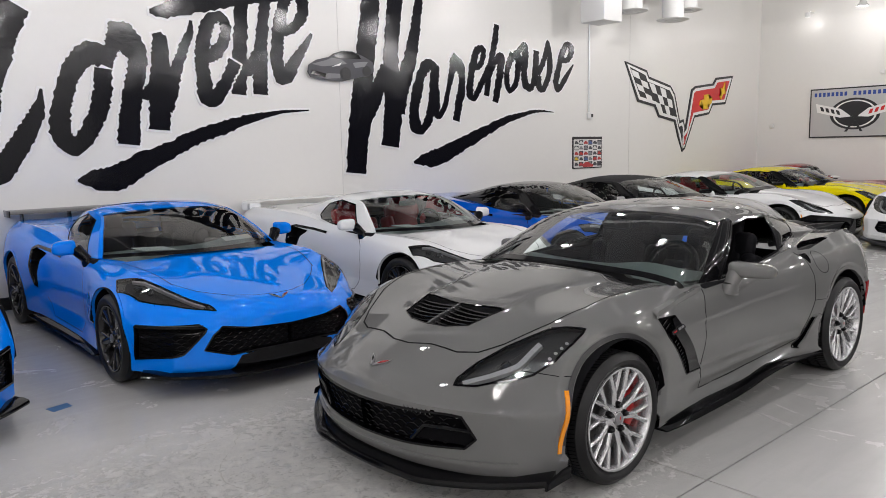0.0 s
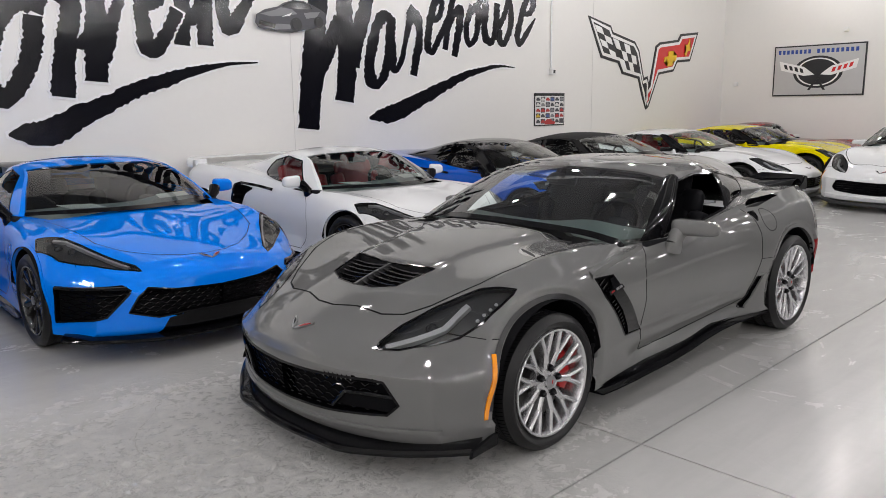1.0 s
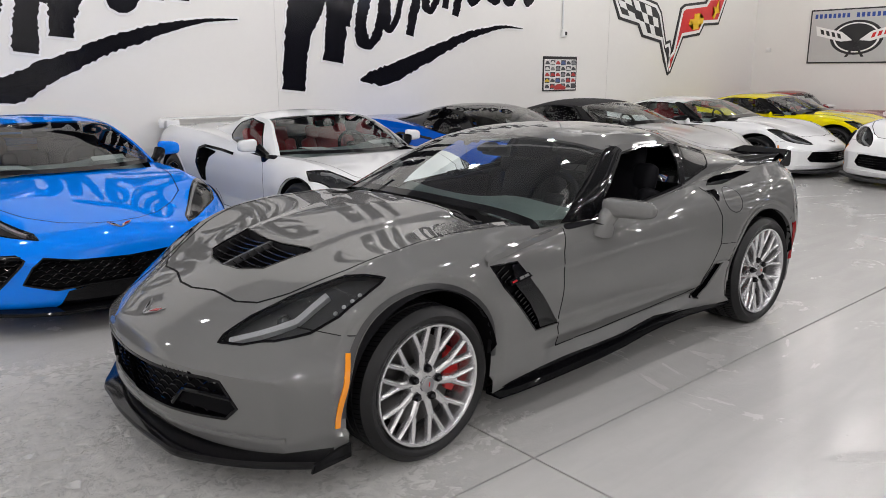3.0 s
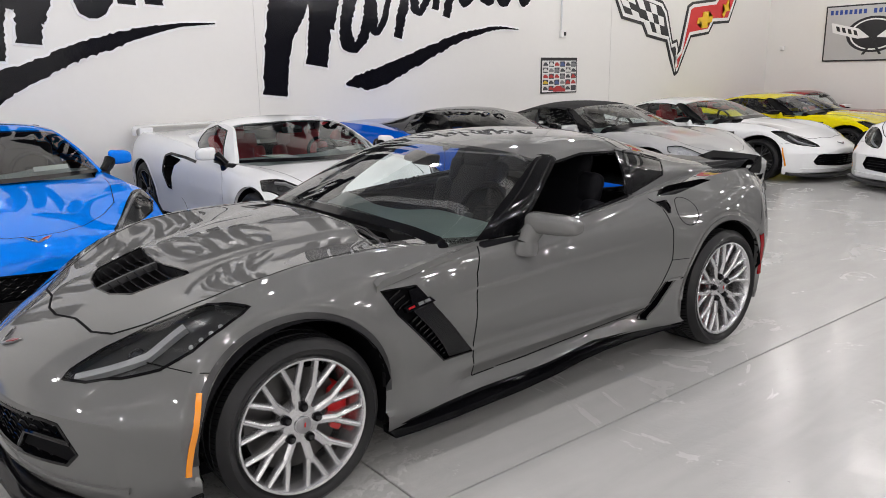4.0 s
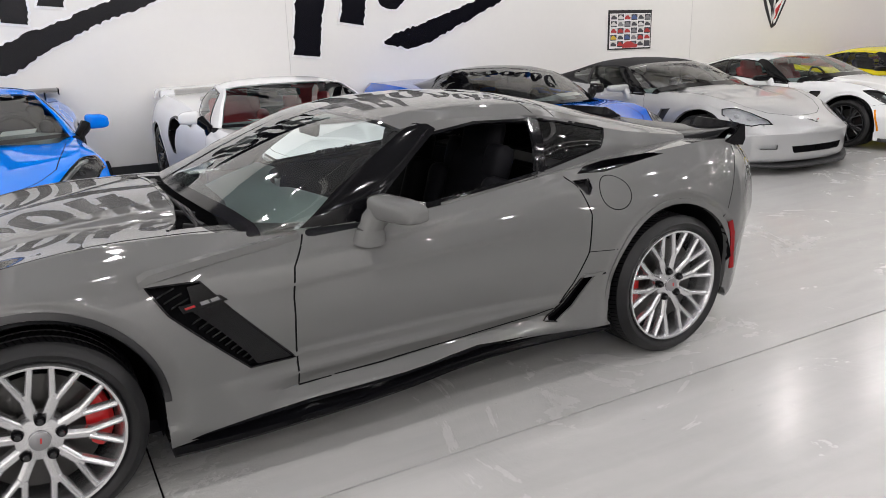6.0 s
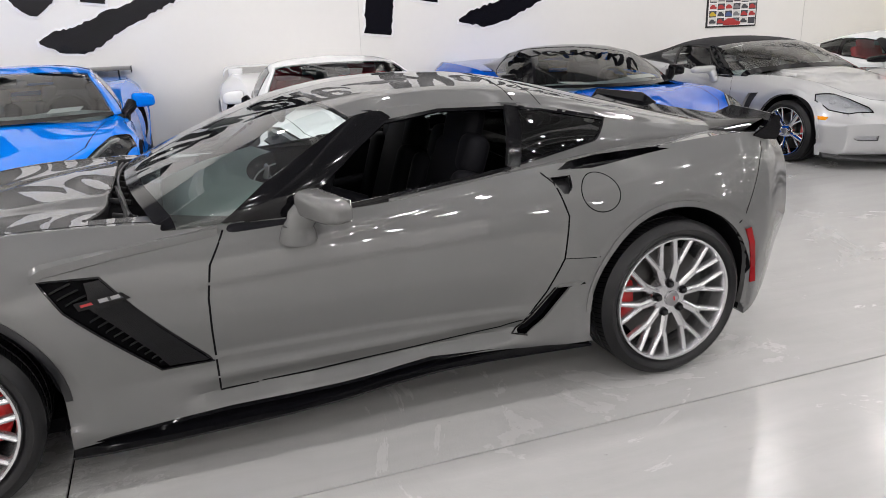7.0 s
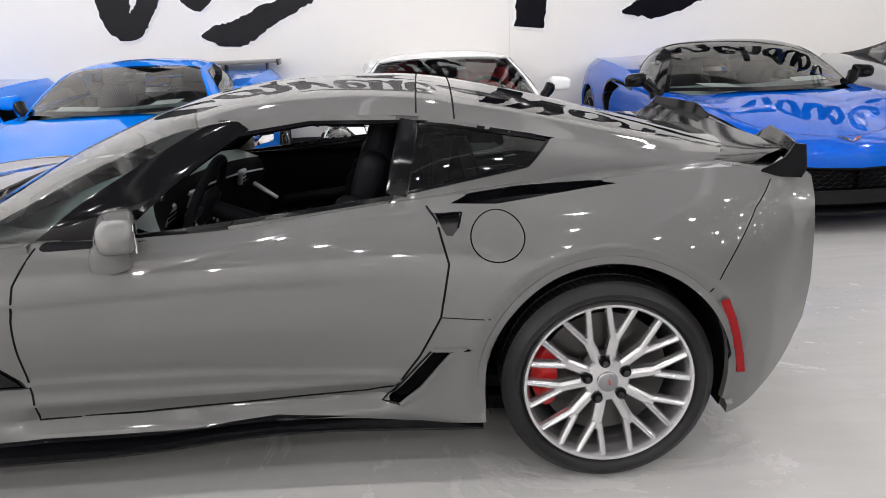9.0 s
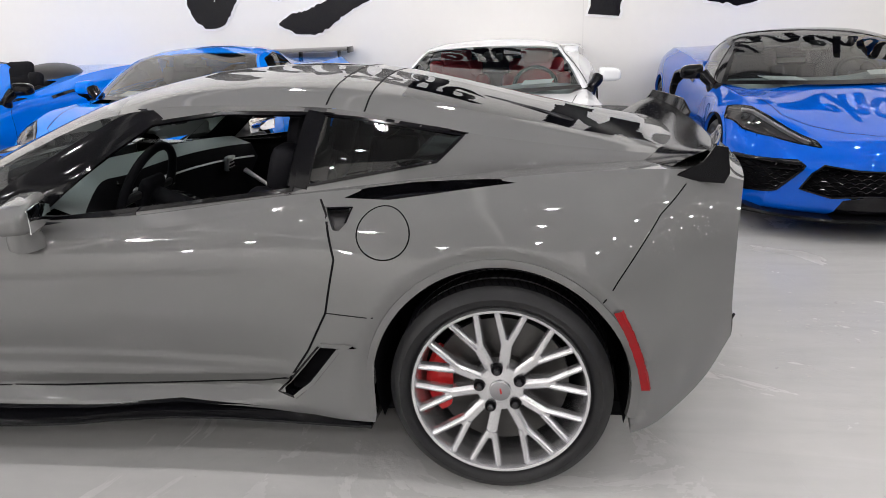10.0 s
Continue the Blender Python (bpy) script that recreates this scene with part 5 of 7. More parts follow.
        ribbon("rear_marker", tree, [(3.052, 0.614), (3.085, 0.545), (3.112, 0.47), (3.132, 0.40), (3.142, 0.345)], (0, 2), e, 0.029, 0.009, REDLENS, root, step=0.012, label="long red rear side marker")
        if hero:
            ring = [(2.372 + 0.081 * math.cos(t), 0.823 + 0.07 * math.sin(t)) for t in (2 * math.pi * k / 48 for k in range(48))]
            if e < 0:
                ribbon("fuel_flap_seam", tree, ring, (0, 2), e, 0.0055, 0.0006, VOID, root, True, step=0.05)
            ribbon("quarter_seam", tree, [(2.19, 0.59), (2.34, 0.582)], (0, 2), e, 0.004, 0.0005, VOID, root)
            hd = [(2.185, 0.887), (2.27, 0.89), (2.256, 0.85), (2.225, 0.818)]
            recess(root, "handle_pocket", skin.cut(hd, (0, 2), sided(e, 0.5)), 0.03, SATIN, SATIN)
            ribbon("handle_lip", tree, [(2.19, 0.885), (2.268, 0.888), (2.254, 0.85)], (0, 2), e, 0.007, 0.002, GLOSS, root)
            bs = [(2.165, 0.478), (2.215, 0.472), (2.12, 0.345), (2.05, 0.283), (1.995, 0.288), (2.035, 0.325), (2.1, 0.40)]
            recess(root, "brake_scoop", skin.cut(bs, (0, 2), sided(e, 0.5)), 0.05, VOID, GLOSS)
            ribbon("scoop_rim", tree, [(2.165, 0.482), (2.275, 0.485), (2.22, 0.468), (2.12, 0.343), (2.05, 0.281)], (0, 2), e, 0.016, 0.006, paint_m, root)
            ribbon("scoop_rim", tree, [(2.155, 0.476), (2.03, 0.33), (1.99, 0.29), (2.05, 0.281)], (0, 2), e, 0.008, 0.003, GLOSS, root)
            skirt(root, e, [(0.385, 0.958, 0.174, 0.156), (0.5, 0.962, 0.186, 0.154), (0.7, 0.96, 0.196, 0.154), (0.9, 0.956, 0.204, 0.158), (1.1, 0.954, 0.206, 0.164), (1.3, 0.952, 0.213, 0.178), (1.48, 0.95, 0.23, 0.2), (1.65, 0.95, 0.247, 0.214), (1.85, 0.952, 0.247, 0.219), (2.05, 0.955, 0.236, 0.214), (2.31, 0.958, 0.222, 0.206)], GLOSS)
            ribbon("diffuser_edge", tree, [(3.2, 0.225), (3.3, 0.285), (3.4, 0.37), (3.455, 0.45)], (0, 2), e, 0.05, 0.006, GLOSS, root, label="gloss black rear diffuser edge")
            tl = [(e * 0.52, 0.80), (e * 0.72, 0.80), (e * 0.735, 0.70), (e * 0.6, 0.66), (e * 0.5, 0.70)]
            lamp = skin.cut(tl, (1, 2), lambda p: p[:, 0] > 3.2)
            lamp.obj("tail_lamp", REDLENS, root, "dark red tail lamp", push=0.004)
        # haunch intake
        hi = [(2.235, 0.79), (2.32, 0.748), (2.45, 0.708), (2.58, 0.728), (2.76, 0.782), (2.64, 0.788), (2.52, 0.797), (2.38, 0.808)]
        recess(root, "haunch_intake", skin.cut(flip(hi, e), (0, 1), lambda p: p[:, 2] > 0.8), 0.03, GLOSS, GLOSS)
    side = [(0.8, 0.735), (0.35, 0.705), (0.0, 0.722), (-0.2, 0.668), (-0.4, 0.555), (-0.5, 0.47), (-0.548, 0.37), (-0.56, 0.2), (-0.6, 0.06)]
    ribbon("hood_seam", tree, side + [(x, -y) for x, y in reversed(side)], (0, 1), 1, 0.012, 0.0006, VOID, root)
    if hero:
        hv = [(-0.43, 0.0), (-0.415, 0.14), (-0.36, 0.255), (-0.15, 0.31), (-0.175, 0.1), (-0.18, 0.0)]
        hv = hv + [(x, -y) for x, y in hv[-2:0:-1]]
        piece = skin.cut(hv, (0, 1), lambda p: p[:, 2] > 0.5)
        recess(root, "hood_vent", piece, 0.055, VOID, SATIN)
        for e in (-1, 1):
            for k in range(6):
                x = -0.385 + 0.036 * k
                w = 0.215 + 0.075 * k / 5
                hit = drape(tree, [(x, e * y) for y in np.linspace(0.012, w, 9)], (0, 1), 1)
                v, f = [], []
                for i, (p, n) in enumerate(hit):
                    sag = 0.01 * math.sin(math.pi * i / 8)
                    v += [tuple(p - n * (0.004 + sag)), tuple(p + Vector((0.03, 0, -0.032 - sag))), tuple(p + Vector((0.03, 0, -0.038 - sag))), tuple(p - n * (0.01 + sag) + Vector((-0.003, 0, 0)))]
                for i in range(len(hit) - 1):
                    for j in range(4):
                        q = (4 * i + j, 4 * i + 4 + j, 4 * i + 4 + (j + 1) % 4, 4 * i + (j + 1) % 4)
                        f.append(q if e < 0 else q[::-1])
                put("vent_louvre", mesh_of("vent_louvre", v, f, FINBLACK, True, 30), root)
        ribbon("vent_spine", tree, [(-0.425, 0.0), (-0.183, 0.0)], (0, 1), 1, 0.022, -0.002, CHARCOAL, root, drop=0.03)
        ribbon("vent_rim", tree, hv, (0, 1), 1, 0.008, 0.002, GLOSS, root, True)
    # cowl and wipers at the foot of the windscreen
    g0, gb = s["g0"], s["gbow"][0][1]
    ys = np.linspace(-0.64, 0.64, 25)
    glass_foot = lambda y: g0 + gb * (y / 0.765) ** 2
    fore = [(min(0.578, g0 - 0.03) - 0.075 * (abs(y) / 0.64) ** 4, y) for y in ys]
    aft = [(glass_foot(y) + 0.06, y) for y in ys[::-1]]
    recess(root, "cowl", skin.cut(fore + aft, (0, 1), lambda p: p[:, 2] > 0.7), 0.05, VOID, SATIN)
    ribbon("hood_edge", tree, fore, (0, 1), 1, 0.014, 0.004, paint_m, root)
    for y0, y1 in ((-0.55, 0.02), (0.02, 0.58)):
        hit = drape(tree, [(glass_foot(y) - 0.028, y) for y in np.linspace(y0, y1, 9)], (0, 1), 1)
        bm = bmesh.new()
        tube(bm, [p + Vector((0, 0, -0.016)) for p, n in hit], 0.007, 6)
        tube(bm, [hit[0][0] + Vector((-0.02, 0, -0.045)), hit[0][0] + Vector((-0.015, 0.05, -0.02)), hit[4][0] + Vector((-0.01, 0, -0.006))], [0.014, 0.011, 0.007], 6)
        part("wiper", bm, SATIN, root)
        for k in range(5):
            y = y0 + (y1 - y0) * (k + 0.5) / 5
            q = drape(tree, [(glass_foot(y) - 0.04, y)], (0, 1), 1)[0][0]
            bm = bmesh.new()
            boxy(bm, (0.09, 0.012, 0.02), Matrix.Translation(q + Vector((0, 0, -0.034))) @ pose(0, 0, 0, 0, 8, 20 if y > 0 else -20), 0.003)
            part("cowl_rib", bm, SATIN, root)
    # grille
    gr = [(0.0, 0.425), (0.26, 0.432), (0.53, 0.442), (0.60, 0.436), (0.655, 0.335), (0.605, 0.285), (0.31, 0.262), (0.0, 0.252)]
    gr = gr + [(-y, z) for y, z in gr[-2:0:-1]]
    piece = skin.cut(gr, (1, 2), lambda p: p[:, 0] < -0.35)
    recess(root, "grille_opening", piece, 0.06, VOID, GLOSS)
    ribbon("grille_rim", tree, gr, (1, 2), -1, 0.014, 0.003, GLOSS, root, True)
    if hero:
        honeycomb(root, tree, shrink_to(gr, 0.94), (1, 2), -1, 0.046, GLOSS, 0.02)
        for e in (-1, 1):
            duct = [(e * 0.36, 0.30), (e * 0.42, 0.365), (e * 0.63, 0.36), (e * 0.64, 0.335), (e * 0.6, 0.295)]
            hit = drape(tree, duct, (1, 2), -1)
            bm = bmesh.new()
            bm.faces.new([bm.verts.new(p + Vector((0.01, 0, 0))) for p, n in hit])
            part("brake_duct", bm, VOID, root)
            hit = drape(tree, [(e * 0.34, 0.29), (e * 0.42, 0.37), (e * 0.52, 0.375), (e * 0.635, 0.37)], (1, 2), -1)
            bm = bmesh.new()
            tube(bm, [p + Vector((0.004, 0, 0)) for p, n in hit], 0.011, 8)
            part("duct_frame", bm, GLOSS, root)
    else:
        for k in range(4):
            z = 0.29 + 0.035 * k
            hit = drape(tree, [(y, z) for y in np.linspace(-0.6, 0.6, 15)], (1, 2), -1)
            bm = bmesh.new()
            tube(bm, [p + Vector((0.012, 0, 0)) for p, n in hit], 0.006, 5)
            part("grille_bar", bm, GLOSS, root)
    ribbon("chin_crease", tree, [(y, 0.208 + 0.02 * abs(y)) for y in np.linspace(-0.8, 0.8, 21)], (1, 2), -1, 0.02, 0.012, paint_m, root)
    lip(root, s, GLOSS if hero else SATIN, 0.03 if hero else 0.015, 0.105 if hero else 0.085, 0.135 if hero else 0.118, tip=hero)
    hit = drape(tree, [(-0.79, 0.0)], (0, 1), 1)
    p, n = hit[0]
    badge(root, Matrix.Translation(p + n * 0.002) @ Matrix(((n.z, 0, n.x, 0), (0, 1, 0, 0), (-n.x, 0, n.z, 0), (0, 0, 0, 1))) @ pose(0, 0, 0, 0, 0, -90), 1.35)
    if wing:
        rear_spoiler(root, GLOSS, GLOSS)


def rear_spoiler(root, material, base):
    """A low deck spoiler with end blades and two upright gurney strips."""
    ys = np.linspace(-0.69, 0.69, 41)
    v, f = [], []
    for y in ys:
        b = 0.1 * (abs(y) / 0.72) ** 2.2
        lift = 0.03 * (abs(y) / 0.72) ** 2
        v += [(3.1 + 0.12 * (abs(y) / 0.69) ** 3, y, 0.945 + lift), (3.2 + 0.06 * (abs(y) / 0.69) ** 3, y, 0.97 + lift), (3.41 - b, y, 0.992 + lift), (3.425 - b, y, 0.98 + lift), (3.4 - b, y, 0.96 + lift), (3.34 - b, y, 0.93)]
    for i in range(len(ys) - 1):
        for k in range(5):
            f.append((6 * i + k, 6 * i + 6 + k, 6 * i + 7 + k, 6 * i + k + 1))
    sp = put("rear_spoiler", mesh_of("rear_spoiler", v, f, base, True, 35), root, "gloss black rear spoiler with upright strips")
    for e in (-1, 1):
        bm = bmesh.new()
        base = [(y, 3.412 - 0.1 * (abs(y) / 0.72) ** 2.2) for y in np.linspace(e * 0.26, e * 0.73, 13)]
        rows = []
        for i, (y, x) in enumerate(base):
            h = 0.06 * min(1.0, 0.25 + 0.25 * i)
            rows.append([bm.verts.new(c) for c in ((x, y, 0.985), (x + 0.02, y, 0.985 + h), (x + 0.027, y, 0.985 + h), (x + 0.014, y, 0.975))])
        for a, b in zip(rows, rows[1:]):
            for k in range(4):
                bm.faces.new((a[k], a[(k + 1) % 4], b[(k + 1) % 4], b[k]))
        bm.faces.new(rows[0])
        bm.faces.new(rows[-1])
        bmesh.ops.recalc_face_normals(bm, faces=bm.faces)
        part("gurney_strip", bm, material, sp)
        bm = bmesh.new()
        prism(bm, [(3.2, 0.945), (3.36, 0.93), (3.375, 0.96), (3.365, 1.036), (3.33, 1.042), (3.30, 0.995)], 0.012, Matrix(((1, 0, 0, 0), (0, 0, e, e * 0.735), (0, 1, 0, 0), (0, 0, 0, 1))), 0.003)
        bmesh.ops.recalc_face_normals(bm, faces=bm.faces)
        part("end_blade", bm, material, sp)


HEAD8 = [(-0.06, 0.865), (-0.18, 0.775), (-0.36, 0.665), (-0.72, 0.475), (-0.80, 0.465), (-0.70, 0.565), (-0.56, 0.68), (-0.38, 0.83), (-0.17, 0.905)]


def deco_c8(root, s, skin, tree, paint_m, high_wing=False, low_wing=False):
    for e in (-1, 1):
        headlamp(root, skin, tree, HEAD8, e, [(-0.70, 0.505), (-0.5, 0.605), (-0.32, 0.71), (-0.18, 0.80)], 0.02, [(-0.36, 0.745), (-0.27, 0.80)])
        corner = [(e * 0.895, 0.485), (e * 0.6, 0.508), (e * 0.565, 0.48), (e * 0.70, 0.315), (e * 0.895, 0.255)]
        piece = skin.cut(corner, (1, 2), lambda p: p[:, 0] < -0.25)
        recess(root, "corner_intake", piece, 0.045, VOID, GLOSS)
        ribbon("intake_rim", tree, corner, (1, 2), -1, 0.016, 0.006, GLOSS, root, True)
        honeycomb(root, tree, corner, (1, 2), -1, 0.04, GLOSS, 0.016)
        blade = drape(tree, [(e * y, 0.488 + 0.02 * (0.9 - y)) for y in np.linspace(0.58, 0.89, 7)], (1, 2), -1)
        if len(blade) > 1:
            bm = bmesh.new()
            tube(bm, [p for p, n in blade], 0.014, 8)
            part("intake_blade", bm, GLOSS, root)
        scoop = [(1.70, 0.80), (1.96, 0.83), (2.05, 0.805), (2.06, 0.66), (1.97, 0.51), (1.91, 0.50), (1.885, 0.62), (1.83, 0.73)]
        piece = skin.cut(scoop, (0, 2), sided(e, 0.5))
        recess(root, "side_intake", piece, 0.12, VOID, VOID)
        ribbon("intake_trim", tree, [(1.36, 0.80), (1.62, 0.825), (1.96, 0.845), (2.062, 0.815), (2.075, 0.66), (1.98, 0.495), (1.9, 0.485)], (0, 2), e, 0.034, 0.008, GLOSS, root)
        ribbon("door_seam", tree, [(0.78, 0.82), (0.72, 0.7), (0.72, 0.5), (0.78, 0.3), (0.85, 0.22), (1.6, 0.24), (1.75, 0.4)], (0, 2), e, 0.007, 0.0006, VOID, root)
        skirt(root, e, [(0.42, 0.93, 0.17, 0.11), (0.8, 0.92, 0.185, 0.115), (1.5, 0.92, 0.2, 0.12), (2.0, 0.94, 0.21, 0.13), (2.3, 0.95, 0.21, 0.14)], GLOSS)
        ribbon("fender_line", tree, [(0.3, e * 0.70), (0.0, e * 0.66), (-0.35, e * 0.585)], (0, 1), 1, 0.006, 0.0006, VOID, root)
    hood = [(0.3, 0.70), (0.0, 0.66), (-0.34, 0.585), (-0.5, 0.47), (-0.68, 0.3), (-0.765, 0.15), (-0.79, 0.0)]
    ribbon("hood_seam", tree, hood + [(x, -y) for x, y in hood[-2::-1]], (0, 1), 1, 0.006, 0.0006, VOID, root)
    gr = [(0.0, 0.455), (0.3, 0.467), (0.47, 0.492), (0.53, 0.44), (0.585, 0.335), (0.42, 0.288), (0.24, 0.305), (0.0, 0.305)]
    gr = gr + [(-y, z) for y, z in gr[-2:0:-1]]
    piece = skin.cut(gr, (1, 2), lambda p: p[:, 0] < -0.5)
    recess(root, "centre_grille", piece, 0.05, VOID, GLOSS)
    ribbon("grille_rim", tree, gr, (1, 2), -1, 0.012, 0.003, GLOSS, root, True)
    honeycomb(root, tree, gr, (1, 2), -1, 0.044, GLOSS, 0.03)
    lip(root, s, GLOSS, 0.012, 0.138, 0.162, y_end=0.93, tip=False, rise=0.02)
    lower = skin.cut([(-0.44, 0.165), (0.44, 0.165), (0.4, 0.2), (0.36, 0.275), (0.24, 0.298), (-0.24, 0.298), (-0.36, 0.275), (-0.4, 0.2)], (1, 2), lambda p: p[:, 0] < -0.5)
    lower.obj("lower_grille", GLOSS, root)
    p, n = drape(tree, [(-0.87, 0.0)], (0, 1), 1)[0]
    badge(root, Matrix.Translation(p + n * 0.002) @ Matrix(((n.z, 0, n.x, 0), (0, 1, 0, 0), (-n.x, 0, n.z, 0), (0, 0, 0, 1))) @ pose(0, 0, 0, 0, 0, -90), 1.2)
    if high_wing:
        wg = new("rear_wing")
        wg.parent = root
        bm = bmesh.new()
        rows = []
        for y in np.linspace(-0.83, 0.83, 9):
            rows.append([bm.verts.new((3.2 + 0.27 * a, y, 1.062 + 0.02 * a + h)) for a, h in ((0, 0), (0.25, 0.012), (0.7, 0.014), (1.0, 0.012), (1.0, 0.004), (0.5, -0.008), (0.15, -0.01))])
        for a, b in zip(rows, rows[1:]):
            for k in range(7):
                bm.faces.new((a[k], b[k], b[(k + 1) % 7], a[(k + 1) % 7]))
        part("wing_plane", bm, GLOSS, wg, "gloss black wing plane")
        for e in (-1, 1):
            box("wing_end", (0.25, 0.012, 0.07), pose(3.33, e * 0.835, 1.065), GLOSS, wg, bevel=0.004)
            for y in (0.23, 0.70):
                box("wing_stand", (0.12, 0.014, 0.1), pose(3.32, e * y, 1.02), GLOSS, wg, bevel=0.004)
    if low_wing:
        wg = new("rear_spoiler")
        wg.parent = root
        bm = bmesh.new()
        pts = [(3.25, -0.86, 0.97), (3.3, -0.84, 1.03), (3.36, -0.78, 1.055), (3.4, -0.5, 1.06), (3.41, 0, 1.06), (3.4, 0.5, 1.06), (3.36, 0.78, 1.055), (3.3, 0.84, 1.03), (3.25, 0.86, 0.97)]
        rows = [[bm.verts.new((x + a, y, z + h)) for a, h in ((-0.1, -0.006), (-0.02, 0.008), (0.06, 0.012), (0.065, 0.0), (0.0, -0.012))] for x, y, z in through_points(pts, 33)]
        for a, b in zip(rows, rows[1:]):
            for k in range(5):
                bm.faces.new((a[k], b[k], b[(k + 1) % 5], a[(k + 1) % 5]))
        bmesh.ops.recalc_face_normals(bm, faces=bm.faces)
        part("spoiler_blade", bm, paint_m, wg)
        for e in (-1, 1):
            box("spoiler_foot", (0.14, 0.16, 0.1), pose(3.28, e * 0.72, 1.0), paint_m, wg, bevel=0.02)


def deco_c6(root, s, skin, tree, paint_m):
    """The rounder model before: clear headlamps, small grille, fog lamps and short amber markers."""
    for e in (-1, 1):
        head = [(-0.65, 0.53), (-0.58, 0.525), (-0.42, 0.61), (-0.29, 0.73), (-0.23, 0.82), (-0.27, 0.86), (-0.40, 0.82), (-0.54, 0.71)]
        headlamp(root, skin, tree, head, e, None, 0.0, [(-0.47, 0.665), (-0.37, 0.745)], housing=LAMPGREY)
        mk = [(-0.44, 0.52), (-0.33, 0.53), (-0.325, 0.51), (-0.36, 0.495), (-0.44, 0.492)]
        skin.cut(mk, (0, 2), sided(e, 0.6)).obj("side_marker", AMBER, root, "short amber side marker lamp", push=0.003)
        fog = [(e * 0.55, 0.345), (e * 0.72, 0.35), (e * 0.735, 0.32), (e * 0.70, 0.295), (e * 0.55, 0.295)]
        piece = skin.cut(fog, (1, 2), lambda p: p[:, 0] < -0.35)
        piece.obj("fog_lamp", LENS, root)
        recess(root, "fog_housing", piece, 0.03, LAMPGREY, SATIN)
        vent = [(0.42, 0.70), (0.58, 0.68), (0.70, 0.45), (0.60, 0.42)]
        recess(root, "fender_vent", skin.cut(vent, (0, 2), sided(e, 0.5)), 0.03, SATIN, paint_m)
        ribbon("door_seam", tree, [(0.955, 0.85), (0.885, 0.73), (0.866, 0.51), (0.872, 0.262), (1.6, 0.297), (2.04, 0.348), (2.19, 0.59), (2.222, 0.75), (2.13, 0.94)], (0, 2), e, 0.006, 0.0006, VOID, root)
    side = [(0.8, 0.735), (0.35, 0.705), (0.0, 0.67), (-0.3, 0.57), (-0.5, 0.42), (-0.62, 0.22), (-0.65, 0.06)]
    ribbon("hood_seam", tree, side + [(x, -y) for x, y in reversed(side)], (0, 1), 1, 0.006, 0.0006, VOID, root)
    gr = [(-0.4, 0.325), (0.4, 0.325), (0.37, 0.245), (-0.37, 0.245)]
    recess(root, "grille_opening", skin.cut(gr, (1, 2), lambda p: p[:, 0] < -0.35), 0.05, VOID, SATIN)
    lip(root, s, SATIN, 0.012, 0.085, 0.115, tip=False)
    p, n = drape(tree, [(-0.79, 0.0)], (0, 1), 1)[0]
    badge(root, Matrix.Translation(p + n * 0.002) @ Matrix(((n.z, 0, n.x, 0), (0, 1, 0, 0), (-n.x, 0, n.z, 0), (0, 0, 0, 1))) @ pose(0, 0, 0, 0, 0, -90), 1.35)


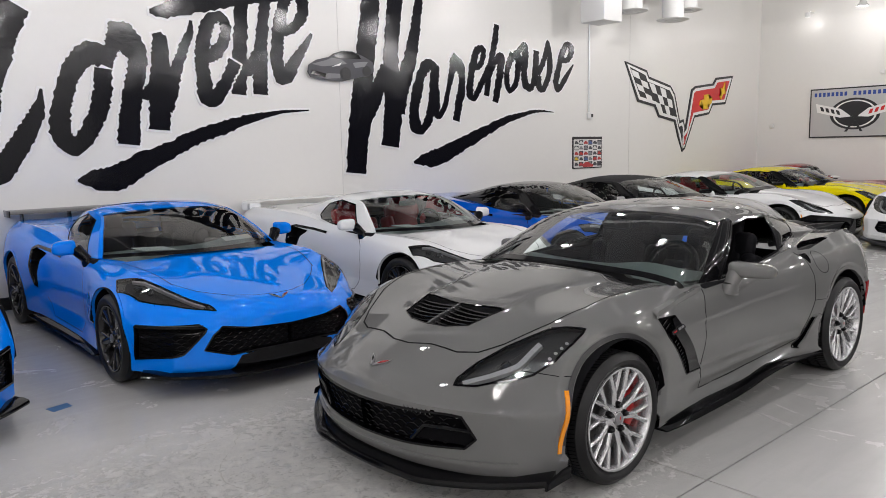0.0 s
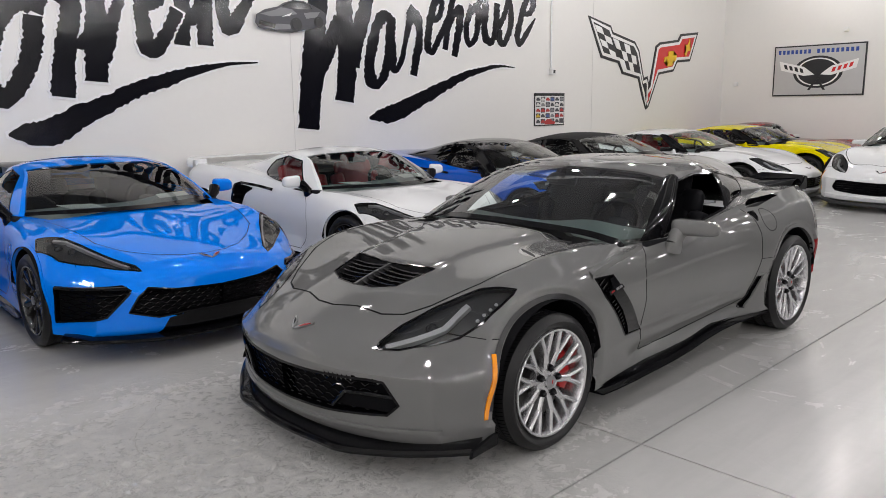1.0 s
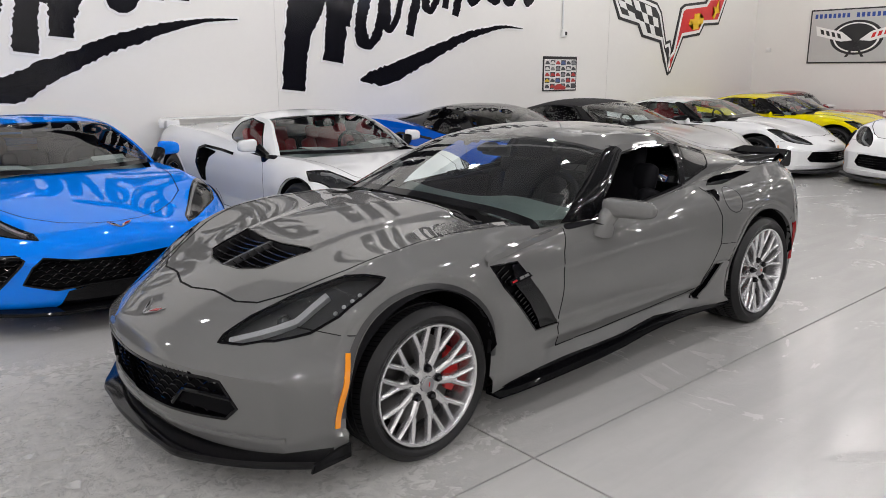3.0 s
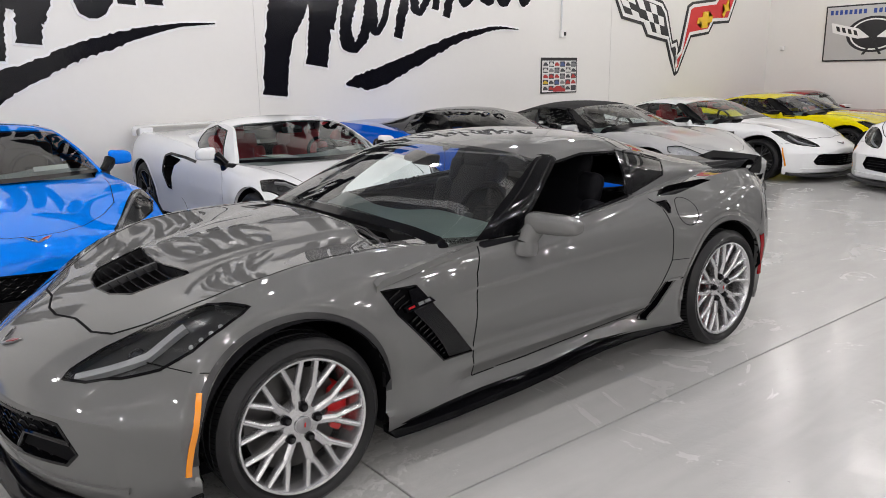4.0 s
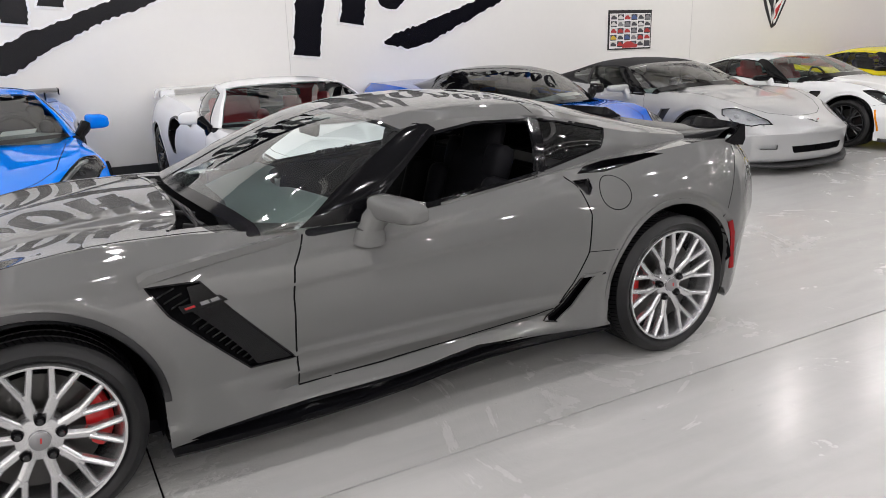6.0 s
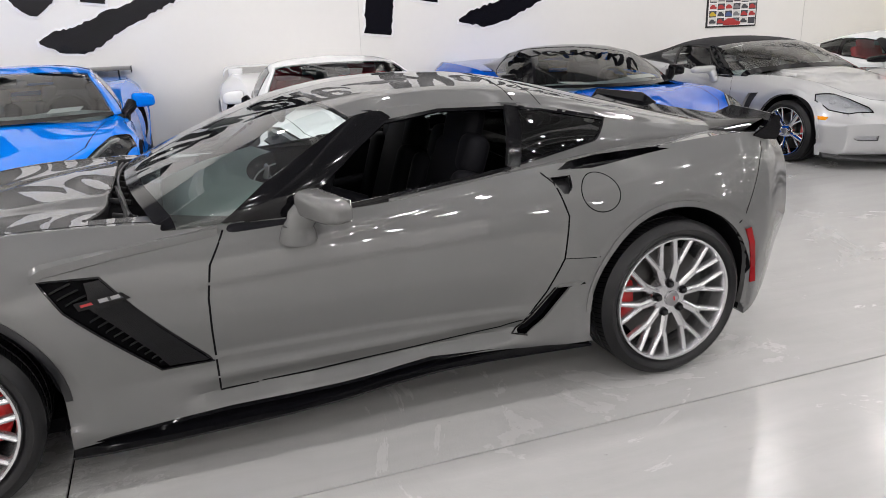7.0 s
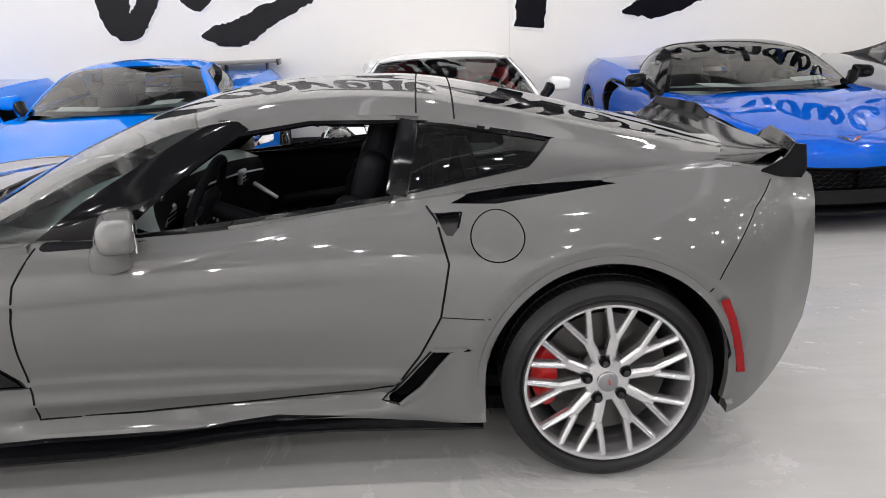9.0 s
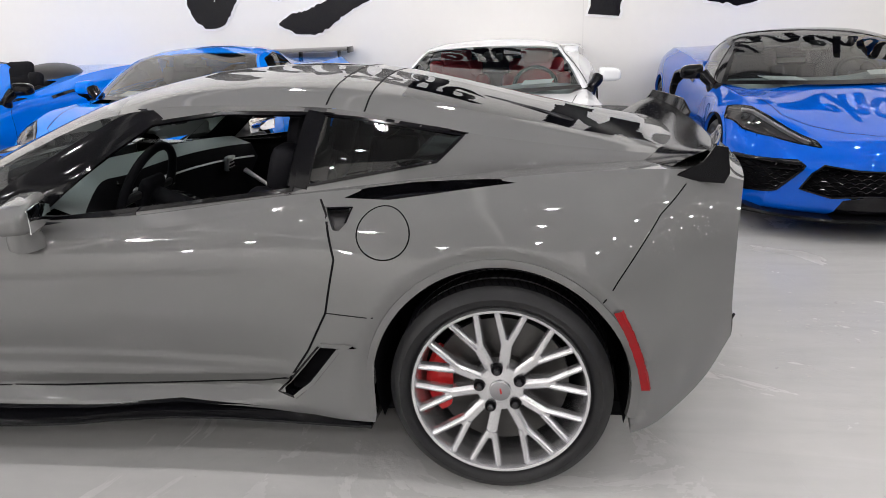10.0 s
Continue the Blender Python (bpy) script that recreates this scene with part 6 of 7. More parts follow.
# ---- cars: assembly ----
def car(name, s, paint_m, m, label, cell=0.04, style="twin", face=ALLOY, caliper=None, seats=LEATHER, roof=None, pillar=None, mirrors=None, detail=False, glass_top=True, closed=True, deco=None, **opt):
    root = tagged(new(name), label, "car", "parked sports cars")
    half = int(2.0 / cell) + 14
    skin = Skin.grid(body_rows(s, cell, half), cell)
    tree = skin.tree()
    for e in (-1, 1):
        for x, z, r in s["arch"]:
            skin.cut(arch_outline(x, z, r), (0, 2), lambda p, e=e: p[:, 1] * e > 0.45)
    # cockpit opening
    gy = spline(s["gy0"])
    open_top = opt.get("open_top", False)
    xs = np.linspace(s.get("dash_x", s["g0"]) + 0.16, s["seat_x"] + 0.5 if open_top else s["tail_glass"][0], 16)
    line = [(x, float(gy(x - 0.2)) - 0.05 - 0.3 * max(0, s["g0"] + 0.5 - x)) for x in xs]
    skin.cut(line + [(x, -y) for x, y in reversed(line)], (0, 1), lambda p: p[:, 2] > 0.7)
    if deco:
        deco(root, s, skin, tree, paint_m, **opt.get("extra", {}))
    skin.obj("body", paint_m, root, sharp=34)
    # underside and wheel housings
    bm = bmesh.new()
    boxy(bm, (s["tail"] - s["nose"] - 0.8, 1.5, 0.05), pose((s["tail"] + s["nose"]) / 2, 0, 0.19))
    part("underbody", bm, VOID, root)
    for e in (-1, 1):
        for (x, z, r), (wx, wr, ww, rim, out) in zip(s["arch"], s["wheels"]):
            bm = bmesh.new()
            arc = [(x + r * math.cos(t), z + r * math.sin(t)) for t in np.linspace(-0.32, math.pi + 0.32, 30)]
            a = [bm.verts.new((px, e * (0.945 if pz > 0.4 else 0.9), pz)) for px, pz in arc]
            b = [bm.verts.new((px, e * 0.5, pz)) for px, pz in arc]
            for i in range(len(arc) - 1):
                bm.faces.new((a[i], a[i + 1], b[i + 1], b[i]))
            bm.faces.new(b)
            part("wheel_housing", bm, VOID, root)
            arc = [(x + (r + 0.012) * math.cos(t), z + (r + 0.012) * math.sin(t)) for t in np.linspace(0.02 if wx < 1 else -0.25, math.pi - (-0.1 if wx < 1 else 0.0), 44)]
            ribbon("arch_lip", tree, arc, (0, 2), e, 0.03, 0.004, SATIN if detail and wx < 1 else paint_m, root, drop=0.02)
            wheel(root, wx, wr, ww, rim, out, e, style, face, caliper, detail, (9 if wx < 1 else 26) if detail else 54)
    # cabin
    u, side, top = cabin_rows(s, cell, max(8, int(0.34 / cell) + 4), max(10, int(0.75 / cell) + 4))
    hi, re = int(np.abs(u - s["header"]).argmin()), int(np.abs(u - s["roof_end"]).argmin())
    t0, t1 = (int(np.abs(u - k).argmin()) for k in s["tail_glass"])
    w = top.shape[1]
    pb = max(1, int(0.03 * w))
    roof = roof or paint_m
    pillar = pillar or paint_m
    low = 2
    wrap = s.get("screen_edge")
    if wrap and not open_top:
        # the screen wraps round to a slim pillar
        whole = np.concatenate([side, top[:, 1:-1], side[:, ::-1] * (1, -1, 1)], axis=1)
        behind = wrap + [(1.7, wrap[-1][1]), (1.7, 0.3), (0.5, 0.3), (0.5, wrap[0][1])]
        for a, b, nm, col, lab in ((low, hi + 1, "windscreen", WSGLASS, ""), (0, low + 1, "screen_border", GLOSS, "black ceramic border of the windscreen")):
            sk = Skin.grid(whole[a:b], cell)
            for e in (-1, 1):
                sk.cut(behind, (0, 2), lambda p: p[:, 1] * e > 0.3)
            sk.obj(nm, col, root, lab)
    else:
        Skin.grid(top[low : hi + 1, pb : w - pb], cell).obj("windscreen", CLEARGLASS, root)
        Skin.grid(top[: low + 1, pb : w - pb], cell).obj("screen_border", GLOSS, root, "black ceramic border of the windscreen")
        for a, b in ((0, pb + 1), (w - pb - 1, w)):
            Skin.grid(top[: hi + 1, a:b], cell).obj("pillar", pillar, root, thick=0.02, push=0.002)
    if open_top:
        Skin.grid(top[hi : hi + 3], cell).obj("screen_frame", GLOSS, root, thick=0.02)
        for e in (-1, 1):
            bm = bmesh.new()
            bmesh.ops.create_uvsphere(bm, u_segments=24, v_segments=12, radius=1.0, matrix=pose(s["seat_x"] + 0.85, e * 0.37, 0.93) @ Matrix.Diagonal((0.5, 0.26, 0.17, 1)))
            part("headrest_fairing", bm, SATIN, root)
        interior(root, s, seats, False)
        mirror_pair(root, s, mirrors or paint_m, opt.get("arm", paint_m))
        for e in (-1, 1):
            g = side[: hi + 2] if e > 0 else side[: hi + 2, ::-1] * (1, -1, 1)
            sk = Skin.grid(g, cell)
            sk.cut(s["side_window"], (0, 2), lambda p: p[:, 0] > -9)
            sk.f = [f for f, c in zip(sk.f, sk.centres()) if c[2] > 0.86 + 0.3 * max(0.0, c[0] - 0.9) or c[0] < 0.95]
            sk.obj("pillar_side", pillar, root)
        root.matrix_world = m
        return root
    Skin.grid(top[hi : re + 1], cell).obj("roof_panel", roof, root, thick=0.012)
    Skin.grid(top[hi : re + 1], cell).obj("headliner", LEATHER, root, push=-0.02)
    qb = max(2, int(0.14 * w))
    Skin.grid(top[re : t0 + 1], cell).obj("roof_bow", roof, root)
    rear = Skin.grid(top[t0 : t1 + 1, qb : w - qb], cell)
    rear.obj("rear_glass", DARKGLASS if glass_top else roof, root)
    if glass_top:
        # Added black sheet stands in for the shaded load space below the glass.
        Skin.grid(top[t0 : t1 + 1, qb : w - qb] - np.array((0, 0, 0.02)), cell).obj("load_space_shade", VOID, root)
    for a, b in ((0, qb + 1), (w - qb - 1, w)):
        Skin.grid(top[t0 : t1 + 1, a:b], cell).obj("hatch_side", roof, root)
    Skin.grid(top[t1:], cell).obj("hatch_end", roof, root)
    for e in (-1, 1):
        g = side if e > 0 else side[:, ::-1] * (1, -1, 1)
        sk = Skin.grid(g, cell)
        tr = sk.tree()
        every = lambda p: p[:, 0] > -9
        sk.cut(s["side_window"], (0, 2), every) if not closed else sk.cut(s["side_window"], (0, 2), every).obj("side_window", SIDEGLASS, root)
        ribbon("window_trim", tr, s["side_window"], (0, 2), e, 0.017, 0.004, GLOSS, root, True)
        if s["quarter"]:
            sk.cut(s["quarter"], (0, 2), every).obj("quarter_window", DARKGLASS, root)
            ribbon("quarter_trim", tr, s["quarter"], (0, 2), e, 0.012, 0.003, GLOSS, root, True)
        if wrap:
            cabin = Skin.grid(np.concatenate([side, top[:, 1:-1], side[:, ::-1] * (1, -1, 1)], axis=1), cell).tree()
            strip("pillar_trim", cabin, [(0.94, 0.85), (1.1, 0.965), (1.285, 1.068), (1.44, 1.15), (1.515, 1.178), (1.565, 1.172)], [(1.2, 0.85), (1.365, 0.985), (1.475, 1.062), (1.575, 1.13), (1.605, 1.145)], e, 0.005, GLOSS, root, "gloss black windscreen pillar trim")
            ribbon("door_pillar_trim", tr, [(2.068, 0.93), (2.118, 1.15)], (0, 2), e, 0.07, 0.003, GLOSS, root)
        rail = side[hi, -1]
        cx, cz = s.get("corner", s["side_window"][1])
        front = sk.cut([(-1, 1.4), (rail[0], 1.4), (rail[0], rail[2]), (cx, cz), (cx, 0.3), (-1, 0.3)], (0, 2), every)
        if wrap:
            front.cut(wrap + [(wrap[-1][0], 1.5), (-1, 1.5), (-1, wrap[0][1])], (0, 2), every)
        front.obj("pillar_side", pillar, root)
        if detail:
            front.obj("pillar_lining", LEATHER, root, push=-0.012)
        if wrap and s["quarter"]:
            sk.cut([(2.035, 0.912), (2.075, 1.163), (2.148, 1.158), (2.105, 0.93)], (0, 2), every).obj("door_pillar", SATIN, root, "black trim between door glass and quarter glass")
        sk.obj("cabin_side", roof, root)
        if detail:
            sk.obj("side_lining", LEATHER, root, push=-0.014)
    for x in opt.get("roof_seams", ()):
        tr = Skin.grid(top, cell).tree()
        ribbon("roof_seam", tr, [(x, -0.58), (x, 0.58)], (0, 1), 1, 0.007, 0.0008, VOID, root)
    interior(root, s, seats, opt.get("papers", True))
    mirror_pair(root, s, mirrors or paint_m, opt.get("arm", paint_m))
    root.matrix_world = m
    return root


# ---- the hall ----
def slab(name, x0, x1, y0, y1, z0, z1, material, label, category):
    return tagged(box(name, (x1 - x0, y1 - y0, z1 - z0), pose((x0 + x1) / 2, (y0 + y1) / 2, (z0 + z1) / 2), material), label, category, kind="structure")


slab("floor", WEST_X - 0.3, WALL_X + 0.3, SOUTH_Y - 0.3, WALL_Y + 0.3, -0.3, -0.012, VOID, "dark concrete bed below the floor slabs", "floor")
slab("wall_north", WEST_X - 0.3, WALL_X + 0.3, WALL_Y, WALL_Y + 0.3, -0.012, CEIL, WALLP, "tall smooth white painted showroom wall", "wall")
slab("wall_east", WALL_X, WALL_X + 0.3, -1.5, WALL_Y, -0.012, CEIL, WALLP, "white painted end wall of the showroom", "wall")
# Added out of view: its dark tone shades the door's reflection.
slab("wall_east_dimmer", WALL_X, WALL_X + 0.3, SOUTH_Y, -1.5, -0.012, CEIL, DIMWALL, "unseen dark stretch of the end wall, added to darken reflections", "wall")
slab("wall_west", WEST_X - 0.3, WEST_X, SOUTH_Y, WALL_Y, -0.012, CEIL, WALLP, "white painted end wall of the showroom", "wall")
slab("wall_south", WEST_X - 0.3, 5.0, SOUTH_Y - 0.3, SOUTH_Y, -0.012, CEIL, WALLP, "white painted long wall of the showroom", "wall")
# Also added out of view, to darken what the flank mirrors.
slab("wall_south_dimmer", 5.0, WALL_X + 0.3, SOUTH_Y - 0.3, SOUTH_Y, -0.012, CEIL, DIMWALL, "unseen dark stretch of the long wall, added to darken reflections", "wall")
slab("ceiling", WEST_X - 0.3, WALL_X + 0.3, SOUTH_Y - 0.3, WALL_Y + 0.3, CEIL, CEIL + 0.2, CEILM, "dark grey warehouse ceiling", "ceiling")
slab("baseboard", WEST_X, WALL_X, WALL_Y - 0.015, WALL_Y, 0.0, 0.14, BASEM, "black baseboard along the white wall", "baseboard")
floor = bpy.data.objects["floor"]
JX, JY, SKEW = 0.335, -1.215, 0.011
for x0, x1 in ((WEST_X, JX - 0.004), (JX + 0.004, WALL_X)):
    for south in (True, False):
        cut = [JY + SKEW * (x - JX) + (-0.004 if south else 0.004) for x in (x0, x1)]
        outline = [(x0, SOUTH_Y), (x1, SOUTH_Y), (x1, cut[1]), (x0, cut[0])] if south else [(x0, cut[0]), (x1, cut[1]), (x1, WALL_Y), (x0, WALL_Y)]
        bm = bmesh.new()
        prism(bm, outline, 0.1, pose(0, 0, -0.1), 0.002)
        bmesh.ops.recalc_face_normals(bm, faces=bm.faces)
        part("floor_slab", bm, FLOORM, floor)

for ix in range(-4, 8):
    for iy in range(6):
        x, y = -1.9 + 2.4 * ix, -9.5 + 2.6 * iy
        li = bpy.data.lights.new("ceiling_lamp", "POINT")
        li.shadow_soft_size, li.energy, li.color = 0.062, LAMP_W * (0.45 if ix == 7 else 1.0), (1.0, 0.965, 0.962)
        new("ceiling_lamp", li).matrix_world = pose(x, y, LAMP_Z - 0.1)
        lamp = tagged(new("ceiling_light"), "round white warehouse ceiling light hanging on a rod", "lamp", "ceiling lights")
        part("shade", lathe(bmesh.new(), [(0.02, 0.14), (0.05, 0.13), (0.08, 0.05), (0.12, 0.012), (0.122, -0.004), (0.108, 0.004)], 24), WHITEPL, lamp)
        part("rod", tube(bmesh.new(), [(0, 0, 0.15), (0, 0, CEIL - LAMP_Z - 0.004)], 0.008, 6), WHITEPL, lamp)
        lamp.matrix_world = pose(x, y, LAMP_Z)

lamp = tagged(new("wall_light"), "small bare white lamp high on the end wall", "lamp")
part("lamp_base", lathe(bmesh.new(), [(0.05, 0.09), (0.06, 0.0), (0.05, -0.02)], 20, pose(15.35, 4.85, 4.5)), WHITEPL, lamp)
part("lamp_arm", tube(bmesh.new(), [(15.35, 4.85, 4.58), (15.5, 4.85, 4.62), (WALL_X - 0.001, 4.85, 4.62)], 0.015, 8), WHITEPL, lamp)
li = bpy.data.lights.new("wall_lamp", "POINT")
li.shadow_soft_size, li.energy, li.color = 0.07, 3.0, (1.0, 0.965, 0.962)
new("wall_lamp", li).matrix_world = pose(15.35, 4.85, 4.4)

# ---- the cars ----
def parked(x, y, height=1.0, width=1.0):
    """A place in the row along the wall, nose to the aisle; height and width scale the model."""
    return pose(x, y, 0, 0, 0, 90) @ Matrix.Diagonal((1, width, height, 1))


car("sports_car", C7, GRAY, pose(0, 0, 0), "glossy grey two-door sports coupe with silver wheels", cell=0.022, detail=True, caliper=RED, pillar=GLOSS, closed=False, deco=deco_c7, extra=dict(hero=True, wing=True), roof_seams=(2.14, 2.265), papers=False)
car("sports_car", C8, AZURE, parked(-0.32, 2.6, 0.985), "bright blue mid-engined coupe with a tall black rear wing", cell=0.03, style="five", face=BLACKRIM, arm=GLOSS, deco=deco_c8, extra=dict(high_wing=True))
car("sports_car", C8, WHITE, parked(2.345, 2.57, 0.955), "white mid-engined coupe with red leather seats", cell=0.03, style="five", face=BLACKRIM, seats=REDLEATHER, arm=GLOSS, deco=deco_c8, extra=dict(low_wing=True))
car("sports_car", C8, NAVY, parked(4.93, 2.6, 0.95), "deep blue mid-engined coupe with gloss black roof", cell=0.03, style="five", face=BLACKRIM, roof=GLOSS, pillar=GLOSS, mirrors=GLOSS, arm=GLOSS, deco=deco_c8)
car("sports_car", C8, AZURE, parked(-2.87, 2.6, 0.985), "bright blue mid-engined convertible with its roof open", style="five", face=BLACKRIM, mirrors=GLOSS, arm=GLOSS, deco=deco_c8, open_top=True)
car("sports_car", C7, SILVER, parked(7.5, 2.52, 0.92), "silver convertible with closed black canvas roof", style="five", face=CHROME, caliper=RED, roof=CLOTH, glass_top=False, deco=deco_c6)
car("sports_car", C7, WHITE, parked(10.15, 2.55, 0.905), "white sports coupe with black wheels and red seats", style="five", face=BLACKRIM, seats=REDLEATHER, pillar=GLOSS, mirrors=GLOSS, deco=deco_c7)
car("sports_car", C7, YELLOW, parked(13.0, 2.6, 0.905), "glossy yellow sports coupe with black pillars", style="five", face=BLACKRIM, mirrors=GLOSS, deco=deco_c7)
car("sports_car", C7, WHITE, pose(10.1, 0.5, 0), "white sports coupe parked facing along the aisle", style="five", face=BLACKRIM, deco=deco_c7)
car("classic_car", CLASSIC, MAROON, parked(14.78, 3.1, 0.93, 0.88), "maroon classic roadster with a hardtop and chrome trim", style="five", face=CHROME, pillar=CHROME, closed=False)


# ---- the wall: mural, emblem, poster, sign, fittings ----
ON_WALL = Matrix(((1.027, 0, 0, 0), (0, 0, -1, WALL_Y), (0, 1.019, 0, 0), (0, 0, 0, 1)))  # x, height, out of the wall
CHECK_B = mat("emblem_black", (0.01, 0.01, 0.012), 0.3)
CHECK_W = mat("emblem_white", (0.8, 0.8, 0.79), 0.3)
EMB_R = mat("emblem_red", (0.6, 0.02, 0.02), 0.3)
EMB_Y = mat("emblem_yellow", (0.8, 0.5, 0.01), 0.3)
SIGN_G = mat("sign_silver", (0.5, 0.5, 0.5), 0.3, metal=0.4, vary=0.03)
SIGN_B = mat("sign_blue", (0.02, 0.06, 0.3), 0.4)


MURAL_AT = Matrix(((1, 0, 0, 0), (0, 0, -1, WALL_Y), (0, 1, 0, 0), (0, 0, 0, 1)))


def brush(mural, rows, seed):
    """One brush stroke of black vinyl with a torn edge and a white border; rows: x, height, width."""
    line = through_points([(x, z, w) for x, z, w in rows], max(10, 8 * len(rows)))
    for grow, depth, material, name in ((0.026, 0.005, VINYLW, "stroke_border"), (0.0, 0.013, VINYL, "brush_stroke")):
        r2 = random.Random(seed)
        left, right = [], []
        for i, (x, z, w) in enumerate(line):
            a, b = line[max(0, i - 1)], line[min(len(line) - 1, i + 1)]
            d = np.array((b[0] - a[0], b[1] - a[1]))
            d /= max(np.linalg.norm(d), 1e-6)
            n = np.array((-d[1], d[0]))
            rag = min(0.014, 0.09 * w)
            j1, j2 = r2.uniform(-rag, rag), r2.uniform(-rag, rag)
            ext = d * grow * (-1 if i == 0 else 1 if i == len(line) - 1 else 0)
            left.append(np.array((x, z)) + n * (w / 2 + grow + j1) + ext)
            right.append(np.array((x, z)) - n * (w / 2 + grow + j2) + ext)
        v, f = [], []
        for a, b in zip(left, right):
            for h in (0.0, depth + 0.0004 * (seed % 12) + 0.00007 * len(v) / 4):
                v += [tuple(MURAL_AT @ Vector((*a, h))), tuple(MURAL_AT @ Vector((*b, h)))]
        for i in range(len(left) - 1):
            o, p = 4 * i, 4 * i + 4
            f += [(o + 2, o + 3, p + 3, p + 2), (o, o + 2, p + 2, p), (o + 3, o + 1, p + 1, p + 3)]
        f += [(0, 1, 3, 2), (len(v) - 4, len(v) - 2, len(v) - 1, len(v) - 3)]
        put(name, mesh_of(name, v, f, material, False), mural)


mural = tagged(new("wall_mural"), "large black brush-stroke vinyl shapes with white edges on the wall", "mural")
brush(mural, [(-0.91, 3.27, 0.422), (-1.08, 2.96, 0.436), (-1.15, 2.70, 0.428), (-1.24, 2.50, 0.421), (-1.30, 2.16, 0.421), (-1.34, 1.87, 0.398), (-1.30, 1.54, 0.324), (-1.17, 1.48, 0.275), (-1.02, 1.64, 0.228), (-0.87, 1.87, 0.205), (-0.76, 2.07, 0.163), (-0.70, 2.23, 0.088), (-0.68, 2.37, 0.022)], 3)
brush(mural, [(0.01, 2.71, 0.240), (-0.09, 2.79, 0.256), (-0.21, 2.75, 0.239), (-0.34, 2.60, 0.213), (-0.43, 2.39, 0.204), (-0.50, 2.11, 0.206), (-0.51, 1.87, 0.227), (-0.40, 1.73, 0.176), (-0.26, 1.85, 0.202), (-0.12, 2.09, 0.190), (-0.04, 2.34, 0.206), (-0.01, 2.62, 0.184)], 4)
brush(mural, [(0.01, 2.65, 0.143), (0.09, 2.84, 0.167), (0.16, 3.00, 0.217), (0.18, 3.15, 0.174)], 5)
brush(mural, [(0.11, 3.10, 0.122), (0.19, 3.03, 0.315), (0.32, 2.90, 0.290), (0.38, 2.77, 0.232), (0.34, 2.52, 0.224), (0.28, 2.26, 0.230), (0.24, 2.03, 0.245), (0.21, 1.76, 0.265)], 6)
brush(mural, [(0.39, 2.30, 0.025), (0.48, 2.35, 0.177), (0.57, 2.40, 0.217)], 7)
brush(mural, [(0.63, 3.07, 0.112), (0.66, 2.96, 0.193), (0.65, 2.73, 0.216), (0.62, 2.46, 0.231), (0.61, 2.20, 0.259), (0.59, 1.93, 0.259)], 8)
brush(mural, [(1.06, 3.25, 0.035), (1.03, 3.09, 0.095), (0.96, 2.95, 0.120), (0.89, 2.78, 0.134), (0.80, 2.57, 0.173), (0.72, 2.37, 0.241), (0.65, 2.17, 0.228)], 9)
brush(mural, [(0.56, 3.31, 0.052), (0.70, 3.32, 0.152), (0.94, 3.40, 0.205), (1.31, 3.50, 0.222), (1.77, 3.63, 0.244), (2.35, 3.76, 0.266), (2.88, 3.93, 0.216)], 10)
brush(mural, [(1.21, 2.82, 0.158), (1.37, 2.90, 0.174), (1.47, 3.04, 0.143), (1.51, 3.22, 0.140), (1.44, 3.33, 0.131), (1.31, 3.28, 0.159), (1.21, 3.05, 0.183), (1.17, 2.79, 0.174), (1.18, 2.56, 0.194), (1.22, 2.34, 0.213), (1.31, 2.32, 0.178), (1.41, 2.44, 0.170), (1.51, 2.60, 0.159), (1.61, 2.79, 0.175)], 11)
brush(mural, [(1.75, 3.72, 0.202), (1.73, 3.36, 0.186), (1.68, 2.86, 0.203), (1.65, 2.38, 0.204)], 12)
brush(mural, [(1.67, 2.66, 0.166), (1.84, 2.74, 0.186), (1.97, 2.94, 0.178)], 13)
brush(mural, [(2.10, 3.76, 0.193), (2.07, 3.53, 0.159), (2.01, 3.17, 0.168), (1.97, 2.81, 0.203), (1.95, 2.39, 0.204)], 14)
brush(mural, [(2.27, 3.24, 0.158), (2.46, 3.27, 0.130), (2.61, 3.44, 0.161), (2.64, 3.63, 0.181), (2.52, 3.75, 0.149), (2.38, 3.64, 0.154), (2.28, 3.34, 0.179), (2.23, 3.04, 0.183), (2.22, 2.79, 0.188), (2.29, 2.62, 0.204), (2.39, 2.71, 0.202), (2.54, 2.92, 0.142), (2.66, 3.08, 0.096), (2.76, 3.23, 0.041)], 15)
brush(mural, [(-0.38, 1.36, 0.026), (-0.25, 1.37, 0.179), (0.00, 1.37, 0.291), (0.17, 1.43, 0.285), (0.34, 1.53, 0.261), (0.69, 1.68, 0.200), (1.06, 1.85, 0.185), (1.44, 1.97, 0.163), (1.84, 2.09, 0.102), (2.26, 2.17, 0.044), (2.67, 2.20, 0.015)], 16)
brush(mural, [(3.80, 3.99, 0.319), (3.78, 3.79, 0.317), (3.73, 3.39, 0.327), (3.66, 2.99, 0.327), (3.60, 2.58, 0.337), (3.56, 2.26, 0.377), (3.48, 1.77, 0.358), (3.43, 1.31, 0.340)], 17)
brush(mural, [(3.63, 2.00, 0.137), (3.77, 2.35, 0.253), (3.90, 2.60, 0.234), (4.03, 2.86, 0.196)], 18)
brush(mural, [(4.25, 4.05, 0.294), (4.23, 3.84, 0.294), (4.17, 3.43, 0.261), (4.12, 3.02, 0.275), (4.14, 2.61, 0.322), (4.14, 2.19, 0.332), (4.07, 1.69, 0.319)], 19)
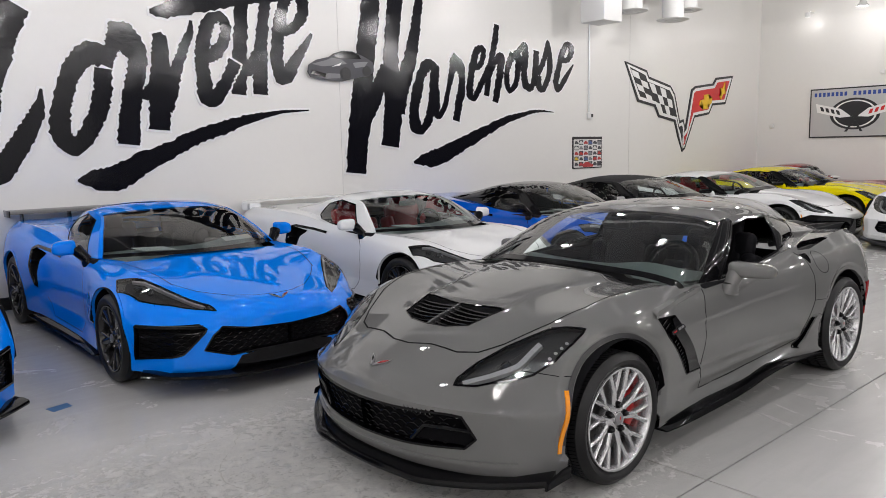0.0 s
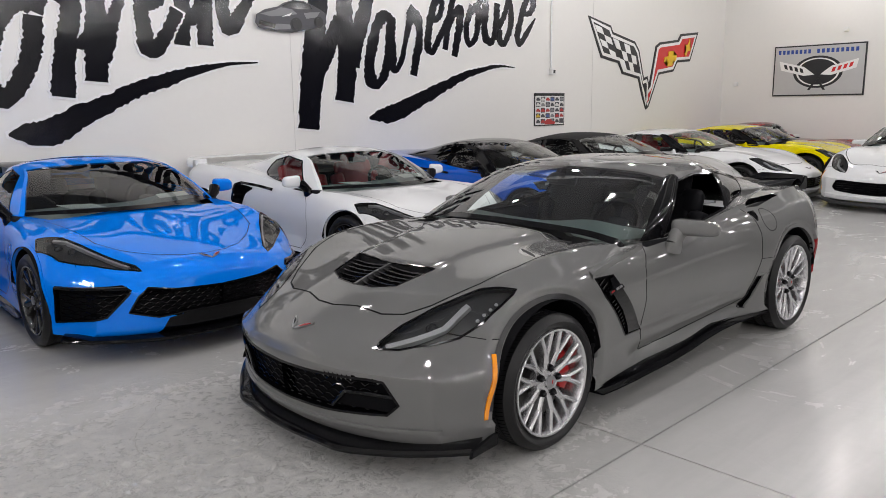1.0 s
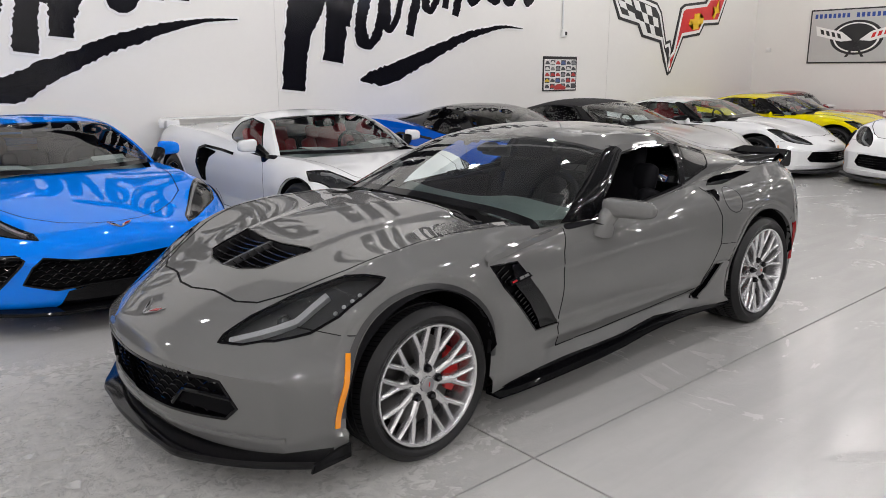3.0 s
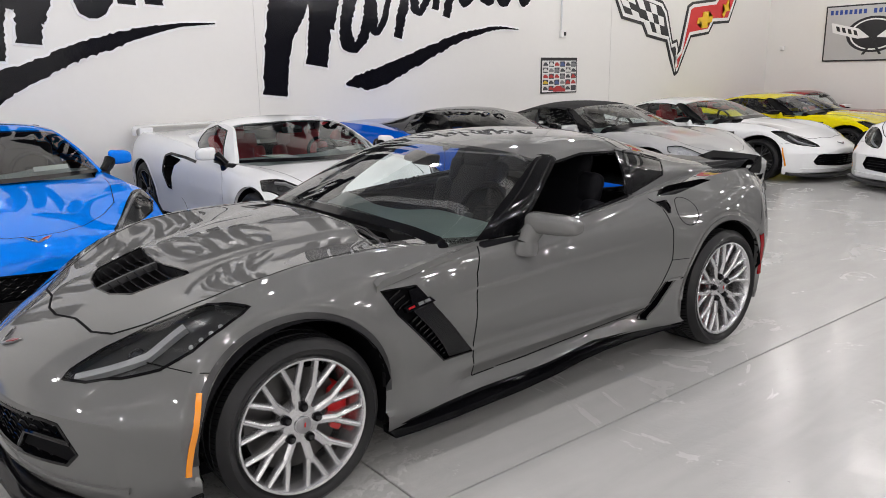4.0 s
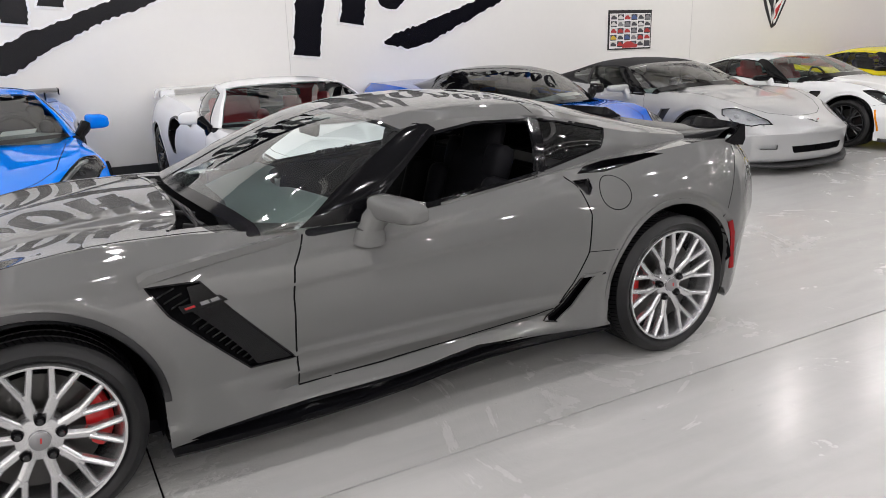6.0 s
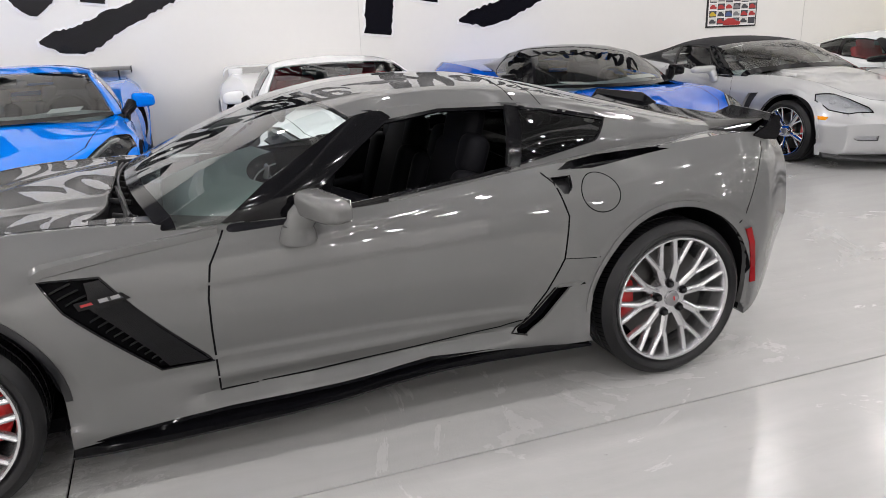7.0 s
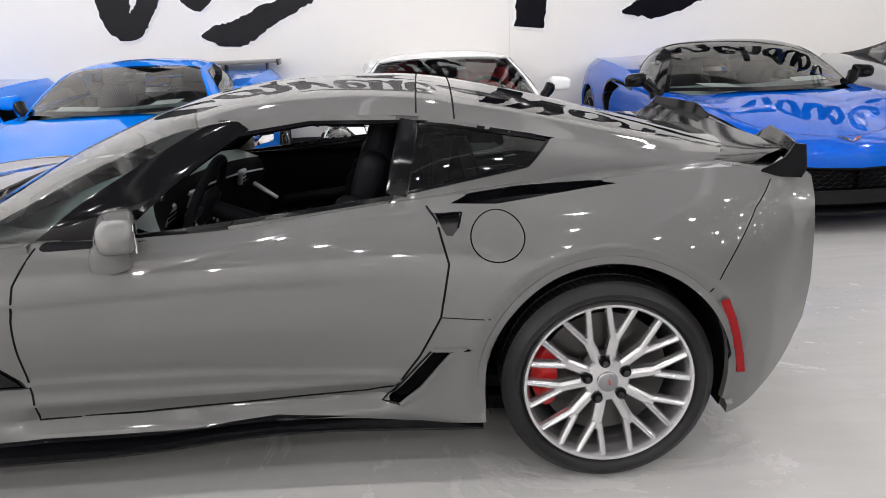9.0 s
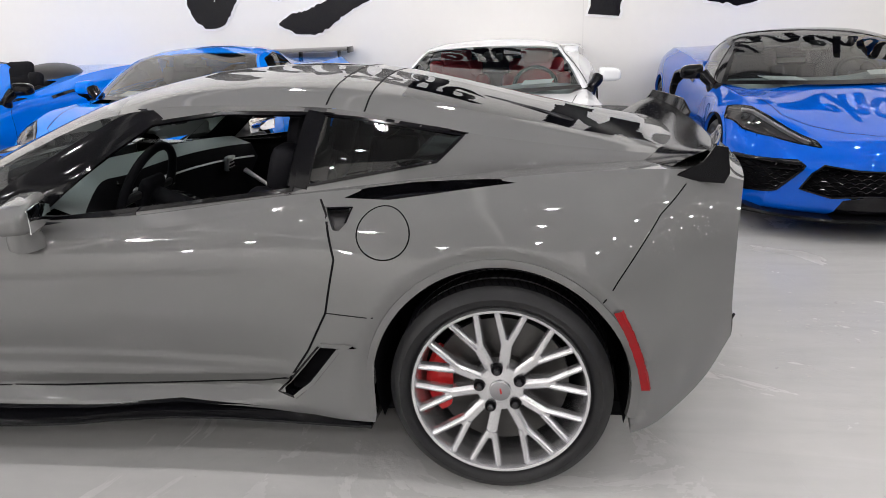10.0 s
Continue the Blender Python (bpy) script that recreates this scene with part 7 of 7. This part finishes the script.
brush(mural, [(4.75, 4.11, 0.149), (4.69, 3.89, 0.151), (4.61, 3.47, 0.194), (4.50, 3.04, 0.234), (4.41, 2.79, 0.272), (4.30, 2.53, 0.295), (4.23, 2.19, 0.256)], 20)
brush(mural, [(5.01, 2.90, 0.108), (4.84, 2.94, 0.193), (4.70, 2.76, 0.169), (4.61, 2.50, 0.198), (4.55, 2.24, 0.180), (4.57, 2.01, 0.222), (4.67, 1.92, 0.122), (4.80, 2.04, 0.151), (4.90, 2.29, 0.148), (4.96, 2.64, 0.186), (4.99, 2.94, 0.162)], 21)
brush(mural, [(4.97, 2.64, 0.188), (4.98, 2.33, 0.188), (5.04, 2.14, 0.090), (5.17, 2.29, 0.101), (5.26, 2.56, 0.094), (5.34, 2.83, 0.118), (5.39, 3.05, 0.166)], 22)
brush(mural, [(5.34, 3.08, 0.170), (5.50, 2.96, 0.210), (5.56, 2.80, 0.138), (5.54, 2.53, 0.161), (5.47, 2.30, 0.146), (5.42, 2.08, 0.145)], 23)
brush(mural, [(5.81, 2.96, 0.108), (5.96, 2.98, 0.101), (6.05, 3.13, 0.111), (6.05, 3.25, 0.106), (5.93, 3.24, 0.126), (5.83, 3.04, 0.146), (5.76, 2.76, 0.138), (5.74, 2.53, 0.154), (5.83, 2.44, 0.092), (5.93, 2.59, 0.117), (6.08, 2.81, 0.118), (6.22, 3.02, 0.118)], 24)
brush(mural, [(6.38, 3.68, 0.105), (6.35, 3.48, 0.130), (6.26, 3.15, 0.129), (6.18, 2.83, 0.129), (6.12, 2.50, 0.117)], 25)
brush(mural, [(6.20, 2.85, 0.095), (6.35, 3.09, 0.115), (6.46, 3.17, 0.161), (6.45, 2.89, 0.161), (6.38, 2.60, 0.146), (6.33, 2.40, 0.147)], 26)
brush(mural, [(6.77, 3.23, 0.154), (6.64, 2.99, 0.121), (6.61, 2.75, 0.126), (6.69, 2.61, 0.108), (6.82, 2.71, 0.115), (6.89, 2.96, 0.139), (6.91, 3.16, 0.168), (6.77, 3.23, 0.134)], 27)
brush(mural, [(6.87, 3.24, 0.111), (7.06, 3.40, 0.119), (7.08, 3.21, 0.174), (7.05, 2.92, 0.146), (7.10, 2.71, 0.161), (7.23, 2.68, 0.120), (7.33, 2.93, 0.132), (7.37, 3.32, 0.148)], 28)
brush(mural, [(7.33, 3.03, 0.135), (7.35, 2.71, 0.120)], 29)
brush(mural, [(7.41, 2.91, 0.108), (7.58, 3.19, 0.113), (7.67, 3.51, 0.049), (7.73, 3.20, 0.139), (7.70, 2.90, 0.133), (7.54, 2.66, 0.119), (7.44, 2.69, 0.132), (7.45, 2.89, 0.106)], 30)
brush(mural, [(8.08, 3.19, 0.082), (8.25, 3.23, 0.113), (8.34, 3.41, 0.148), (8.22, 3.50, 0.094), (8.08, 3.32, 0.144), (7.98, 3.06, 0.135), (7.90, 2.81, 0.157), (7.95, 2.66, 0.091), (8.11, 2.82, 0.120), (8.27, 3.00, 0.081), (8.39, 3.14, 0.027)], 31)
brush(mural, [(4.52, 1.44, 0.035), (4.72, 1.47, 0.176), (4.95, 1.49, 0.274), (5.32, 1.62, 0.249), (5.70, 1.77, 0.215), (6.09, 1.92, 0.169), (6.51, 2.08, 0.130), (6.93, 2.19, 0.089), (7.38, 2.27, 0.050), (7.84, 2.26, 0.010)], 32)


def plate(parent, name, outline, h0, h1, material, m=ON_WALL, label=""):
    bm = bmesh.new()
    prism(bm, outline, h1 - h0, m @ pose(0, 0, h0))
    bmesh.ops.recalc_face_normals(bm, faces=bm.faces)
    return part(name, bm, material, parent, label, smooth=False)


def shrink(outline, d):
    """The outline moved inwards by d."""
    p = np.array(outline, float)
    area = np.sum(p[:, 0] * np.roll(p[:, 1], -1) - np.roll(p[:, 0], -1) * p[:, 1])
    res = []
    for i in range(len(p)):
        a, b, c = p[i - 1], p[i], p[(i + 1) % len(p)]
        n1, n2 = np.array((-(b - a)[1], (b - a)[0])), np.array((-(c - b)[1], (c - b)[0]))
        n1, n2 = n1 / np.linalg.norm(n1), n2 / np.linalg.norm(n2)
        n = (n1 + n2) / max(0.5, 1 + n1 @ n2) * np.sign(area)
        res.append(tuple(b + n * d))
    return res


emblem = tagged(new("wall_emblem"), "crossed checkered and red flag emblem of flat panels on the wall", "wall emblem")
ON_WALL = Matrix(((1.027, 0, 0, -0.04), (0, 0, -1, WALL_Y), (0, 1.019, 0, 0.005), (0, 0, 0, 1)))
LEFT = [(9.75, 3.24), (10.5, 3.1), (10.58, 2.98), (11.38, 2.83), (11.55, 2.66), (11.76, 2.1), (11.9, 2.14), (11.98, 1.95), (11.88, 1.44), (11.7, 1.75), (11.55, 2.08), (10.95, 2.17), (10.8, 2.38), (10.2, 2.47)]
RIGHT = [(11.98, 1.95), (12.2, 2.78), (12.35, 2.86), (13.1, 2.95), (13.22, 3.08), (13.98, 3.16), (13.66, 2.5), (13.1, 2.46), (12.95, 2.26), (12.35, 2.18), (11.98, 1.5), (11.88, 1.44), (11.8, 1.8)]
for outline in (LEFT, RIGHT):
    plate(emblem, "flag_border", outline, 0.0, 0.02, CHECK_B)
    plate(emblem, "flag_field", shrink(outline, 0.05), 0.02, 0.026, CHECK_W)
plate(emblem, "flag_panel", shrink(LEFT, 0.11), 0.026, 0.03, CHECK_B)
plate(emblem, "flag_panel", shrink(RIGHT, 0.11), 0.026, 0.03, EMB_R)


def quad_between(c, i, j, n, m):
    """One square of a bent checkerboard between four corners."""
    def at(u, v):
        top = np.array(c[0]) * (1 - u) + np.array(c[1]) * u
        bot = np.array(c[3]) * (1 - u) + np.array(c[2]) * u
        return tuple(top * (1 - v) + bot * v)
    return [at(i / n, j / m), at((i + 1) / n, j / m), at((i + 1) / n, (j + 1) / m), at(i / n, (j + 1) / m)]


for corners, n, m_ in ((((9.93, 3.09), (10.42, 2.99), (10.72, 2.46), (10.3, 2.57)), 2, 4), (((10.56, 2.86), (11.36, 2.7), (11.5, 2.2), (10.95, 2.28)), 4, 3)):
    for i in range(n):
        for j in range(m_):
            if (i + j) % 2 == 0:
                plate(emblem, "check_square", quad_between(corners, i, j, n, m_), 0.03, 0.034, CHECK_W)
plate(emblem, "flag_mark", [(12.5, 2.45), (12.65, 2.45), (12.65, 2.36), (12.85, 2.38), (12.85, 2.47), (13.0, 2.5), (13.03, 2.62), (12.88, 2.6), (12.88, 2.7), (12.69, 2.68), (12.68, 2.58), (12.53, 2.56)], 0.032, 0.046, EMB_Y)
plate(emblem, "flag_mark", [(13.42, 2.6), (13.5, 2.72), (13.62, 2.74), (13.56, 2.82), (13.58, 3.0), (13.48, 2.84), (13.38, 2.86), (13.44, 2.74), (13.36, 2.66)], 0.032, 0.046, EMB_Y)

poster = tagged(new("wall_poster"), "framed poster with rows of small car pictures", "poster")
plate(poster, "poster_frame", [(8.17, 1.19), (9.04, 1.19), (9.04, 1.78), (8.17, 1.78)], 0.0, 0.02, CHECK_B)
plate(poster, "poster_sheet", [(8.19, 1.21), (9.02, 1.21), (9.02, 1.73), (8.19, 1.73)], 0.02, 0.022, CHECK_W)
PICS = [mat("print_%s" % n, c, 0.4) for n, c in (("red", (0.4, 0.03, 0.03)), ("dark", (0.05, 0.05, 0.06)), ("grey", (0.2, 0.2, 0.21)), ("yellow", (0.6, 0.42, 0.03)), ("blue", (0.06, 0.1, 0.25)), ("pale", (0.6, 0.6, 0.58)))]
rnd = random.Random(5)
for i in range(6):
    for j in range(5):
        x, z = 8.2 + 0.137 * i, 1.225 + 0.1 * j
        col = PICS[rnd.choice((0, 0, 1, 2, 2, 3, 4, 5) if (i + j) % 2 else (0, 0, 1, 1, 1, 2, 2, 4))]
        plate(poster, "poster_picture", [(x + 0.006, z + 0.004), (x + 0.128, z + 0.004), (x + 0.128, z + 0.092), (x + 0.006, z + 0.092)], 0.022, 0.0245, PICS[1 if (i + j) % 2 else 5])
        plate(poster, "picture_car", [(x + 0.012, z + 0.02), (x + 0.121, z + 0.02), (x + 0.124, z + 0.046), (x + 0.1, z + 0.054), (x + 0.08, z + 0.076), (x + 0.042, z + 0.076), (x + 0.012, z + 0.046)], 0.0245, 0.0265, col)
plate(poster, "picture_car", [(8.45, 1.215), (8.74, 1.215), (8.76, 1.26), (8.68, 1.275), (8.62, 1.31), (8.53, 1.31), (8.45, 1.27)], 0.0265, 0.0285, PICS[0])

cut = tagged(new("wall_cutout"), "flat grey sports car cutout mounted off the wall", "wall cutout")
plate(cut, "cutout_body", [(2.58, 2.66), (2.62, 2.6), (2.85, 2.57), (3.12, 2.56), (3.3, 2.6), (3.58, 2.66), (3.66, 2.72), (3.65, 2.84), (3.58, 2.88), (3.45, 2.93), (3.3, 2.975), (3.14, 2.975), (3.0, 2.93), (2.92, 2.88), (2.72, 2.83), (2.6, 2.76)], 0.05, 0.075, PICS[1])
for outline in ([(2.64, 2.77), (2.86, 2.83), (2.95, 2.87), (3.12, 2.855), (3.2, 2.8), (3.0, 2.77), (2.8, 2.745)], [(3.3, 2.82), (3.42, 2.84), (3.56, 2.85), (3.5, 2.78), (3.34, 2.75)], [(2.68, 2.61), (2.86, 2.585), (3.08, 2.6), (3.1, 2.66), (2.9, 2.66)]):
    plate(cut, "cutout_shine", outline, 0.075, 0.078, PICS[2])
plate(cut, "cutout_lamp", [(2.95, 2.75), (3.03, 2.78), (3.12, 2.815), (3.08, 2.77)], 0.078, 0.081, CHECK_W)
plate(cut, "cutout_glass", [(2.96, 2.885), (3.06, 2.94), (3.16, 2.962), (3.3, 2.962), (3.4, 2.93), (3.44, 2.88), (3.2, 2.865)], 0.075, 0.08, GLOSS)
plate(cut, "cutout_grille", [(2.62, 2.64), (2.84, 2.6), (2.86, 2.65), (2.64, 2.69)], 0.075, 0.08, GLOSS)
for x, z, r in ((3.21, 2.66, 0.09), (3.57, 2.71, 0.075)):
    part("cutout_wheel", lathe(bmesh.new(), [(0.0, 0.088), (r * 0.7, 0.088), (r * 0.72, 0.083), (r, 0.083), (r, 0.05)], 24, ON_WALL @ pose(x, z, 0)), SATIN, cut)
plate(cut, "cutout_spacer", [(2.95, 2.68), (3.4, 2.68), (3.4, 2.82), (2.95, 2.82)], 0.0, 0.05, WHITEPL)

conduit = tagged(new("wall_conduit"), "thin grey conduit running down to a small switch box", "conduit")
part("conduit_pipe", tube(bmesh.new(), [(8.86, WALL_Y - 0.02, 2.28), (8.86, WALL_Y - 0.02, CEIL - 0.005)], 0.014, 8), METALP, conduit)
box("switch_box", (0.12, 0.06, 0.12), pose(8.89, WALL_Y - 0.03, 2.21), WHITEPL, conduit, bevel=0.008)
box("switch_face", (0.05, 0.01, 0.06), pose(8.91, WALL_Y - 0.063, 2.21), SATIN, conduit)
for x in (3.2, 10.2):
    tagged(box("wall_seam", (0.006, 0.004, CEIL - 0.16), pose(x, WALL_Y - 0.002, CEIL / 2 + 0.07), SEAMM), "fine vertical joint line in the wall", "wall joint", kind="structure")

# end wall sign
ON_EAST = Matrix(((0, 0, -1, WALL_X), (-1, 0, 0, -0.24), (0, 1.005, 0, 0), (0, 0, 0, 1)))
sign = tagged(new("wall_sign"), "silver wall sign with dark frame, blue bars and winged oval", "sign")
Y0, Y1, Z0, Z1 = -5.08, -3.08, 1.71, 2.84
plate(sign, "sign_edge", [(Y0, Z0), (Y1, Z0), (Y1, Z1), (Y0, Z1)], 0.0, 0.03, CHECK_B, ON_EAST)
plate(sign, "sign_panel", [(Y0 + 0.03, Z0 + 0.03), (Y1 - 0.03, Z0 + 0.03), (Y1 - 0.03, Z1 - 0.03), (Y0 + 0.03, Z1 - 0.03)], 0.03, 0.034, SIGN_G, ON_EAST)
for a, b, count in ((-4.98, -4.22, 8), (-4.12, -3.2, 9)):
    for k in range(count):
        w = (b - a) / count
        plate(sign, "name_bar", [(a + w * k, 2.655), (a + w * (k + 0.6), 2.655), (a + w * (k + 0.6), 2.745), (a + w * k, 2.745)], 0.034, 0.038, SIGN_B, ON_EAST)
for r, h, col in ((0.54, 0.034, CHECK_B), (0.47, 0.038, CHECK_W), (0.43, 0.042, CHECK_B)):
    plate(sign, "oval", [(-4.08 + r * math.cos(t), 2.24 + 0.66 * r * math.sin(t)) for t in (2 * math.pi * k / 36 for k in range(36))], h, h + 0.004, col, ON_EAST)
for e in (-1, 1):
    plate(sign, "sign_flag", [(-4.08 + e * 0.06, 2.18), (-4.08 + e * 0.3, 2.36), (-4.08 + e * 0.86, 2.5), (-4.08 + e * 0.82, 2.3), (-4.08 + e * 0.3, 2.16)], 0.046, 0.05, CHECK_W, ON_EAST)
    for k in range(4):
        plate(sign, "flag_stripe", [(-4.08 + e * (0.3 + 0.12 * k), 2.22 + 0.03 * k), (-4.08 + e * (0.37 + 0.12 * k), 2.24 + 0.03 * k), (-4.08 + e * (0.4 + 0.12 * k), 2.34 + 0.03 * k), (-4.08 + e * (0.33 + 0.12 * k), 2.32 + 0.03 * k)], 0.05, 0.054, CHECK_B if e < 0 else EMB_R, ON_EAST)
    plate(sign, "flag_pole", [(-4.08 + e * 0.04, 2.2), (-4.08 + e * 0.09, 2.2), (-4.08 - e * 0.14, 1.84), (-4.08 - e * 0.2, 1.84)], 0.046 if e < 0 else 0.051, 0.05 if e < 0 else 0.055, CHECK_B, ON_EAST)
for y, z in ((5.75, 2.03), (3.3, 3.14)):
    cam_box = tagged(new("wall_sensor"), "small white wall sensor", "sensor")
    box("sensor_body", (0.05, 0.1, 0.1), pose(WALL_X - 0.03, min(y, 5.9), z), WHITEPL, cam_box, bevel=0.015)

# ceiling duct with round diffusers
duct = tagged(new("air_duct"), "white sheet-metal air duct with round ceiling diffusers", "air duct")
box("duct_box", (0.5, 0.5, CEIL - 3.74 - 0.005), pose(8.02, 5.2, (CEIL + 3.74) / 2 - 0.002), WHITEPL, duct, bevel=0.01)
box("duct_run", (2.9, 0.5, 0.5), pose(9.72, 5.2, 4.72), WHITEPL, duct, bevel=0.01)
for x, y, z in ((8.75, 5.1, 3.98), (10.1, 5.1, 3.96), (10.75, 5.2, 4.22)):
    part("diffuser_drop", lathe(bmesh.new(), [(0.2, 0.0), (0.2, 0.55)], 24, pose(x, y, z)), WHITEPL, duct)
    part("diffuser", lathe(bmesh.new(), [(0.0, -0.03), (0.1, -0.028), (0.1, -0.012), (0.16, -0.02), (0.16, -0.004), (0.23, -0.012), (0.3, 0.01), (0.3, 0.02), (0.2, 0.03)], 28, pose(x, y, z)), WHITEPL, duct)
bm = bmesh.new()
for k in range(96):
    boxy(bm, (0.12, WALL_Y - SOUTH_Y - 0.02, 0.04), pose(WEST_X + 0.2 + 0.298 * k, (WALL_Y + SOUTH_Y) / 2, CEIL - 0.021))
tagged(part("ceiling_ribs", bm, CEILM, None, smooth=False), "dark grey corrugated metal roof deck", "ceiling", kind="structure")
for k in range(8):
    tagged(box("ceiling_beam", (0.12, WALL_Y - SOUTH_Y - 0.02, 0.22), pose(-7.5 + 3.1 * k, (WALL_Y + SOUTH_Y) / 2, CEIL - 0.155), WHITEPL), "white painted steel roof beam", "roof beam", "roof beams")

# marks on the floor
TAPE = mat("blue_tape", (0.05, 0.16, 0.36), 0.6, vary=0.1)
bm = bmesh.new()
prism(bm, [(-0.075, -0.05), (0.06, -0.055), (0.085, 0.04), (-0.06, 0.05)], 0.0012, pose(-1.7, 2.27, 0.0, 0, 0, 20))
tagged(part("floor_tape", bm, TAPE, None, smooth=False), "small piece of blue tape stuck to the floor", "tape")
rnd = random.Random(11)
bm = bmesh.new()
for cx, cy, sx, sy, count in ((4.25, 0.5, 0.25, 0.18, 70), (3.7, 0.27, 0.05, 0.02, 8), (3.9, -0.08, 0.05, 0.03, 8), (-0.95, 1.08, 0.25, 0.08, 60), (-1.3, 0.4, 0.12, 0.25, 40), (5.2, -0.6, 0.8, 0.4, 30)):
    for _ in range(count):
        x, y, r = rnd.gauss(cx, sx), rnd.gauss(cy, sy), rnd.uniform(0.003, 0.011)
        ring = [(x + r * rnd.uniform(0.5, 1.2) * math.cos(a), y + r * rnd.uniform(0.4, 1.0) * math.sin(a)) for a in (0, 1.2, 2.4, 3.6, 4.9)]
        h = rnd.uniform(0.0008, 0.003)
        low = [bm.verts.new((*p, 0.0)) for p in ring]
        top = [bm.verts.new((x + 0.7 * (px - x), y + 0.7 * (py - y), h)) for px, py in ring]
        bm.faces.new(top)
        for k in range(5):
            bm.faces.new((low[k], low[(k + 1) % 5], top[(k + 1) % 5], top[k]))
tagged(part("floor_flakes", bm, mat("concrete_flakes", (0.42, 0.41, 0.39), 0.5, vary=0.4, scale=40), None, smooth=False), "loose pale flakes of worn concrete on the floor", "debris", kind="stuff")
bm = bmesh.new()
for line in ([(-2.3, 0.8), (-2.0, 0.84), (-1.66, 0.9), (-1.33, 0.97), (-1.1, 1.03), (-0.93, 1.08), (-0.7, 1.1)], [(-1.05, 1.0), (-1.2, 0.8), (-1.37, 0.59), (-1.4, 0.35), (-1.32, 0.14), (-1.1, 0.05), (-0.9, 0.12)]):
    pts = through_points([(x, y, 0.0) for x, y in line], 70)
    tube(bm, [(x + rnd.gauss(0, 0.006), y + rnd.gauss(0, 0.006), -0.001) for x, y, z in pts], [rnd.uniform(0.001, 0.0042) for _ in pts], 5)
tagged(part("floor_scars", bm, mat("concrete_scar", (0.4, 0.39, 0.37), 0.55, vary=0.5, scale=25), None), "raised trowel ridges in the worn concrete floor", "floor marks", kind="structure")
